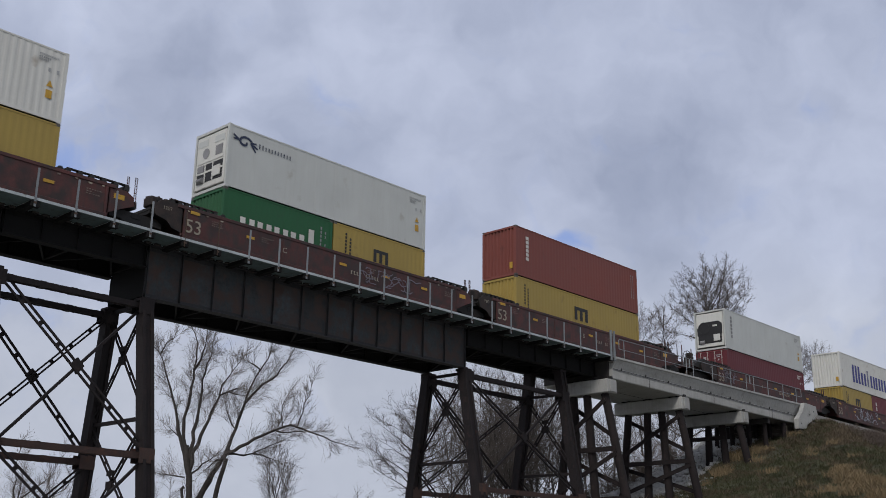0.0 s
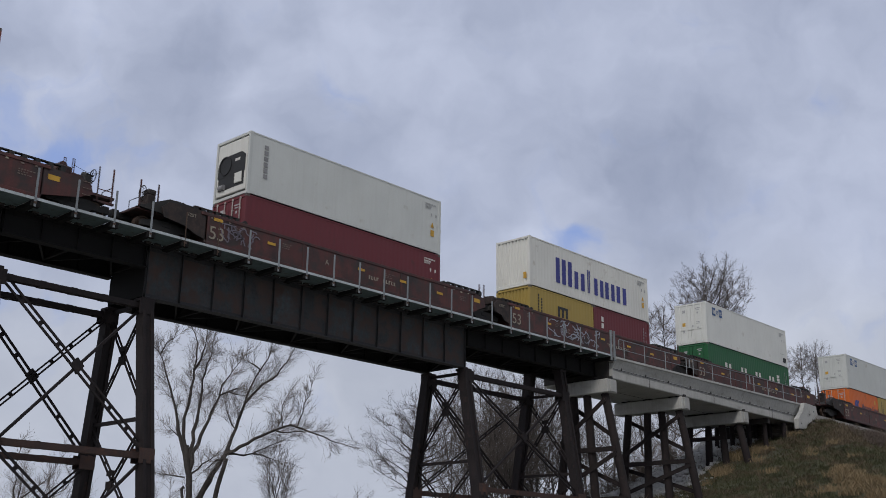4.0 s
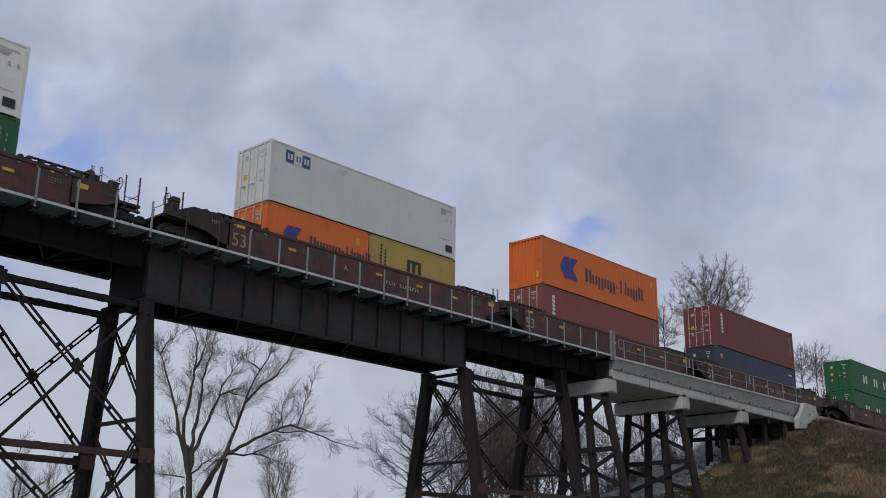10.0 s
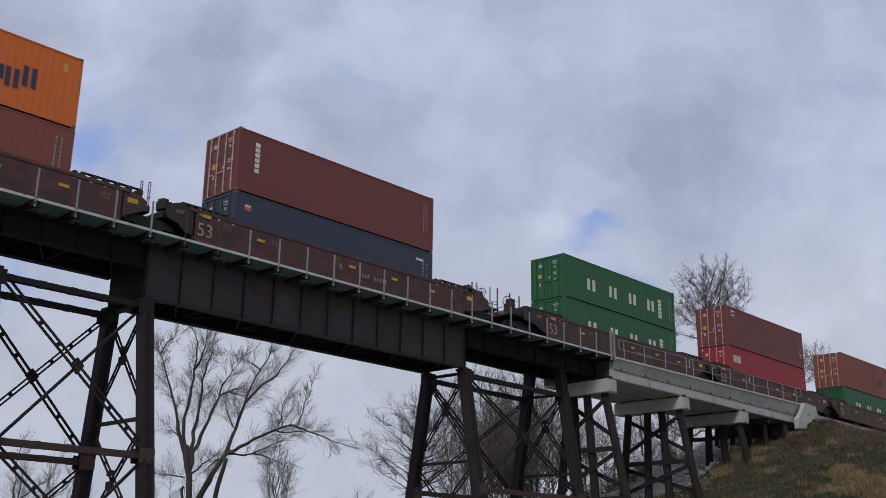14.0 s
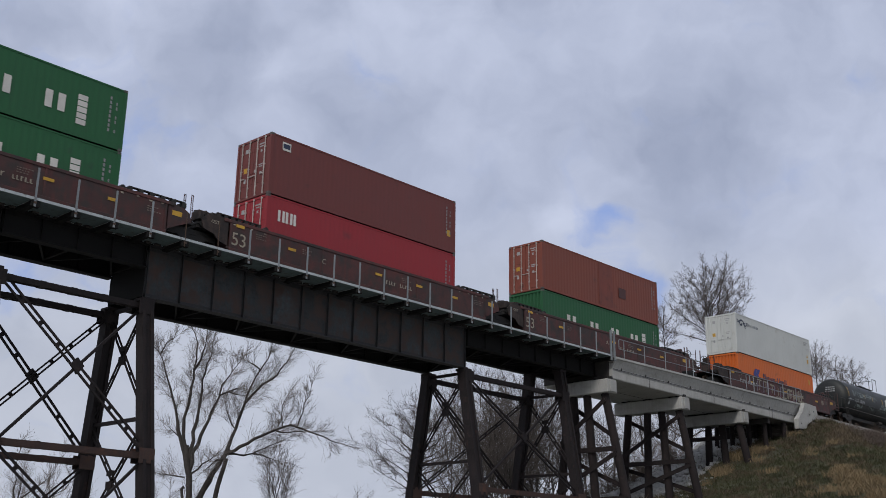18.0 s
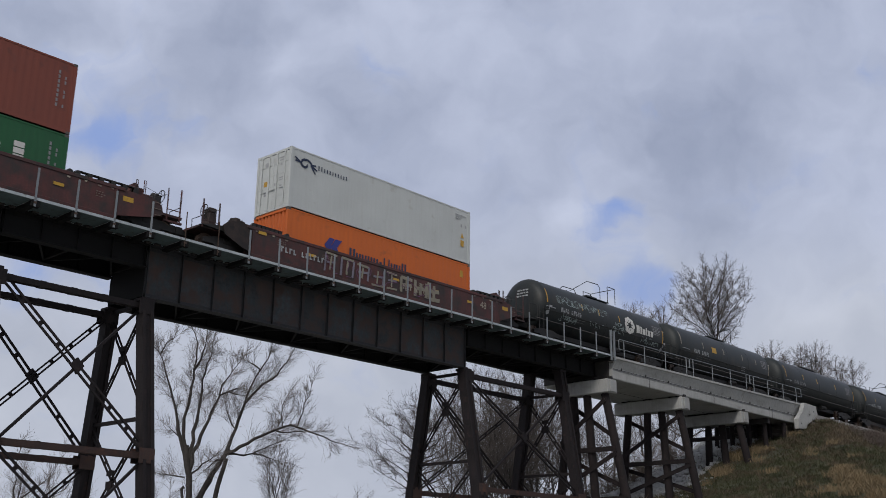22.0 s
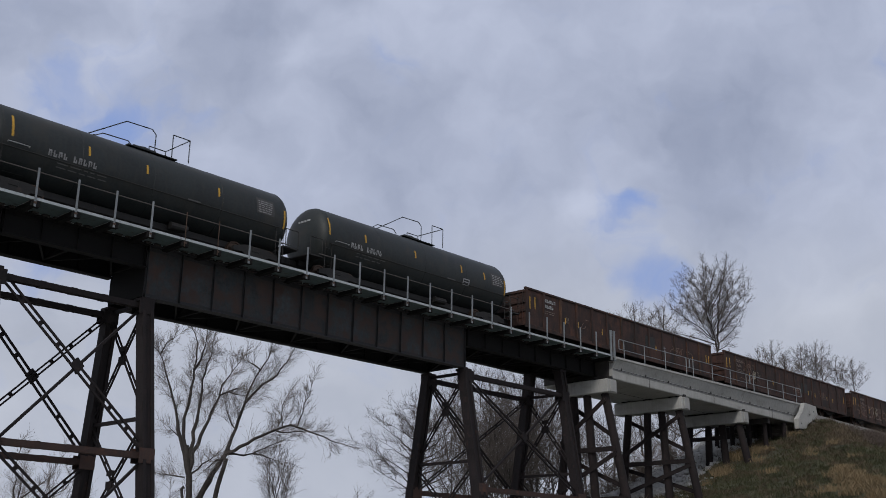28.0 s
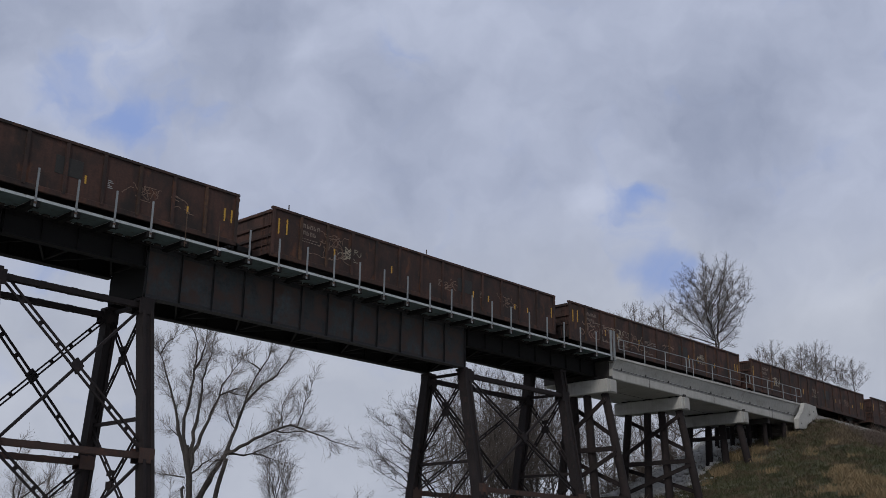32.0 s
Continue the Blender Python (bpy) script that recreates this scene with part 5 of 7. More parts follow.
def scribble(parent, r, x, w, z, h, y, n, material, thick=0.045, stride=0.13):
    """Unreadable painted scrawl: bent strokes on a flat side, joined."""
    s = Shape()
    for i in range(n):
        sx, sz = x + w * (i + r.random()) / n, z + h * r.random()
        a = r.random() * 6.28
        for k in range(r.randint(4, 8)):
            a += r.uniform(-0.9, 0.9)
            qx, qz = sx + stride * math.cos(a), min(z + h, max(z, sz + stride * math.sin(a)))
            if abs(qx - sx) + abs(qz - sz) > 0.02:
                s.beam((sx, y, sz), (qx, y, qz), 0.004, thick, (0, 0, 1) if abs(qx - sx) > abs(qz - sz) else (1, 0, 0))
            sx, sz = qx, qz
    return tagged(part("painted_scrawl", s, material, parent, "faded painted scrawl"), kind="stuff")


def well_car(x, first, last, rng, label, half=9.66):
    """One unit of a double-stack car, about its middle: well sides, platforms, bogies."""
    c = thing("well_car", label, "rail car", "well cars of the train")
    W, top, low = 1.52, 1.46, 0.2
    e = 8.15
    for s in (-1, 1):
        y = s * W
        ya, yb = sorted((y, y - s * 0.05))
        side = part("well_side", Shape().box(-e, ya, low, e, yb, top - 0.1), car_red, c)
        part("top_chord", Shape().cbox(-e - 0.3, min(y + s * 0.03, y - s * 0.14), top - 0.14, e + 0.3, max(y + s * 0.03, y - s * 0.14), top, 0.015), car_red, side)
        part("bottom_chord", Shape().cbox(-e, min(y + s * 0.04, y - s * 0.2), low - 0.1, e, max(y + s * 0.04, y - s * 0.2), low + 0.06, 0.015), car_red, side)
        for xx in (-e + 0.06, -3.05, 3.05, e - 0.06):
            part("side_post", Shape().box(xx - 0.05, min(y, y + s * 0.02), low + 0.06, xx + 0.05, max(y, y + s * 0.02), top - 0.14), car_red, side)
    part("well_floor", Shape().box(-e, -1.4, 0.26, -e + 3, 1.4, 0.37).box(-1.2, -1.4, 0.26, 1.2, 1.4, 0.37).box(e - 3, -1.4, 0.26, e, 1.4, 0.37), car_black, c)
    for s in (-1, 1):
        xa, xb = sorted((s * e, s * (half - 0.12)))
        part("end_platform", Shape().box(xa, -1.25, 0.85, xb, 1.25, 1.12), car_black, c)
        part("bulkhead", Shape().cbox(s * e - 0.08, -1.5, 0.2, s * e + 0.08, 1.5, 1.44, 0.02), car_red, c)
        far = (0.9 if last else 0.0) if s > 0 else (0.75 if first else 0.0)
        for sy in (-1.5, 1.44):
            if s > 0:
                poly = [(e, 0.3), (e, 1.42), (half - 0.75 + far, 1.36), (half - 0.45 + far, 1.2), (half - 0.35 + far, 0.85), (half - 0.9 + far, 0.6)]
            else:
                poly = [(-e, 0.3), (-e - 0.5, 0.42), (-e - 0.75 - far * 0.4, 0.66), (-half + 0.25 - far, 0.78), (-half + 0.12 - far, 1.15), (-half + 0.45 - far, 1.44), (-e, 1.48)]
            part("end_side_plate", Shape().extrude(poly, "y", sy, sy + 0.06), car_red if s > 0 else car_soot, c)
        part("roller_guide", Shape().tube((s * 6.2, -1.42, 1.5), (s * 6.2, -1.2, 1.5), 0.13, 12), car_black, c)
    lift = 0.0 if "graffiti" not in label else -0.4
    part("sloping_hood", Shape().extrude([(-half + 0.1 - (1.7 if first else 0), 1.0), (-half + 1.0 - (1.2 if first else 0), 1.62 + lift), (-half + 1.5, 1.58 + lift), (-half + 2.3, 1.46 + lift), (-half + 2.3, 1.1 + lift), (-half + 0.2, 0.9)], "y", -1.35, 1.35), car_black, c)
    part("grating_rail", Shape().box(-half + 0.9, -1.45, 1.60, -6.5, -1.32, 1.64).box(-half + 0.9, -0.6, 1.60, -6.5, -0.48, 1.64), car_soot, c)
    for k in range(7):
        xx = -half + 1.0 + (half - 7.6) * k / 6
        part("grating_support", Shape().box(xx - 0.09, -1.44, 1.38, xx + 0.09, -0.48, 1.6), car_black, c)
    for k in range(5):
        xx, lump = -half + 0.25 + 0.32 * k, rng.uniform(0.05, 0.22)
        part("brake_fitting", Shape().cbox(xx - 0.12, -1.3 + 0.1 * (k % 2), 1.2, xx + 0.12, -0.7, 1.5 + lump, 0.03).tube((xx, -1.1, 1.5 + lump), (xx, -0.75, 1.55 + lump), 0.07, 8), car_soot, c)
    part("grating_rail", Shape().box(e - 1.7, -1.45, 1.60, half - 0.65, -1.3, 1.64), car_black, c)
    part("grating_rail", Shape().box(e - 1.7, -0.55, 1.58, half - 0.65, -0.4, 1.62), car_black, c)
    for k in range(6):
        xx = e - 1.65 + (half - e + 0.95) * k / 5
        part("grating_support", Shape().box(xx - 0.1, -1.45, 1.4, xx + 0.1, -0.4, 1.6), car_black, c)
    part("brake_box", Shape().cbox(half - 0.95, -1.2, 1.1, half - 0.4, -0.3, 1.42, 0.03), car_black, c)
    for xx, top_z in ((half - 0.6, 2.05), (half - 0.25, 2.1)):
        g = Shape().box(xx - 0.05, -1.3, 1.0, xx - 0.028, -1.27, top_z).box(xx + 0.028, -1.3, 1.0, xx + 0.05, -1.27, top_z)
        for z in (1.45, 1.75, top_z - 0.02):
            g.box(xx - 0.05, -1.295, z, xx + 0.05, -1.275, z + 0.02)
        part("ladder_post", g, car_red, c)
    if first:
        bogie(c, -half - 0.1)
        coupler(c, -half - 1.1, -1)
        part("brake_platform", Shape().box(-half - 1.6, -1.2, 0.92, -half + 0.2, 1.2, 1.0), car_red, c)
        part("hand_rail", Shape().path([(-half - 1.5, -1.2, 0.96), (-half - 1.5, -1.2, 1.4), (-half - 1.5, -0.5, 1.4), (-half - 1.5, -0.5, 0.96)], 0.016), car_black, c)
        part("brake_stand", Shape().cbox(-half - 1.0, -0.95, 1.0, -half - 0.6, -0.4, 1.75, 0.04).cbox(-half - 0.95, -0.9, 1.75, -half - 0.55, -0.5, 2.0, 0.05), car_soot, c)
        ring = [(-half - 1.08, -0.7 + 0.26 * math.cos(a), 1.85 + 0.26 * math.sin(a)) for a in [0.5236 * k for k in range(13)]]
        wheel = Shape().path(ring, 0.02)
        for k in (0, 3, 6, 9):
            wheel.tube((-half - 1.06, -0.7, 1.85), ring[k], 0.014, 6)
        part("brake_wheel", wheel, car_black, c)
        part("end_ladder", Shape().box(-half - 1.55, -1.32, 0.9, -half - 1.5, -1.27, 2.1).box(-half - 0.75, -1.32, 0.9, -half - 0.7, -1.27, 2.1).box(-half - 1.52, -1.31, 1.2, -half - 0.73, -1.28, 1.23), car_red, c)
        part("safety_chain", Shape().path([(-half - 1.52, -1.3, 1.8), (-half - 1.1, -1.3, 1.7), (-half - 0.72, -1.3, 1.8)], 0.008, 4), casting, c)
    if last:
        coupler(c, half + 1.1, 1)
        part("brake_platform", Shape().box(half - 0.2, -1.2, 0.95, half + 1.6, 1.2, 1.05).box(half + 0.7, -1.3, 0.7, half + 1.55, -1.2, 0.78), car_red, c)
        part("hand_rail", Shape().path([(half + 1.5, -1.2, 1.0), (half + 1.5, -1.2, 1.45), (half + 1.5, -0.4, 1.45), (half + 1.5, -0.4, 1.0)], 0.016), car_black, c)
        part("winch_housing", Shape().cbox(half - 0.9, -1.2, 1.4, half - 0.2, -0.3, 1.8, 0.06).cbox(half - 0.25, -1.1, 1.3, half + 0.3, -0.4, 1.65, 0.06).tube((half - 0.5, -1.0, 1.85), (half - 0.5, -0.4, 1.85), 0.16, 10), car_red, c)
        part("brake_stand", Shape().cbox(half + 0.45, -0.9, 1.05, half + 0.75, -0.45, 1.8, 0.03).tube((half + 0.6, -0.85, 1.75), (half + 0.6, -0.5, 1.9), 0.12, 10), car_black, c)
        ring = [(half + 0.9, -0.65 + 0.26 * math.cos(a), 1.9 + 0.26 * math.sin(a)) for a in [0.5236 * k for k in range(13)]]
        wheel = Shape().path(ring, 0.02)
        for k in (0, 3, 6, 9):
            wheel.tube((half + 0.88, -0.65, 1.9), ring[k], 0.014, 6)
        part("brake_wheel", wheel.tube((half + 0.7, -0.65, 1.9), (half + 0.92, -0.65, 1.9), 0.04, 8), car_black, c)
        part("end_ladder", Shape().box(half + 0.8, -1.32, 0.7, half + 0.84, -1.28, 2.1).box(half + 1.4, -1.32, 0.7, half + 1.45, -1.27, 2.15).box(half + 0.82, -1.31, 1.2, half + 1.42, -1.29, 1.23), car_red, c)
        part("safety_chain", Shape().path([(half - 0.25, -1.3, 1.85), (half + 0.3, -1.3, 1.72), (half + 0.82, -1.3, 1.8)], 0.008, 4), casting, c)
        for z in (0.75, 1.0, 1.25):
            part("grab_iron", Shape().tube((half + 0.1, -1.53, z), (half + 0.45, -1.53, z), 0.014, 6), mark_dim, c)
    bogie(c, half + (0.1 if last else 0.0))
    yy = -W - 0.024
    if "graffiti" not in label:
        number_text(c, "53", -e + 0.08, 0.4, 0.8, mark_cream, yy)
        number_text(c, "125T", -e - 0.95, 1.1, 0.2, mark_cream, -1.507)
        number_text(c, "ACB"[i_scrawl % 3] if i_scrawl < 9 else "BCA"[i_scrawl % 3], (-1.8, -3.1, -0.4)[i_scrawl % 3], 0.68, 0.34, mark_cream, yy)
    for xx, z, w, h in ((-e + 0.3, 1.2, 0.42, 0.14), (-e + 3.1, 0.86, 0.42, 0.12), (e - 5.2, 0.86, 0.42, 0.12), (e - 2.6, 0.8, 0.42, 0.12), (e + 0.25, 0.95, 0.45, 0.2), (0.2, 0.86, 0.42, 0.12)):
        part("reflector_patch", Shape().box(xx, yy - 0.004 if xx < e else -1.509, z, xx + w, yy if xx < e else -1.505, z + h), mark_yellow, c)
    for xx, zz in ((-e + 1.35, 1.12), (-e + 3.9, 1.05), (e - 6.2, 1.05), (e - 0.9, 1.0)):
        s = Shape()
        for r in range(3):
            w, end = 0.0, rng.uniform(0.25, 0.6)
            while w < end:
                lw = rng.uniform(0.03, 0.09)
                s.box(xx + w, yy - 0.003, zz - 0.09 * r, xx + w + lw, yy, zz + 0.04 - 0.09 * r)
                w += lw + 0.05
        tagged(part("stencil_panel", s, mark_dim, c), kind="stuff")
    for xx, w in ((-e + 0.15, 0.1), (-e + 0.62, 0.12), (-e + 1.05, 0.1), (-e + 1.75, 0.14), (e - 2.1, 0.12), (e - 1.4, 0.1), (e - 0.85, 0.14), (e - 0.3, 0.1)):
        zz = 1.22 if w > 0.11 else 1.25
        part("white_mark", Shape().box(xx, yy - 0.003, zz, xx + w, yy, zz + 0.06), mark_dim if rng.random() < 0.5 else mark_cream, c)
    s = Shape()
    xx = 0.9
    for k in range(rng.choice((6, 9, 12))):
        w = rng.uniform(0.10, 0.14)
        s.box(xx, yy - 0.003, 0.58, xx + w * 0.45, yy, 0.75).box(xx + w * 0.45, yy - 0.003, 0.58 if k % 3 else 0.72, xx + w, yy, 0.61 if k % 3 else 0.75)
        xx += w + (0.3 if k == 3 else 0.05)
    tagged(part("stencil_line", s, mark_cream, c), kind="stuff")
    if "graffiti" in label:
        for k in range(8):
            x0, w, z0, z1 = -4.1 + 0.97 * k, rng.uniform(0.62, 0.8), rng.uniform(0.34, 0.42), rng.uniform(1.12, 1.28)
            t, lean = rng.uniform(0.09, 0.13), rng.uniform(-0.06, 0.08)
            strokes = [((x0, z0), (x0 + lean, z1)), ((x0 + lean, z1), (x0 + w + lean, z1 - 0.04)), ((x0 + w * 0.95, z0 + 0.03), (x0 + w + lean, z1 - 0.04)),
                       ((x0, z0), (x0 + w, z0 + 0.03)), ((x0 + 0.1, 0.5 * (z0 + z1)), (x0 + w - 0.05, 0.5 * (z0 + z1) + 0.05)), ((x0 + w * 0.45, z0 + 0.1), (x0 + w * 0.5 + lean, z1 - 0.1))]
            for q in rng.sample(range(6), 4):
                (xa, za), (xb, zb) = strokes[q]
                part("painted_stroke", Shape().beam((xa, yy - 0.005 - 0.0004 * q, za), (xb, yy - 0.005 - 0.0004 * q, zb), 0.003, t * (1.7 if k > 4 else 1.0), (0, 0, 1) if q in (1, 3, 4) else (1, 0, 0)),
                     scrawl_tan if k > 4 or q % 2 else scrawl_dim, c)
        number_text(c, "48", e - 1.6, 0.72, 0.5, mark_cream, yy)
        for k in range(11):
            if k != 4:
                part("stencil_block", Shape().box(-6.6 + 0.23 * k, yy - 0.006, 0.7, -6.54 + 0.23 * k, yy, 0.94).box(-6.54 + 0.23 * k, yy - 0.006, 0.7 if k % 2 else 0.88, -6.45 + 0.23 * k, yy, 0.76 if k % 2 else 0.94), mark_soft, c)
        scribble(c, rng, -3.9, 7.2, 0.4, 0.75, yy - 0.009, 16, scrawl_plum, 0.03, 0.14)
    elif "scrawl" in label:
        scribble(c, rng, *((-7.6, 2.0, 0.45, 0.75) if i_scrawl == 3 else (-4.4, 4.4, 0.35, 0.95) if i_scrawl == 4 else (1.4, 3.6, 0.4, 0.7)), yy - 0.004, 18 if i_scrawl == 3 else 36 if i_scrawl == 4 else 22, scrawl_blue if i_scrawl == 4 else scrawl_dim)
    return rides(c, x)


scrawl_mint = paint("pale_mint_spray_paint", (0.30, 0.36, 0.35), 0.7, 0, 0.3, 2, 20, 0)
scrawl_tan = paint("tan_spray_paint", (0.25, 0.225, 0.175), 0.7, 0, 0.25, 2, 20, 0)
scrawl_plum = paint("plum_spray_paint", (0.14, 0.06, 0.12), 0.7, 0, 0.25, 2, 20, 0)
scrawl_dim = paint("faded_lilac_spray_paint", (0.19, 0.17, 0.21), 0.7, 0, 0.25, 2, 20, 0)
scrawl_blue = paint("pale_blue_spray_paint", (0.36, 0.38, 0.45), 0.7, 0, 0.25, 2, 20, 0)
rng = random.Random(5)
for i, (x0, low, high) in enumerate(STACKS):
    k, i_scrawl = i % 3, i
    if i == 12:
        well_car(x0 + FT40 / 2, True, True, rng, "oxide red well car with faded graffiti and white stencils", 9.0)
    else:
        well_car(x0 + FT40 / 2, k == 0, k == 2, rng, "oxide red well car unit with pale blue scrawl" if i in (4, 3, 1) else "oxide red double-stack well car unit with stencilled numbers")


def tank_car(x, label, emblem, seed, ends, strips, text_x):
    c = thing("tank_car", label, "tank car", "tank cars of the train")
    R, h, cz, k0 = 1.5, 6.13, 2.21, 0.45
    dome = 0.52
    xl, xr = ends[0] + dome, ends[1] - dome
    prof = []
    for i in range(11):
        a = math.pi / 2 * i / 10
        prof.append((xl - dome * math.cos(a), max(0.02, R * math.sin(a) ** 0.62)))
    prof += [(xl + (xr - xl) * i / 6, R) for i in range(1, 6)]
    for i in range(10, -1, -1):
        a = math.pi / 2 * i / 10
        prof.append((xr + dome * math.cos(a), max(0.02, R * math.sin(a) ** 0.62)))
    part("tank", Shape().lathe_x(prof, 48, 0, cz), tank_black, c, smooth=0.6)
    for xx in (xl, xl / 2, 0.0, xr / 2, xr):
        s = Shape().lathe_x([(xx - 0.02, R), (xx - 0.015, R + 0.006), (xx + 0.015, R + 0.006), (xx + 0.02, R)], 48, 0, cz)
        part("weld_band", s, tank_black, c, smooth=0.6)
    for s in (-1, 1):
        part("saddle", Shape().extrude([(-1.1, 1.35), (-1.25, 1.75), (-0.7, 1.28), (0.7, 1.28), (1.25, 1.75), (1.1, 1.35), (0.9, 1.0), (-0.9, 1.0)], "x", s * 5.4 - 0.4, s * 5.4 + 0.4), car_black, c)
        part("stub_sill", Shape().cbox(min(s * 4.2, s * 7.1), -0.3, 0.75, max(s * 4.2, s * 7.3), 0.3, 1.1, 0.02), car_black, c)
        part("end_platform", Shape().box(min(s * 6.6, s * 7.45), -1.4, 1.0, max(s * 6.6, s * 7.45), 1.4, 1.06), car_black, c)
        bogie(c, s * 5.4)
        coupler(c, s * 7.1, s)
        for y in (-1.42, 1.42):
            part("grab_rail", Shape().path([(s * 6.7, y, 1.06), (s * 6.7, y, 1.85), (s * 7.4, y, 1.85), (s * 7.4, y, 1.06)], 0.02), car_black, c)
        part("ladder", Shape().tube((s * 6.55, -1.44, 0.5), (s * 6.55, -1.44, 1.9), 0.018, 6).tube((s * 6.15, -1.44, 0.5), (s * 6.15, -1.44, 1.9), 0.018, 6)
             .tube((s * 6.15, -1.44, 0.7), (s * 6.55, -1.44, 0.7), 0.015, 6).tube((s * 6.15, -1.44, 1.1), (s * 6.55, -1.44, 1.1), 0.015, 6).tube((s * 6.15, -1.44, 1.5), (s * 6.55, -1.44, 1.5), 0.015, 6), car_black, c)
    part("side_rail", Shape().tube((-6.3, -1.5, 1.75), (6.3, -1.5, 1.75), 0.022, 6), car_black, c)
    part("side_rail", Shape().tube((-6.9, -1.46, 1.12), (6.9, -1.46, 1.12), 0.025, 6), casting, c)
    part("centre_sill", Shape().cbox(-5.0, -0.7, 0.5, 5.0, 0.7, 0.78, 0.02), car_black, c)
    part("brake_cylinder", Shape().tube((1.2, -0.9, 0.72), (2.0, -0.9, 0.72), 0.16, 10), car_black, c)
    part("bottom_outlet", Shape().tube((0, 0, 0.7), (0, 0, 1.05), 0.18, 12), car_black, c)
    part("manway", Shape().tube((0.1, 0, cz + R - 0.05), (0.1, 0, cz + R + 0.2), 0.32, 16).tube((-0.6, 0.2, cz + R - 0.05), (-0.6, 0.2, cz + R + 0.16), 0.16, 12), tank_black, c)
    part("safety_valve", Shape().tube((-2.0, 0, cz + R - 0.02), (-2.0, 0, cz + R + 0.16), 0.06, 8), tank_black, c)
    part("top_platform", Shape().box(-0.9, -0.72, cz + R - 0.10, 1.4, -0.45, cz + R - 0.06).box(-0.9, 0.45, cz + R - 0.10, 1.4, 0.72, cz + R - 0.06).cbox(-0.5, -0.42, cz + R - 0.04, 0.6, 0.42, cz + R + 0.14, 0.04), tank_black, c)
    t = cz + R
    for y in (-0.9, 0.9):
        part("platform_rail", Shape().path([(k0 + 0.55, y, t - 0.15), (k0 + 0.55, y, t + 0.85), (k0 + 1.36, y, t + 0.85), (k0 + 1.36, y, t - 0.15)], 0.022), tank_black, c)
        part("platform_rail", Shape().path([(k0 - 3.0, y * 0.6, t - 0.12), (k0 - 1.6, y, t + 0.75), (k0 - 0.45, y, t + 0.78), (k0 - 0.25, y, t + 0.6), (k0 - 0.25, y, t - 0.15)], 0.022), tank_black, c)
    part("platform_rail", Shape().path([(k0 + 1.36, -0.9, t + 0.85), (k0 + 1.36, 0.9, t + 0.85)], 0.022), tank_black, c)

    def decal(name, x0, x1, z0, z1, m, lift=0.008):
        s = Shape()
        k = max(1, round((z1 - z0) / 0.12))
        for i in range(k + 1):
            z = z0 + (z1 - z0) * i / k
            y = -math.sqrt(max(0, (R + lift) ** 2 - (z - cz) ** 2))
            s.v += [(x0, y, z), (x1, y, z)]
        s.f += [(2 * i, 2 * i + 1, 2 * i + 3, 2 * i + 2) for i in range(k)]
        return part(name, s, m, c)

    def disc(name, x0, z0, rad, m, lift, squash=1.0):
        s = Shape()
        for i in range(20):
            a = 6.2832 * i / 20
            z = z0 + rad * math.sin(a)
            s.v.append((x0 + rad * squash * math.cos(a), -math.sqrt((R + lift) ** 2 - (z - cz) ** 2), z))
        s.f.append(tuple(range(20)))
        return part(name, s, m, c)

    for xx, z, hh in [(strips[0], 2.15, 0.85)] + [(q, 2.3, 0.4) for q in strips[1:-1]] + [(strips[-1], 1.75, 0.85)]:
        decal("reflective_strip", xx, xx + 0.085, z, z + hh, mark_cream if seed == 1 else mark_yellow)
    r2 = random.Random(seed)
    xx = text_x
    for k in range(10):
        if k != 4:
            m = mark_soft if seed != 2 else mark_grey
            decal("stencil_block", xx, xx + 0.05, 1.86, 2.10, m)
            decal("stencil_block", xx + 0.05, xx + 0.13, 1.86 if k % 2 else 2.04, 1.92 if k % 2 else 2.10, m)
            decal("stencil_block", xx + 0.09, xx + 0.13, 1.92 if k % 3 else 1.86, 1.99 if k % 2 else 2.04, m)
        xx += 0.2
    for row in range(2):
        xx = text_x + 0.4
        for k in range(5):
            w = r2.uniform(0.15, 0.45)
            decal("stencil_line", xx, xx + w, 1.67 - 0.14 * row, 1.71 - 0.14 * row, mark_faint)
            xx += w + 0.1
    decal("data_panel", 5.0, 5.95, 2.14, 2.86, panel_grey, 0.006)
    for row in range(3 if seed == 0 else 1):
        s, xx = Shape(), -0.55
        z = 2.92 - 0.17 * row
        while xx < 0.15 + 0.1 * (row % 2):
            w = r2.uniform(0.08, 0.2)
            bow = lambda y: ends[0] + dome * (1 - math.sqrt(max(0.0, 1 - ((math.hypot(y, z - cz)) / R) ** 3.2))) - 0.012
            s.v += [(bow(xx), xx, z), (bow(xx + w), xx + w, z), (bow(xx + w), xx + w, z + 0.08), (bow(xx), xx, z + 0.08)]
            n = len(s.v)
            s.f.append((n - 4, n - 3, n - 2, n - 1))
            xx += w + 0.05
        tagged(part("head_stencil", s, mark_soft, c), kind="stuff")
    part("grab_iron", Shape().path([(-6.0, -1.5, 1.9), (-6.0, -1.58, 1.92), (-5.2, -1.58, 1.92), (-5.2, -1.5, 1.9)], 0.016), mark_soft, c, "pale steel grab iron")
    for row in range(6):
        xx = 5.1
        while xx < 5.8:
            w = r2.uniform(0.05, 0.2)
            decal("data_line", xx, xx + w, 2.2 + 0.1 * row, 2.245 + 0.1 * row, mark_grey)
            xx += w + 0.06
    decal("notice_panel", 1.6, 2.2, 1.76, 1.84, mark_faint)
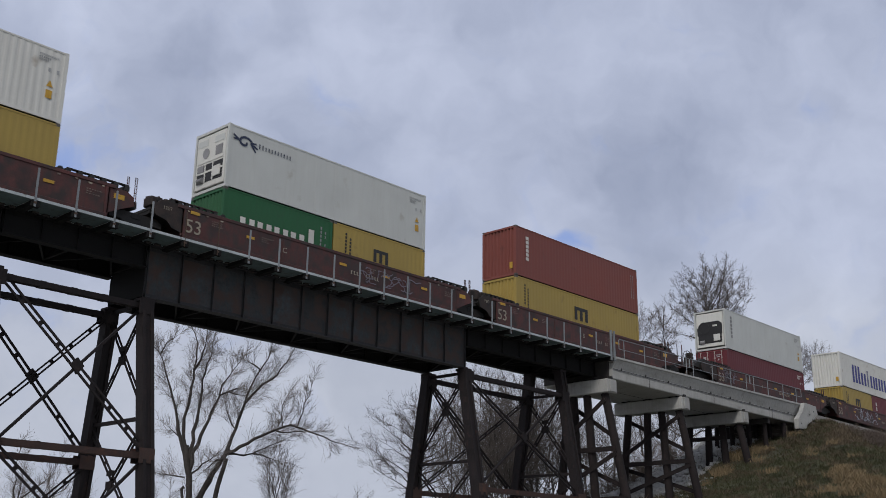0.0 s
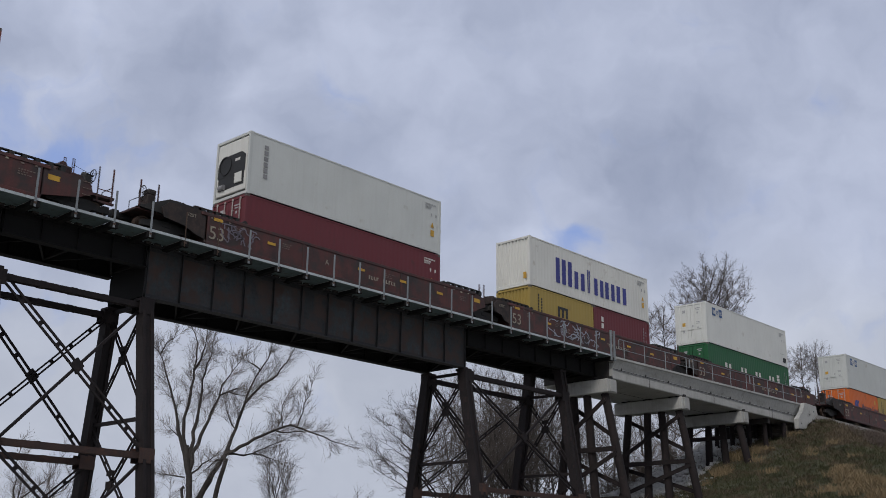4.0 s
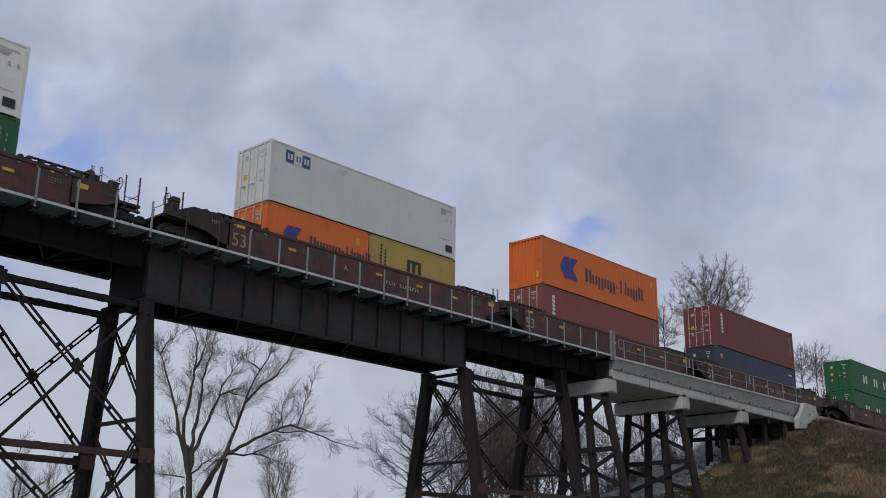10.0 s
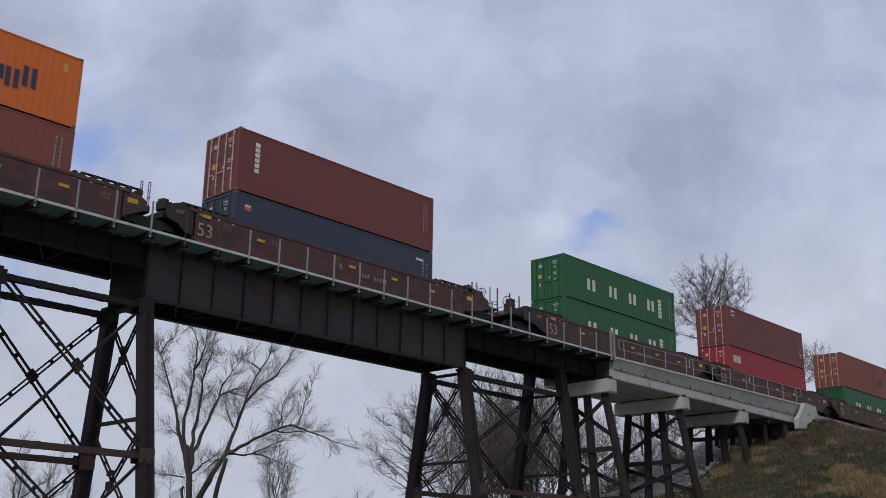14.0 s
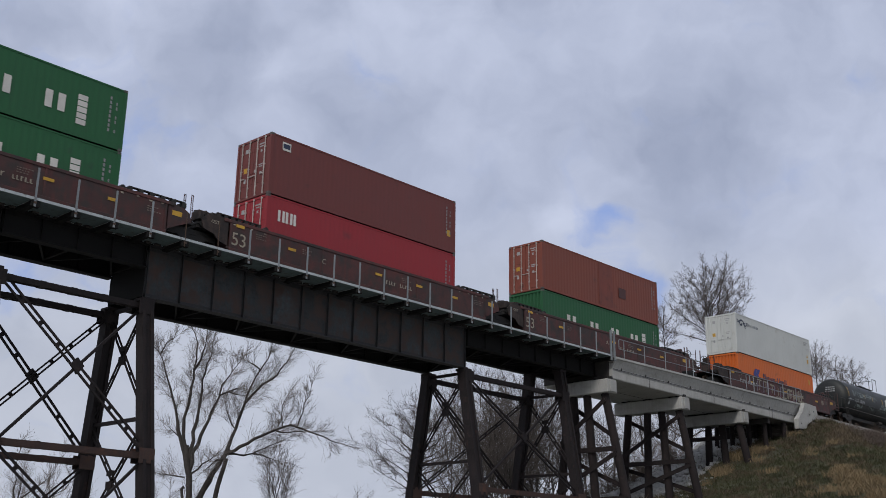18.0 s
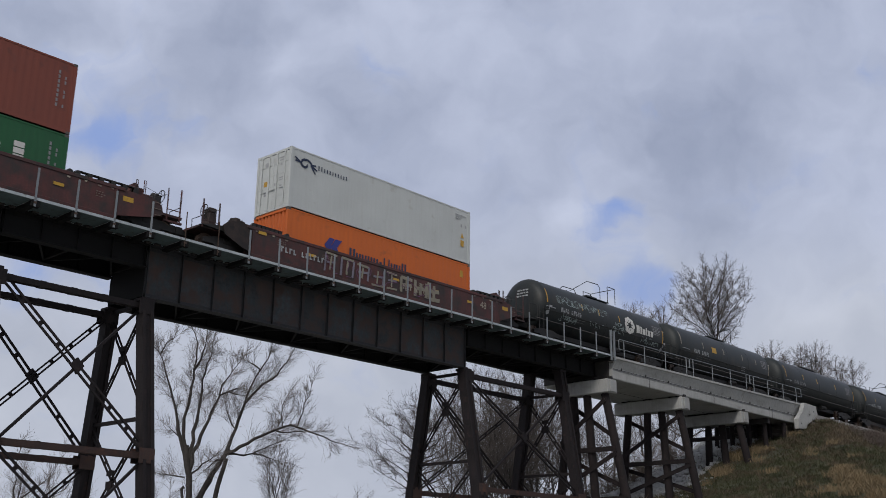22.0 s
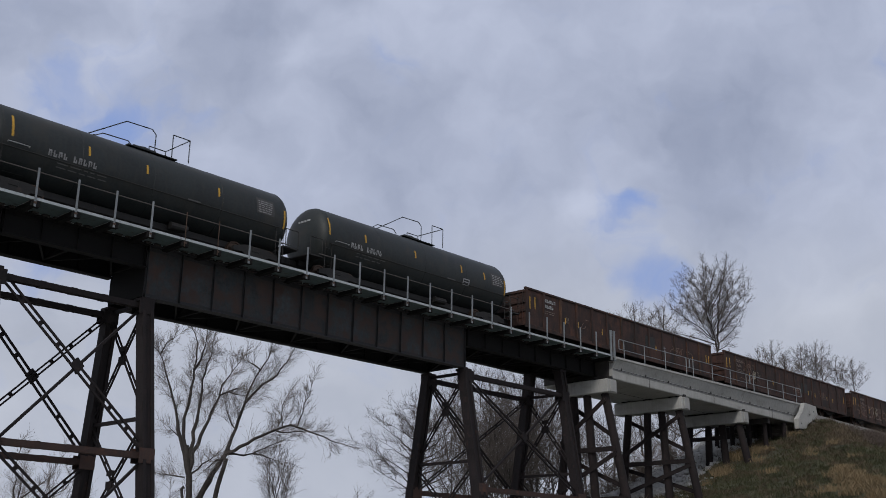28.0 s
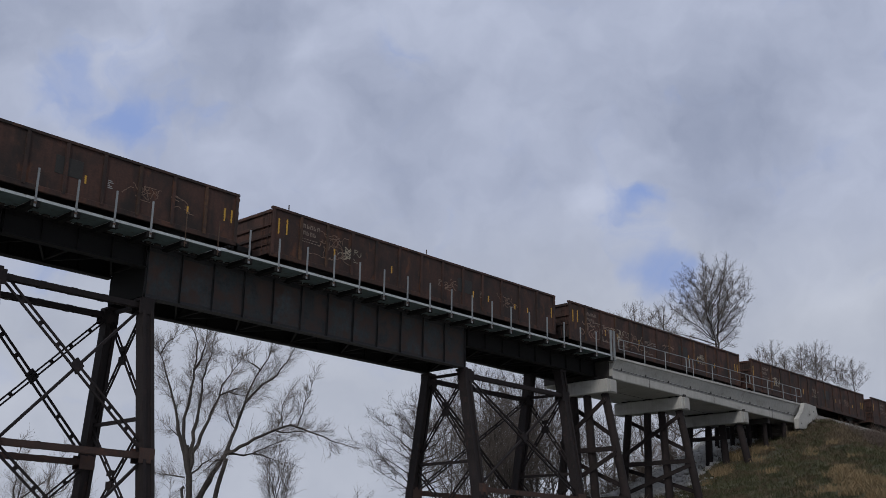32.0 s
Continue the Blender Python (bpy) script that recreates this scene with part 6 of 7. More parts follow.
    if seed == 3:
        decal("sign_frame", 2.75, 3.25, 1.72, 2.04, mark_soft, 0.02)
        decal("sign_field", 2.81, 3.19, 1.77, 1.99, mark_black, 0.024)
        decal("sign_line", 2.86, 3.14, 1.86, 1.90, mark_soft, 0.028)
    if emblem == "wheel":
        for i in range(8):
            a = math.pi / 4 * i
            disc("emblem_lobe", 2.45 + 0.36 * math.cos(a), 2.3 + 0.36 * math.sin(a), 0.2, mark_white, 0.008 + 0.0006 * i)
        disc("emblem_disc", 2.45, 2.3, 0.42, mark_white, 0.0135)
        for i in range(8):
            a, s = math.pi / 4 * i + 0.2, Shape()
            for q, b in ((0.05, a), (0.31, a - 0.10), (0.36, a + 0.06), (0.13, a + 0.32)):
                z = 2.3 + q * math.sin(b)
                s.v.append((2.45 + q * math.cos(b), -math.sqrt((R + 0.017) ** 2 - (z - cz) ** 2), z))
            s.f.append((0, 1, 2, 3))
            part("emblem_petal", s, mark_black, c)
        xx = 3.2
        for w, hh in ((0.36, 0.5), (0.2, 0.46), (0.3, 0.36), (0.12, 0.5), (0.3, 0.36), (0.26, 0.36)):
            decal("painted_letter", xx, xx + w, 1.98, 1.98 + hh, mark_white)
            xx += w + 0.07
        for x0, z0, w, h, n in ((-4.9, 2.32, 4.8, 0.45, 56), (0.7, 1.6, 1.3, 0.6, 22), (3.9, 1.5, 1.6, 0.35, 18), (-4.4, 1.4, 1.5, 0.4, 18), (-1.4, 1.5, 1.0, 0.3, 8)):
            scribble_round(c, r2, x0, z0, w, h, n, R, cz, scrawl_mint)
        for x0, z0 in ((-5.75, 1.62), (6.25, 1.42)):
            disc("painted_note", x0, z0, 0.12, mark_soft, 0.012, 1.2)
            decal("painted_note", x0 + 0.06, x0 + 0.12, z0, z0 + 0.42, mark_soft, 0.014)
            decal("painted_note", x0 + 0.12, x0 + 0.34, z0 + 0.3, z0 + 0.42, mark_soft, 0.014)
    elif emblem == "yellow":
        decal("notice_panel", -2.1, -1.5, 2.2, 2.58, mark_yellow)
        for k, w in enumerate((0.55, 0.48, 0.58)):
            decal("stencil_line", 2.1, 2.1 + w, 1.84 - 0.12 * k, 1.88 - 0.12 * k, mark_grey)
    return rides(c, x)


TANK_X = [278.55, 293.2, 308.1, 323.6]
TANK_ENDS = [(-6.42, 6.75), (-6.75, 6.7), (-6.7, 7.02), (-6.8, 6.6)]
TANK_STRIPS = [(-5.9, -2.55, -0.85, 1.3, 6.2), (-6.2, -3.3, -0.5, 2.2, 4.2, 6.15), (-5.9, -2.9, -0.4, 3.0, 6.47), (-6.4, -4.15, -0.8, 2.6, 4.4, 6.05)]
TANK_TEXT = [-4.55, -4.45, -4.45, -5.0]
for i, x in enumerate(TANK_X):
    tank_car(x, ("black tank car with white wheel emblem and faded stencils", "black tank car with small yellow notice", "black tank car with grey stencils and yellow strips",
                 "black tank car with white stencils and yellow strips")[i], ("wheel", "yellow", "", "")[i], i, TANK_ENDS[i], TANK_STRIPS[i], TANK_TEXT[i])


scrawl_rust = paint("rusty_faded_scrawl", (0.20, 0.13, 0.10), 0.75, 0, 0.3, 2, 20, 0)


def gondola(x, label, seed):
    c = thing("gondola_car", label, "gondola car", "gondola cars of the train")
    r = random.Random(seed)
    Lh, W, top, low = 10.1, 1.5, 2.62, 0.55
    for s in (-1, 1):
        ya, yb = sorted((s * (W - 0.06), s * (W - 0.09)))
        side = part("side_wall", Shape().box(-Lh, ya, low, Lh, yb, top), gon_brown, c)
        part("top_chord", Shape().cbox(-Lh - 0.03, min(s * W, s * (W - 0.16)), top - 0.06, Lh + 0.03, max(s * W, s * (W - 0.16)), top + 0.06, 0.015), gon_brown, side)
        part("side_sill", Shape().cbox(-Lh, min(s * (W - 0.02), s * (W - 0.14)), low - 0.14, Lh, max(s * (W - 0.02), s * (W - 0.14)), low + 0.08, 0.015), gon_brown, side)
        n = 14
        for i in range(n):
            xx = -Lh + 0.08 + (2 * Lh - 0.16) * i / (n - 1)
            part("side_stake", Shape().box(xx - 0.07, min(s * (W - 0.065), s * W), low, xx + 0.07, max(s * (W - 0.065), s * W), top - 0.06), gon_ochre if r.random() < 0.25 else gon_brown, side)
        xa, xb = sorted((s * Lh, s * (Lh - 0.05)))
        e = part("end_wall", Shape().box(xa, -W + 0.1, low, xb, W - 0.1, top - 0.1), gon_brown, c)
        for z in (1.35, 1.85, 2.45):
            part("end_rib", Shape().cbox(min(s * Lh, s * (Lh + 0.08)), -W + 0.08, z - 0.07, max(s * Lh, s * (Lh + 0.08)), W - 0.08, z + 0.07, 0.01), gon_brown, e)
        part("ladder", Shape().path([(s * (Lh + 0.09), -1.3, 0.6), (s * (Lh + 0.09), -1.3, 2.5)], 0.015).path([(s * (Lh + 0.09), -0.95, 0.6), (s * (Lh + 0.09), -0.95, 2.5)], 0.015)
             .path([(s * (Lh + 0.09), -1.3, 1.0), (s * (Lh + 0.09), -0.95, 1.0)], 0.012).path([(s * (Lh + 0.09), -1.3, 1.6), (s * (Lh + 0.09), -0.95, 1.6)], 0.012)
             .path([(s * (Lh + 0.09), -1.3, 2.2), (s * (Lh + 0.09), -0.95, 2.2)], 0.012), gon_brown, c)
        bogie(c, s * 7.6)
        coupler(c, s * (Lh + 0.1), s)
    part("floor", Shape().box(-Lh, -W + 0.1, 0.9, Lh, W - 0.1, 0.97), gon_brown, c)
    part("centre_sill", Shape().cbox(-Lh, -0.2, 0.6, Lh, 0.2, 0.9, 0.02), car_black, c)
    face = -W + 0.056
    for xx, z, hh in ((-9.75, 1.5, 0.7), (-9.3, 1.55, 0.7), (-6.5, 1.2, 0.35), (-5.25, 1.2, 0.35), (-2.85, 1.2, 0.35), (-1.65, 1.2, 0.35), (0.75, 1.2, 0.35), (3.1, 1.2, 0.32),
                      (4.3, 1.2, 0.32), (6.5, 1.2, 0.3), (7.6, 1.2, 0.3), (9.4, 1.35, 0.55), (9.75, 1.35, 0.55)):
        if r.random() < 0.85:
            part("reflector_strip", Shape().box(xx, face - 0.004, z, xx + 0.075, face, z + hh), mark_yellow, c)
    for row, k in ((2.12, 5), (1.80, 4)):
        s = Shape()
        for j in range(k):
            xx = -Lh + 1.75 + 0.2 * j
            s.box(xx, face - 0.003, row, xx + 0.05, face, row + 0.19).box(xx + 0.05, face - 0.003, row + (0.0 if j % 2 else 0.14), xx + 0.14, face, row + (0.05 if j % 2 else 0.19)).box(xx + 0.10, face - 0.003, row + (0.05 if j % 2 else 0.0), xx + 0.14, face, row + (0.12 if j % 2 else 0.14))
        tagged(part("stencil_line", s, mark_soft if seed == 40 else mark_dim, c), kind="stuff")
    for row in range(2):
        s, xx = Shape(), -Lh + 1.7
        while xx < -Lh + 2.6:
            w = r.uniform(0.05, 0.16)
            s.box(xx, face - 0.003, 1.6 - 0.12 * row, xx + w, face, 1.64 - 0.12 * row)
            xx += w + 0.06
        tagged(part("stencil_line", s, mark_dim, c), kind="stuff")
    for xx, n in ((r.uniform(-6, -3), 4), (r.uniform(4.2, 5.2), 14), (r.uniform(6.5, 7.5), 10)) if seed == 40 else ((r.uniform(-7, -5), 26), (r.uniform(-1, 1), 14), (r.uniform(4, 6), 22)):
        scribble(c, r, xx, r.uniform(0.5, 1.3), 1.2, 0.6, face - 0.004, n, mark_cream if r.random() < 0.25 else scrawl_rust, 0.022, 0.08)
    for k in range(3):
        xx = r.uniform(-8, 8)
        s = Shape()
        for q in range(5):
            w = r.uniform(0.06, 0.3)
            s.box(xx, face - 0.003, 1.3 + 0.07 * q, xx + w, face, 1.335 + 0.07 * q)
        part("stencil_line", s, mark_grey if k == 0 else mark_dim, c)
    if seed == 42:
        for k in range(6):
            scribble(c, r, -8.6 + 1.25 * k, 0.8, 0.85, 0.95, face - 0.006, 9, mark_dim if k % 2 else scrawl_rust, 0.05, 0.13)
    if seed == 41:
        scribble(c, r, -7.3, 1.4, 1.0, 1.2, face - 0.006, 26, scrawl_rust, 0.022, 0.13)
        for xx in (-9.2, -0.4):
            part("chain_rod", Shape().tube((xx, -W + 0.08, top), (xx, -W + 0.08, top + 0.32), 0.03, 6), gon_brown, c)
    part("patch_plate", Shape().cbox(1.9, face - 0.012, 1.3, 3.0, face, 2.0, 0.004), car_black, c, "dark patch plate")
    return rides(c, x)


GONDOLA_X = [341.65, 363.65, 385.2, 407.1, 429.0, 450.9]
for i, x in enumerate(GONDOLA_X):
    gondola(x, "rusty brown gondola car with worn stencils and yellow strips", 40 + i)


# ---------- bare trees ----------
ACROSS, DEEP = Vector((0.681, -0.732, 0)), Vector((0.732, 0.681, 0))


class Twigs:
    """Fine branchlets of one crown: thin three-sided tapers in one mesh."""
    def __init__(self, r):
        self.s, self.r = Shape(), r

    def stick(self, p, q, a, b):
        d = q - p
        u = d.orthogonal().normalized()
        w = d.cross(u).normalized()
        n = len(self.s.v)
        for c, rad in ((p, a), (q, b)):
            for k in range(3):
                t = 2.0944 * k
                self.s.v.append(tuple(c + (u * math.cos(t) + w * math.sin(t)) * rad))
        self.s.f += [(n, n + 1, n + 4, n + 3), (n + 1, n + 2, n + 5, n + 4), (n + 2, n, n + 3, n + 5)]

    def grow(self, p, d, length, rad, level):
        r = self.r
        segs = 5 if level == 0 else 3 if level == 1 else 2
        for i in range(segs):
            d = (d + Vector((r.gauss(0, 0.075), r.gauss(0, 0.075), r.gauss(0.02, 0.075)))).normalized()
            q = p + d * (length / segs)
            self.stick(p, q, rad * (1 - 0.6 * i / segs), rad * (1 - 0.6 * (i + 1) / segs))
            p = q
            if level < 3 and (level < 2 or r.random() < 0.75):
                for k in range(2 if level == 0 else 1):
                    ax = d.orthogonal().normalized()
                    ax.rotate(Matrix.Rotation(r.random() * 6.283, 3, d))
                    nd = (d * 0.8 + ax * r.uniform(0.4, 0.8) + Vector((0, 0, 0.08))).normalized()
                    self.grow(p, nd, length * r.uniform(0.40, 0.66), max(rad * (0.60 - 0.1 * i / segs), 0.006), level + 1)


def bare_tree(x, y, base, limbs, seed, label, twig=1.6, step=0.55, bk=None, thick=0.024, group="bare trees by the bridge"):
    """A leafless tree. limbs: (radius, tip radius, bare share, points), the points as (across, up, deep) from the foot; the first is the trunk."""
    r = random.Random(seed)
    t = thing("bare_tree", label, "tree", group, at=pose(x, y, base))
    tw = Twigs(r)
    for k, (ra, rb, bare, pts) in enumerate(limbs):
        pts = [ACROSS * a + Vector((0, 0, u)) + DEEP * e for a, u, e in pts]
        line, total = [pts[0]], sum((b - a).length for a, b in zip(pts, pts[1:]))
        for a, b in zip(pts, pts[1:]):
            n = max(1, round((b - a).length / 0.6))
            for i in range(1, n + 1):
                j = 0.05 if i < n else 0.02
                line.append(a + (b - a) * (i / n) + Vector((r.gauss(0, j), r.gauss(0, j), r.gauss(0, j * 0.6))))
        sh, run = Shape(), 0.0
        sides = 8 if k == 0 else 6
        rings = []
        for i, p in enumerate(line):
            d = (line[min(i + 1, len(line) - 1)] - line[max(i - 1, 0)]).normalized()
            u = d.cross(Vector((0.31, 0.95, 0.02))).normalized()
            w = d.cross(u)
            f = i / (len(line) - 1)
            rad = 0.72 * (ra + (rb - ra) * f) * (1 + 0.12 * r.gauss(0, 1) * (0.6 if k else 1))
            for q in range(sides):
                a = 6.2832 * q / sides
                sh.v.append(tuple(p + (u * math.cos(a) + w * math.sin(a)) * max(rad, 0.012)))
        for i in range(len(line) - 1):
            for q in range(sides):
                sh.f.append((i * sides + q, i * sides + (q + 1) % sides, (i + 1) * sides + (q + 1) % sides, (i + 1) * sides + q))
        part("trunk" if k == 0 else "limb", sh, bk or bark, t, smooth=True)
        for a, b in zip(line, line[1:]):
            run += (b - a).length
            if run < bare * total:
                continue
            for q in range(max(1, round((b - a).length / step))):
                d = (b - a).normalized()
                ax = d.orthogonal().normalized()
                ax.rotate(Matrix.Rotation(r.random() * 6.283, 3, d))
                nd = (d * 0.7 + ax * 0.7 + Vector((0, 0, 0.16))).normalized()
                tw.grow(a.lerp(b, r.random()), nd, twig * r.uniform(0.5, 1.15) * (1.1 - 0.35 * run / total), thick, 1 if r.random() < 0.35 else 0)
        if rb < 0.06:
            tw.grow(line[-1], (line[-1] - line[-2]).normalized(), twig, min(rb, 0.03), 0)
    me = bpy.data.meshes.new("crown")
    me.from_pydata(tw.s.v, [], tw.s.f)
    me.materials.append(twig_mat if bk is None else twig_dark)
    tagged(part("crown", me, None, t), kind="stuff")
    return t


twig_dark = paint("dark_twig_bark", (0.078, 0.066, 0.062), 0.9, 0, 0.3, 3, 25, 0)


def crown_limbs(r, height, radius, fork, n, trunk_r, start=0.0, upright=0.5):
    """Limbs of a plain crown: a trunk to the top and side limbs that rise from it."""
    top = (r.uniform(-0.3, 0.3), height * 0.86, 0.0)
    out = [(trunk_r, 0.03, 0.55, [(0, 0, 0), (r.uniform(-0.15, 0.15), fork, 0), (top[0] * 0.6, height * 0.6, 0), top])]
    for i in range(n):
        z = fork + (height * 0.62 - fork) * (i + r.random() * 0.7) / n
        a = 6.283 * (i * 0.382 + r.random() * 0.15)
        q = radius * r.uniform(0.7, 1.05) * (1.0 - 0.35 * (z - fork) / height)
        rise = (height - z) * r.uniform(0.45, 0.8) * upright * 1.6
        c, e = math.cos(a) * q, math.sin(a) * q
        out.append((trunk_r * 0.42, 0.02, 0.3, [(0, z, 0), (c * 0.45, z + rise * 0.4, e * 0.45), (c * 0.85, z + rise * 0.8, e * 0.85), (c, min(height * 0.97, z + rise * 1.1), e)]))
    return out


def round_limbs(r, mid, rad, rise, fork, n, trunk_r, steep=1.0):
    """Limbs of a rounded fan-like crown: tips spread over an egg of the given half width and half height about the height mid."""
    lean = r.uniform(-0.3, 0.3)
    out = [(trunk_r, 0.05, 0.7, [(0, 0, 0), (lean * 0.3, fork, 0), (lean, mid, 0), (lean * 1.5, mid + rise * 0.82, 0)])]
    for i in range(n):
        a, e = 6.283 * (i * 0.382 + r.random() * 0.1), radians(-28 + 95 * (i + r.random()) / n)
        k = r.uniform(0.78, 0.95)
        across, up, deep = rad * k * math.cos(e) * math.cos(a), mid + rise * k * math.sin(e), rad * k * math.cos(e) * math.sin(a)
        flat = math.hypot(across, deep)
        z = max(fork, up - (flat * r.uniform(1.0, 1.5) + 0.8) * steep)
        b = (up - z)
        out.append((trunk_r * r.uniform(0.2, 0.32), 0.014, 0.22, [(lean * z / mid, z, 0), (across * 0.45, z + b * 0.4, deep * 0.45), (across * 0.8, z + b * 0.78, deep * 0.8), (across, up, deep)]))
    return out


rt = random.Random(9)
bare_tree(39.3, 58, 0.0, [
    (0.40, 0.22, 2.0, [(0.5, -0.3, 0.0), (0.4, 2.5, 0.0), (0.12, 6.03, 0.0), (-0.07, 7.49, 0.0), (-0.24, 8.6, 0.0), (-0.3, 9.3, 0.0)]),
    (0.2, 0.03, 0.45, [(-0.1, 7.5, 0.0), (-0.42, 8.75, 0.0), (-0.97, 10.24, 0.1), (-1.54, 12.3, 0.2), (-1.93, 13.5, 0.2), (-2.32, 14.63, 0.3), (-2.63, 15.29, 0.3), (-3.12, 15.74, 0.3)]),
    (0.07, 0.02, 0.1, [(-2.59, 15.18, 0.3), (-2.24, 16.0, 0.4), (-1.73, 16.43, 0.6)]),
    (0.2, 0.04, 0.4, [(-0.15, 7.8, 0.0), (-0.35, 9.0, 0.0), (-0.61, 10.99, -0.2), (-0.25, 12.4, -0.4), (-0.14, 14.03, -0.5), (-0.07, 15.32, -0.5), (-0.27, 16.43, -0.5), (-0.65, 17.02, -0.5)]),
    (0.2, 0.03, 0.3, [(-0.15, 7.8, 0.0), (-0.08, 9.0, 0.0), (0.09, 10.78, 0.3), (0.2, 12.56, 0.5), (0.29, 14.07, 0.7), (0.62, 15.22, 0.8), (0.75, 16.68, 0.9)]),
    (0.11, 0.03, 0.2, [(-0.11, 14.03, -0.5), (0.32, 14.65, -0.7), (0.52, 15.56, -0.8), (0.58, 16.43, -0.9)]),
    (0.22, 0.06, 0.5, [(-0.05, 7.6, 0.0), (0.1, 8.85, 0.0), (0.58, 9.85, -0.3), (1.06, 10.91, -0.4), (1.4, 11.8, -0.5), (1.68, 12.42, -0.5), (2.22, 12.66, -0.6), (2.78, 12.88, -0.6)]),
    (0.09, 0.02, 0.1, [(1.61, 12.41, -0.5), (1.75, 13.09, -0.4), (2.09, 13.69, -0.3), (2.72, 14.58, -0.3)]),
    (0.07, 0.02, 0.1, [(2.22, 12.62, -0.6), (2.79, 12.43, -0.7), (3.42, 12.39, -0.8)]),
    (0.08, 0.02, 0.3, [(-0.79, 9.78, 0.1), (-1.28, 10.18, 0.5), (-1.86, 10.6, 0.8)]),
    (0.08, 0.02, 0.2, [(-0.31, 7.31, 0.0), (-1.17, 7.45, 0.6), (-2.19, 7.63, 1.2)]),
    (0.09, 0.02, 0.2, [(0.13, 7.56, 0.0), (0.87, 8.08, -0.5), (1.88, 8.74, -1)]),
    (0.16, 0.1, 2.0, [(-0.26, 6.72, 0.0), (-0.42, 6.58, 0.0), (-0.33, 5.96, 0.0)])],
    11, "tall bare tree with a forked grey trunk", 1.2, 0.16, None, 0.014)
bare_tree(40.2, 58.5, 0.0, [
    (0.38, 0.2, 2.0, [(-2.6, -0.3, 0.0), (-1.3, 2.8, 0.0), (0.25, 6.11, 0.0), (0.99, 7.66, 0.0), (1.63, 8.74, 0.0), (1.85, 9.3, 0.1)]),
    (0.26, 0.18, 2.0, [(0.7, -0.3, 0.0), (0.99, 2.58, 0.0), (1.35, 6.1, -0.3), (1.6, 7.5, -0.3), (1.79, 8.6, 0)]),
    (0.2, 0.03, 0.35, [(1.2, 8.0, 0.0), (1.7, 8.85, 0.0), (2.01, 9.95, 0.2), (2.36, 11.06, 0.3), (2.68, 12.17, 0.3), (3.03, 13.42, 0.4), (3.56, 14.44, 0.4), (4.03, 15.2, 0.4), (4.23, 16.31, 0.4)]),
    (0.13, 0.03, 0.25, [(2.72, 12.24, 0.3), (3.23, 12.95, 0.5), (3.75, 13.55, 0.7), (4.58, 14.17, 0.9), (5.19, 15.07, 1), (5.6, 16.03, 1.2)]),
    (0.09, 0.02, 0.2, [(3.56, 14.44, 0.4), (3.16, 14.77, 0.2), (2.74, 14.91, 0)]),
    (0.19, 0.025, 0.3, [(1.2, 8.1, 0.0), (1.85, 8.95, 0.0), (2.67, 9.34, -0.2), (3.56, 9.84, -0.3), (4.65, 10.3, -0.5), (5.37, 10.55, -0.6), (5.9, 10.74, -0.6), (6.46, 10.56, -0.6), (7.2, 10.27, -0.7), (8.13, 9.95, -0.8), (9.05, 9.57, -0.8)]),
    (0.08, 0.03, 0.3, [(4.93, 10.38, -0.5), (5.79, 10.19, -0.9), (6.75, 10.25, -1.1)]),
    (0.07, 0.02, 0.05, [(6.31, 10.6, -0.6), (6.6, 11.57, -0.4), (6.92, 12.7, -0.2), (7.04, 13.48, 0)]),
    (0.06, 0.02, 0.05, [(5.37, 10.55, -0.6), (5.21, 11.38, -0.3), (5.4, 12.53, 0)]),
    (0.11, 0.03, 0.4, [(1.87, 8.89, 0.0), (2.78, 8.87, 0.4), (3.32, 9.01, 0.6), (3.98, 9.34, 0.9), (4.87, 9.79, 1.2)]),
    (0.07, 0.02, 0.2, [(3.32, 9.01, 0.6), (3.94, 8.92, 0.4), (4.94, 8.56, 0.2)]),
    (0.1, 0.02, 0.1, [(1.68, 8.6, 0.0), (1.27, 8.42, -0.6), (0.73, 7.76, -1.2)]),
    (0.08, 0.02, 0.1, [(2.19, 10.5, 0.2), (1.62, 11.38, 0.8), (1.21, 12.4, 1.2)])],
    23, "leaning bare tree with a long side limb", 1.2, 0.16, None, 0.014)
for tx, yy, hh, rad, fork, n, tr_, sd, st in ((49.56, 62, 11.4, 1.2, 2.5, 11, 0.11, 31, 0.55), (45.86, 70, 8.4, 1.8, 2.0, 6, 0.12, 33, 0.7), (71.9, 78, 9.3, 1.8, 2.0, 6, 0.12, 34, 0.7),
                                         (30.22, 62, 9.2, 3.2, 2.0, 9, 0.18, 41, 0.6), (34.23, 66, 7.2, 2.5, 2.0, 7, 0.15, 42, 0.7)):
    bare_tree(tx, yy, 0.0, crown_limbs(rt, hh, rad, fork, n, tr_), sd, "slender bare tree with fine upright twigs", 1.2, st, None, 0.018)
bare_tree(61.5, 59, 0.0, round_limbs(rt, 10.9, 4.4, 3.9, 4.0, 30, 0.34, 0.35), 49, "spreading bare tree behind the bridge", 1.5, 0.6, bark_dark, 0.024)
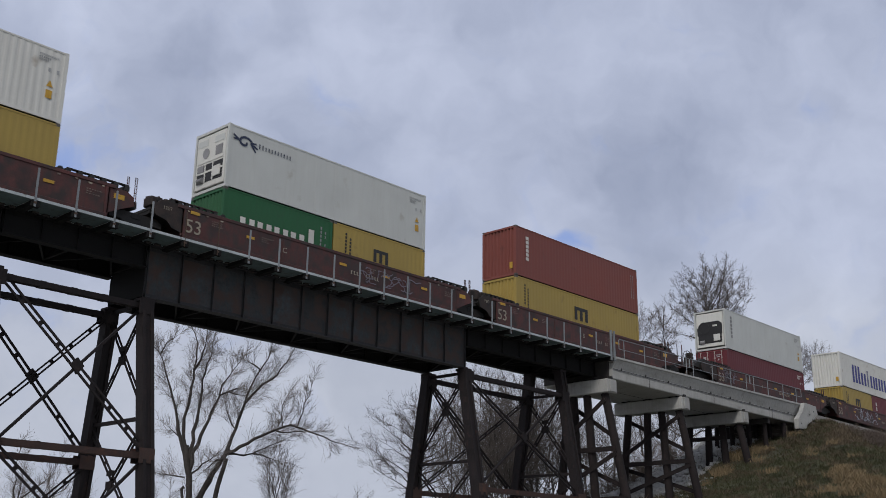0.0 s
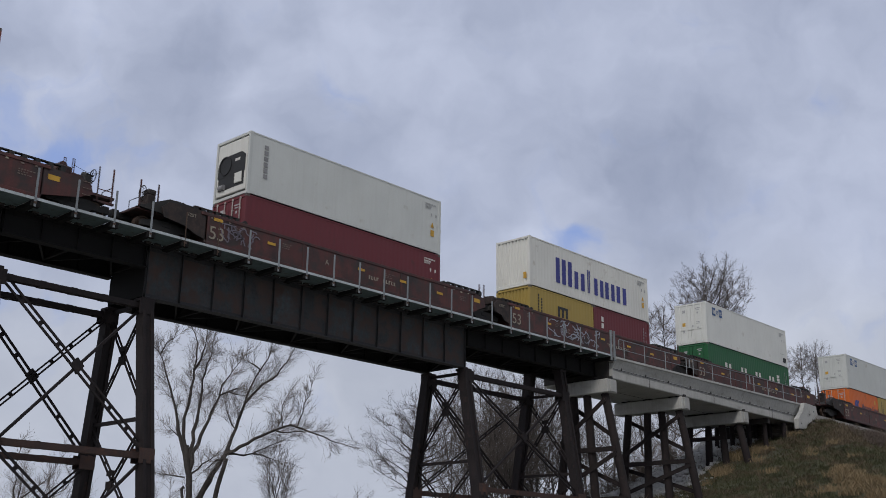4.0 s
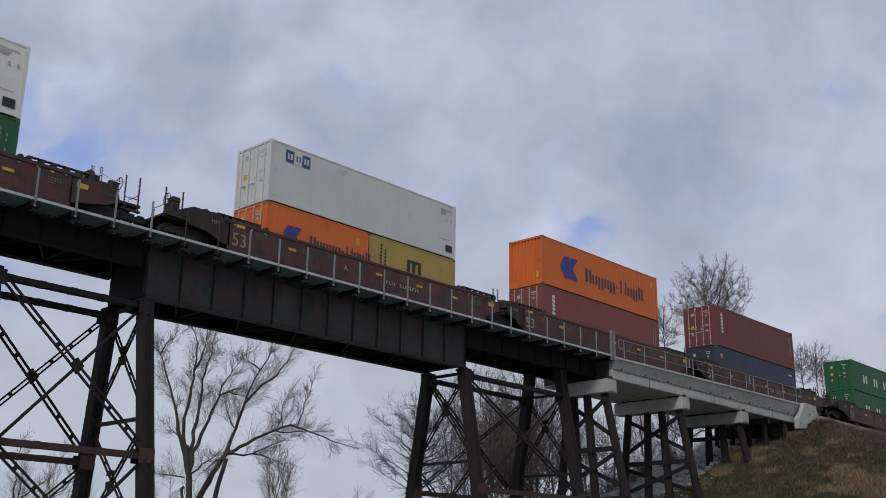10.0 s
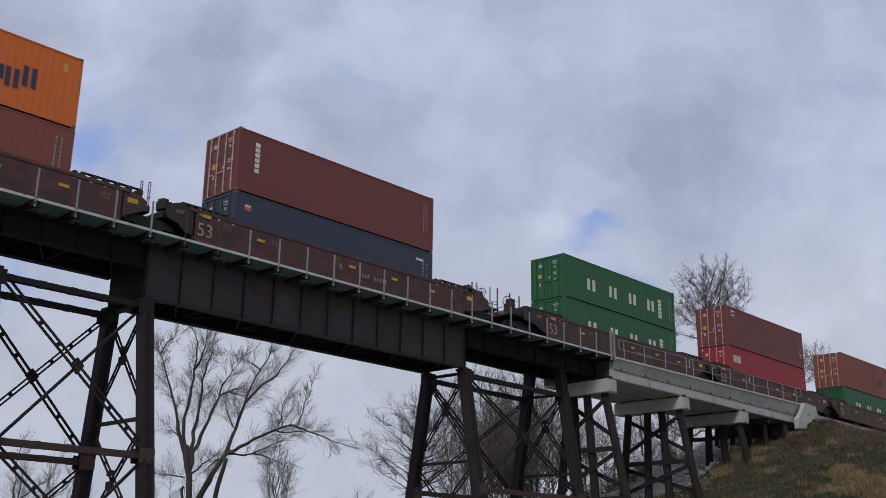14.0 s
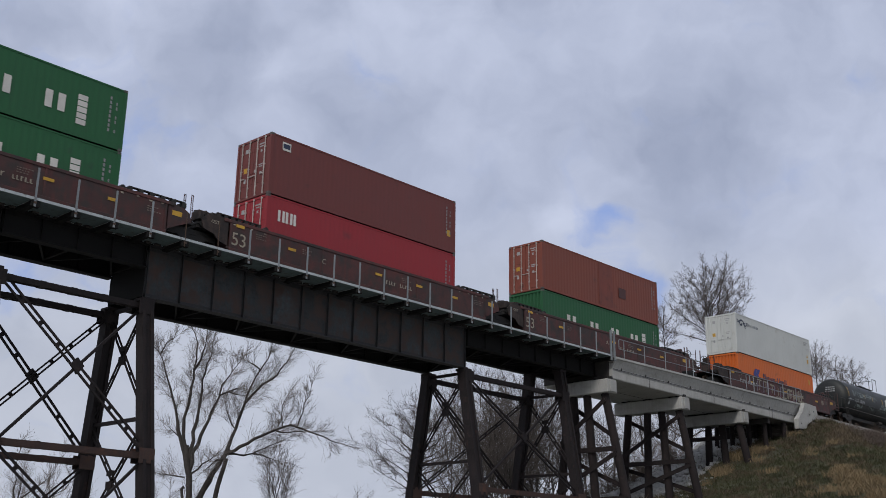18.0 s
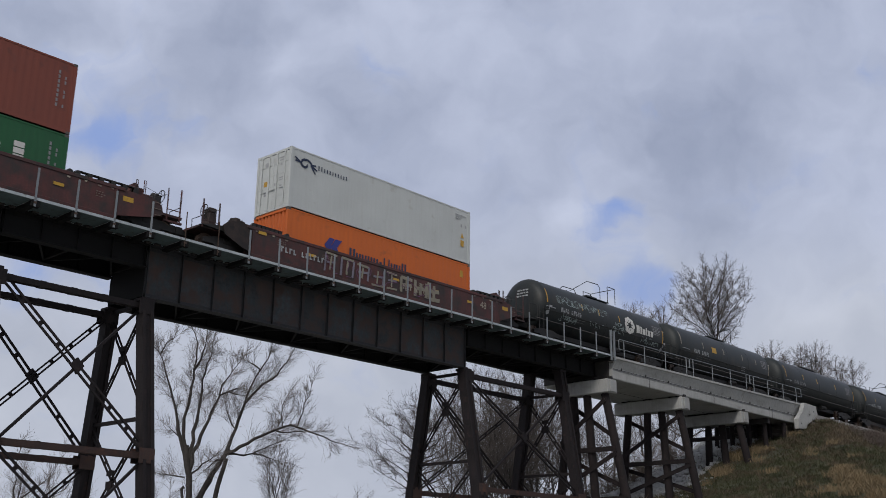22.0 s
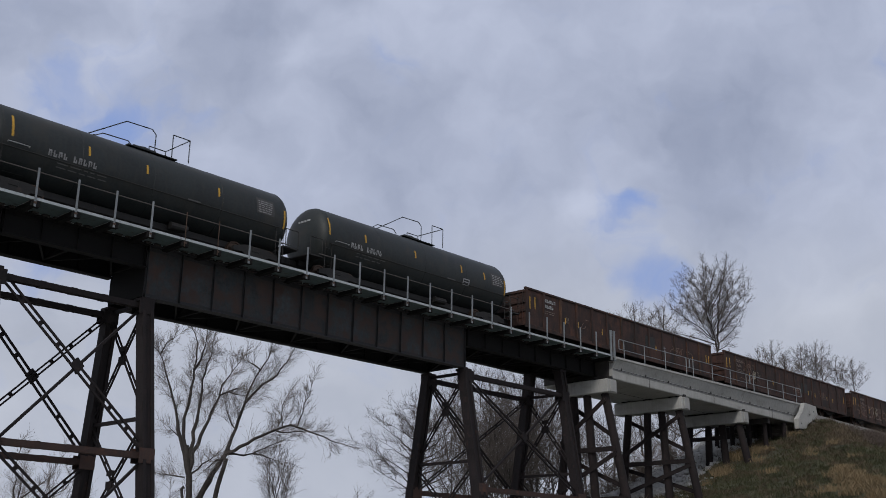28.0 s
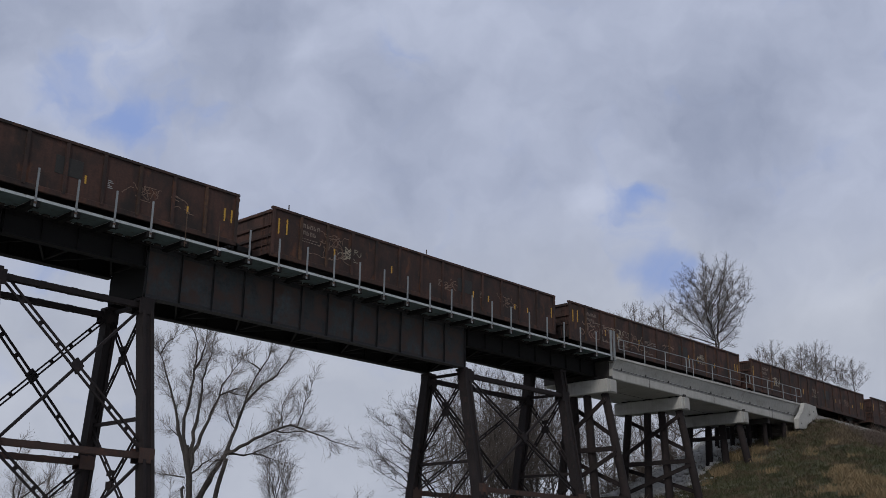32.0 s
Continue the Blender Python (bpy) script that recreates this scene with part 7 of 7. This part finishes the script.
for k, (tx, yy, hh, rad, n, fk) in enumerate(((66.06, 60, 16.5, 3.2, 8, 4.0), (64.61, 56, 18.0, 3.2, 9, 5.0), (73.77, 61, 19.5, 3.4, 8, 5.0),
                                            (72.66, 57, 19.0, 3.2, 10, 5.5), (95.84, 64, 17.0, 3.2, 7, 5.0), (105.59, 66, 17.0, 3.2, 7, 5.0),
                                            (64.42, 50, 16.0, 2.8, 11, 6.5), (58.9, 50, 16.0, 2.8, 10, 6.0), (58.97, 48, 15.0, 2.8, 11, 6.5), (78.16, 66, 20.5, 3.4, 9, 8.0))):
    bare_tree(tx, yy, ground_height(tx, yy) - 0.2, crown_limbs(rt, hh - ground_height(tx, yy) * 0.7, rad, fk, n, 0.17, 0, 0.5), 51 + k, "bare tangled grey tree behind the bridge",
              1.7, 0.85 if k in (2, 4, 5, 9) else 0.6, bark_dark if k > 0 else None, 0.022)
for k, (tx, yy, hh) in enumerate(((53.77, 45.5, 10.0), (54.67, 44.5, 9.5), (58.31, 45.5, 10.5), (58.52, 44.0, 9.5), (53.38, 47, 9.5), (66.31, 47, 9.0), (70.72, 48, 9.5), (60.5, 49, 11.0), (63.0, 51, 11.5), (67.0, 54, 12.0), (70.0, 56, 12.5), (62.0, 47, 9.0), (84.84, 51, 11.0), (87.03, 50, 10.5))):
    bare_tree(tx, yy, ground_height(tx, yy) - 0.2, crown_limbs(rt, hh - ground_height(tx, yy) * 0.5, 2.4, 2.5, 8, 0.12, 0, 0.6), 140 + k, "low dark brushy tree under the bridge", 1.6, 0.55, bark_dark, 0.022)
bare_tree(88.9, 48, 12.4, [(0.2, 0.03, 0.5, [(0.6, 0, 0), (0.55, 7.57, 0), (0.29, 10.12, 0), (0.05, 11.3, 0), (-0.3, 12.6, 0), (-0.6, 15.2, 0.1), (-0.5, 18.1, 0.2)]),
                           (0.15, 0.03, 0.3, [(0.4, 9.6, 0), (0.55, 11.5, 0.1), (0.75, 13.6, 0.2), (1.1, 15.8, 0.3), (1.7, 18.0, 0.4)])]
          + [(0.09, 0.02, 0.15, [(0.3, 10.2, 0), (-1.5, 10.9, 0.4), (-3.4, 11.4, 0.7)]), (0.09, 0.02, 0.15, [(0.25, 10.5, 0), (-1.6, 11.9, -0.6), (-3.9, 13.4, -1.0)]),
             (0.08, 0.02, 0.15, [(0.4, 10.2, 0), (1.6, 11.3, 0.3), (2.7, 12.5, 0.6)]), (0.06, 0.02, 0.15, [(0.5, 9.7, 0), (1.2, 10.1, 0.2), (1.9, 10.8, 0.5)]),
             (0.07, 0.02, 0.15, [(0.3, 10.8, 0), (1.8, 13.4, -0.5), (3.2, 15.2, -0.8)])]
          + round_limbs(rt, 14.5, 3.7, 3.5, 10.2, 38, 0.2, 0.6)[1:], 71, "large bare tree standing behind the track", 0.85, 0.24, None, 0.012)
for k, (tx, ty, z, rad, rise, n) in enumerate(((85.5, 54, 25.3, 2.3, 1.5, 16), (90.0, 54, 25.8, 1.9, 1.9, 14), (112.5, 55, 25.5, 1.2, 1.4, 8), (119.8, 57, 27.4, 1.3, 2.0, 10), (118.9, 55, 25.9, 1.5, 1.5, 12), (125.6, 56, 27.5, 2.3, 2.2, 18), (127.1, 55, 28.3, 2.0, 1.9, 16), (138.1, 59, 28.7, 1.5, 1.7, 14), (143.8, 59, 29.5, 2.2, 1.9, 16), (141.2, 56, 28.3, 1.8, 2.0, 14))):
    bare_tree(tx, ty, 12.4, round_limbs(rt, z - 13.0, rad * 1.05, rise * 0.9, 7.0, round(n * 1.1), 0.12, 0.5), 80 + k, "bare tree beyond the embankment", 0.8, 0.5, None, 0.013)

# ---------- grass, brush and stones on the slope ----------
def tufts(name, spots, blade, height, spread, material, label, seed, lean=0.35):
    """Blades of dry grass, many to a spot, as one mesh."""
    r = random.Random(seed)
    v, f = [], []
    for x, y, k in spots:
        z = ground_height(x, y) - 0.03
        for i in range(int(blade * k)):
            a, q = r.random() * 6.283, spread * math.sqrt(r.random()) * k
            bx, by = x + math.cos(a) * q, y + math.sin(a) * q
            h = height * k * r.uniform(0.45, 1.1)
            dx, dy = r.gauss(0, lean) * h, r.gauss(0, lean) * h
            turn = r.random() * 6.283
            wx, wy = 0.011 * math.cos(turn) * (1 + k), 0.011 * math.sin(turn) * (1 + k)
            n = len(v)
            v += [(bx - wx, by - wy, z), (bx + wx, by + wy, z), (bx + dx * 0.4 + wx * 0.7, by + dy * 0.4 + wy * 0.7, z + h * 0.6), (bx + dx * 0.4 - wx * 0.7, by + dy * 0.4 - wy * 0.7, z + h * 0.6), (bx + dx, by + dy, z + h)]
            f += [(n, n + 1, n + 2, n + 3), (n + 3, n + 2, n + 4)]
    me = bpy.data.meshes.new(name)
    me.from_pydata(v, [], f)
    me.materials.append(material)
    return tagged(new(name, me), label, "grass", kind="stuff")


straw = paint("dry_straw", (0.25, 0.185, 0.105), 0.9, 0, 0.3, 0.8, 8, 0)
green_grass = paint("winter_green_grass", (0.066, 0.070, 0.034), 0.9, 0, 0.4, 0.5, 8, 0)
brown_grass = paint("brown_dead_weeds", (0.120, 0.092, 0.060), 0.9, 0, 0.35, 0.6, 8, 0)
rg = random.Random(77)


def patchy(n, x0, x1, y0, y1, low, seed, size=0.22):
    """Spots where a slow noise lies over the bound, so that the growth comes in drifts."""
    out = []
    while len(out) < n:
        x, y = rg.uniform(x0, x1), rg.uniform(y0, y1)
        if noise.noise((x * size, y * size, seed)) + 0.4 * noise.noise((x * size * 3, y * size * 3, seed + 5)) > low:
            out.append((x, y, rg.uniform(0.5, 1.15)))
    return out


tufts("short_grass", patchy(9500, 54, 86, 18, 36.5, -0.3, 2.0), 17, 0.24, 0.45, green_grass, "short patchy green grass on the embankment", 1, 0.75)
tufts("weeds", patchy(4200, 56, 92, 18, 37.5, 0.04, 7.0, 0.8) + [(rg.uniform(70, 110), rg.uniform(28.5, 34.2), rg.uniform(0.5, 1.2)) for i in range(2600)], 20, 0.30, 0.4, brown_grass, "brown dead weeds on the embankment", 2, 0.55)
clump = patchy(28, 56, 80, 19, 36, 0.36, 11.0, 0.35)
for cx, cy, w, n in ((61.6, 24.9, 0.6, 15), (60.2, 23.6, 0.7, 18), (58.6, 22.2, 0.9, 18), (63.4, 26.2, 0.4, 6), (68.2, 35.6, 0.5, 8), (65.0, 35.2, 0.5, 8), (70.0, 34.6, 0.4, 5), (67.2, 33.6, 0.4, 4)):
    clump += [(cx + rg.gauss(0, w), cy + rg.gauss(0, w * 0.7), rg.uniform(0.8, 1.4)) for i in range(n)]
tufts("tall_dry_grass", clump, 90, 0.46, 0.5, straw, "tall straw-coloured dry grass in clumps", 3, 0.5)


brush_mat = paint("brown_brushwood", (0.11, 0.085, 0.072), 0.9, 0, 0.3, 3, 25, 0)


def bush(x, y, size, seed):
    r = random.Random(seed)
    b = thing("bush", "bare dark brushwood bush on the embankment", "bush", "brushwood on the slope", at=pose(x, y, ground_height(x, y) - 0.1))
    tw = Twigs(r)
    for i in range(16):
        a, e = r.random() * 6.283, r.uniform(0.5, 1.3)
        tw.grow(Vector((r.gauss(0, 0.25), r.gauss(0, 0.25), 0)), Vector((math.cos(a) * math.cos(e), math.sin(a) * math.cos(e), math.sin(e))), size * r.uniform(0.6, 1.1), 0.016, 0)
    me = bpy.data.meshes.new("branches")
    me.from_pydata(tw.s.v, [], tw.s.f)
    me.materials.append(brush_mat)
    tagged(part("brush", me, None, b), kind="stuff")


for k in range(26):
    bush(73 + rg.uniform(0, 14), 29.0 + rg.uniform(-2.2, 1.6), rg.uniform(0.5, 1.0), 300 + k)
for k in range(8):
    bush(56.5 + rg.uniform(0, 8), 39.5 + rg.uniform(0, 5), rg.uniform(1.1, 2.0), 370 + k)
for k in range(14):
    bush(60 + rg.uniform(0, 16), 41 + rg.uniform(0, 9), rg.uniform(1.2, 2.2), 340 + k)


def stones(seed, n):
    r = random.Random(seed)
    s = Shape()
    for i in range(n):
        x, y = (r.uniform(59.5, 76), r.uniform(36.5, 52)) if i % 24 else (r.uniform(58, 64), r.uniform(34.5, 37))
        z, q = ground_height(x, y), r.uniform(0.08, 0.26) * (1 if i % 24 else 0.35)
        pts = [Vector((r.uniform(0.7, 1.1) * a, r.uniform(0.7, 1.1) * b, r.uniform(0.5, 0.8) * c)) * q for a in (-1, 1) for b in (-1, 1) for c in (-1, 1)]
        s.add([(x + p.x, y + p.y, z + p.z + q * 0.15) for p in pts], [(0, 1, 3, 2), (4, 6, 7, 5), (0, 4, 5, 1), (2, 3, 7, 6), (0, 2, 6, 4), (1, 5, 7, 3)])
    return solo("riprap", s, stone_mat, "pale broken riprap stones under the bridge", "stones", kind="stuff")


stones(4, 3600)

# ---------- keys ----------
def travelled(t):
    i = min(int(t), len(TRAVEL) - 2)
    return TRAVEL[i] + (TRAVEL[i + 1] - TRAVEL[i]) * (t - i)


def motions():
    for ob, x, y, z in moving:
        walk(ob, [(float(t), pose(x - s, y, z)) for t, s in enumerate(TRAVEL)])
    where = {ob: x for ob, x, y, z in moving}
    for ws, car, dx in wheel_sets:
        x0 = where[car] + dx
        rows, turn = [], 0.0
        for k in range(961):
            t = k / 30
            place_x = x0 - travelled(t)
            if k and 12 < place_x < 75:
                turn -= (travelled(t) - travelled(t - 1 / 30)) / WHEEL_R
                rows.append((t, turn))
        rows = [(0.0, 0.0)] + [q for q in rows if 0 < q[0] < 32] + [(32.0, turn)]
        walk(ws, [(t, pose(dx, 0, WHEEL_R) @ Matrix.Rotation(a, 4, "Y")) for t, a in rows])
    turn = Matrix.Rotation(-0.066, 4, "Y") @ Matrix.Rotation(0.044, 4, "X")
    walk(backdrop, [(0.0, VIEW), (32.0, VIEW @ turn)])


motions()
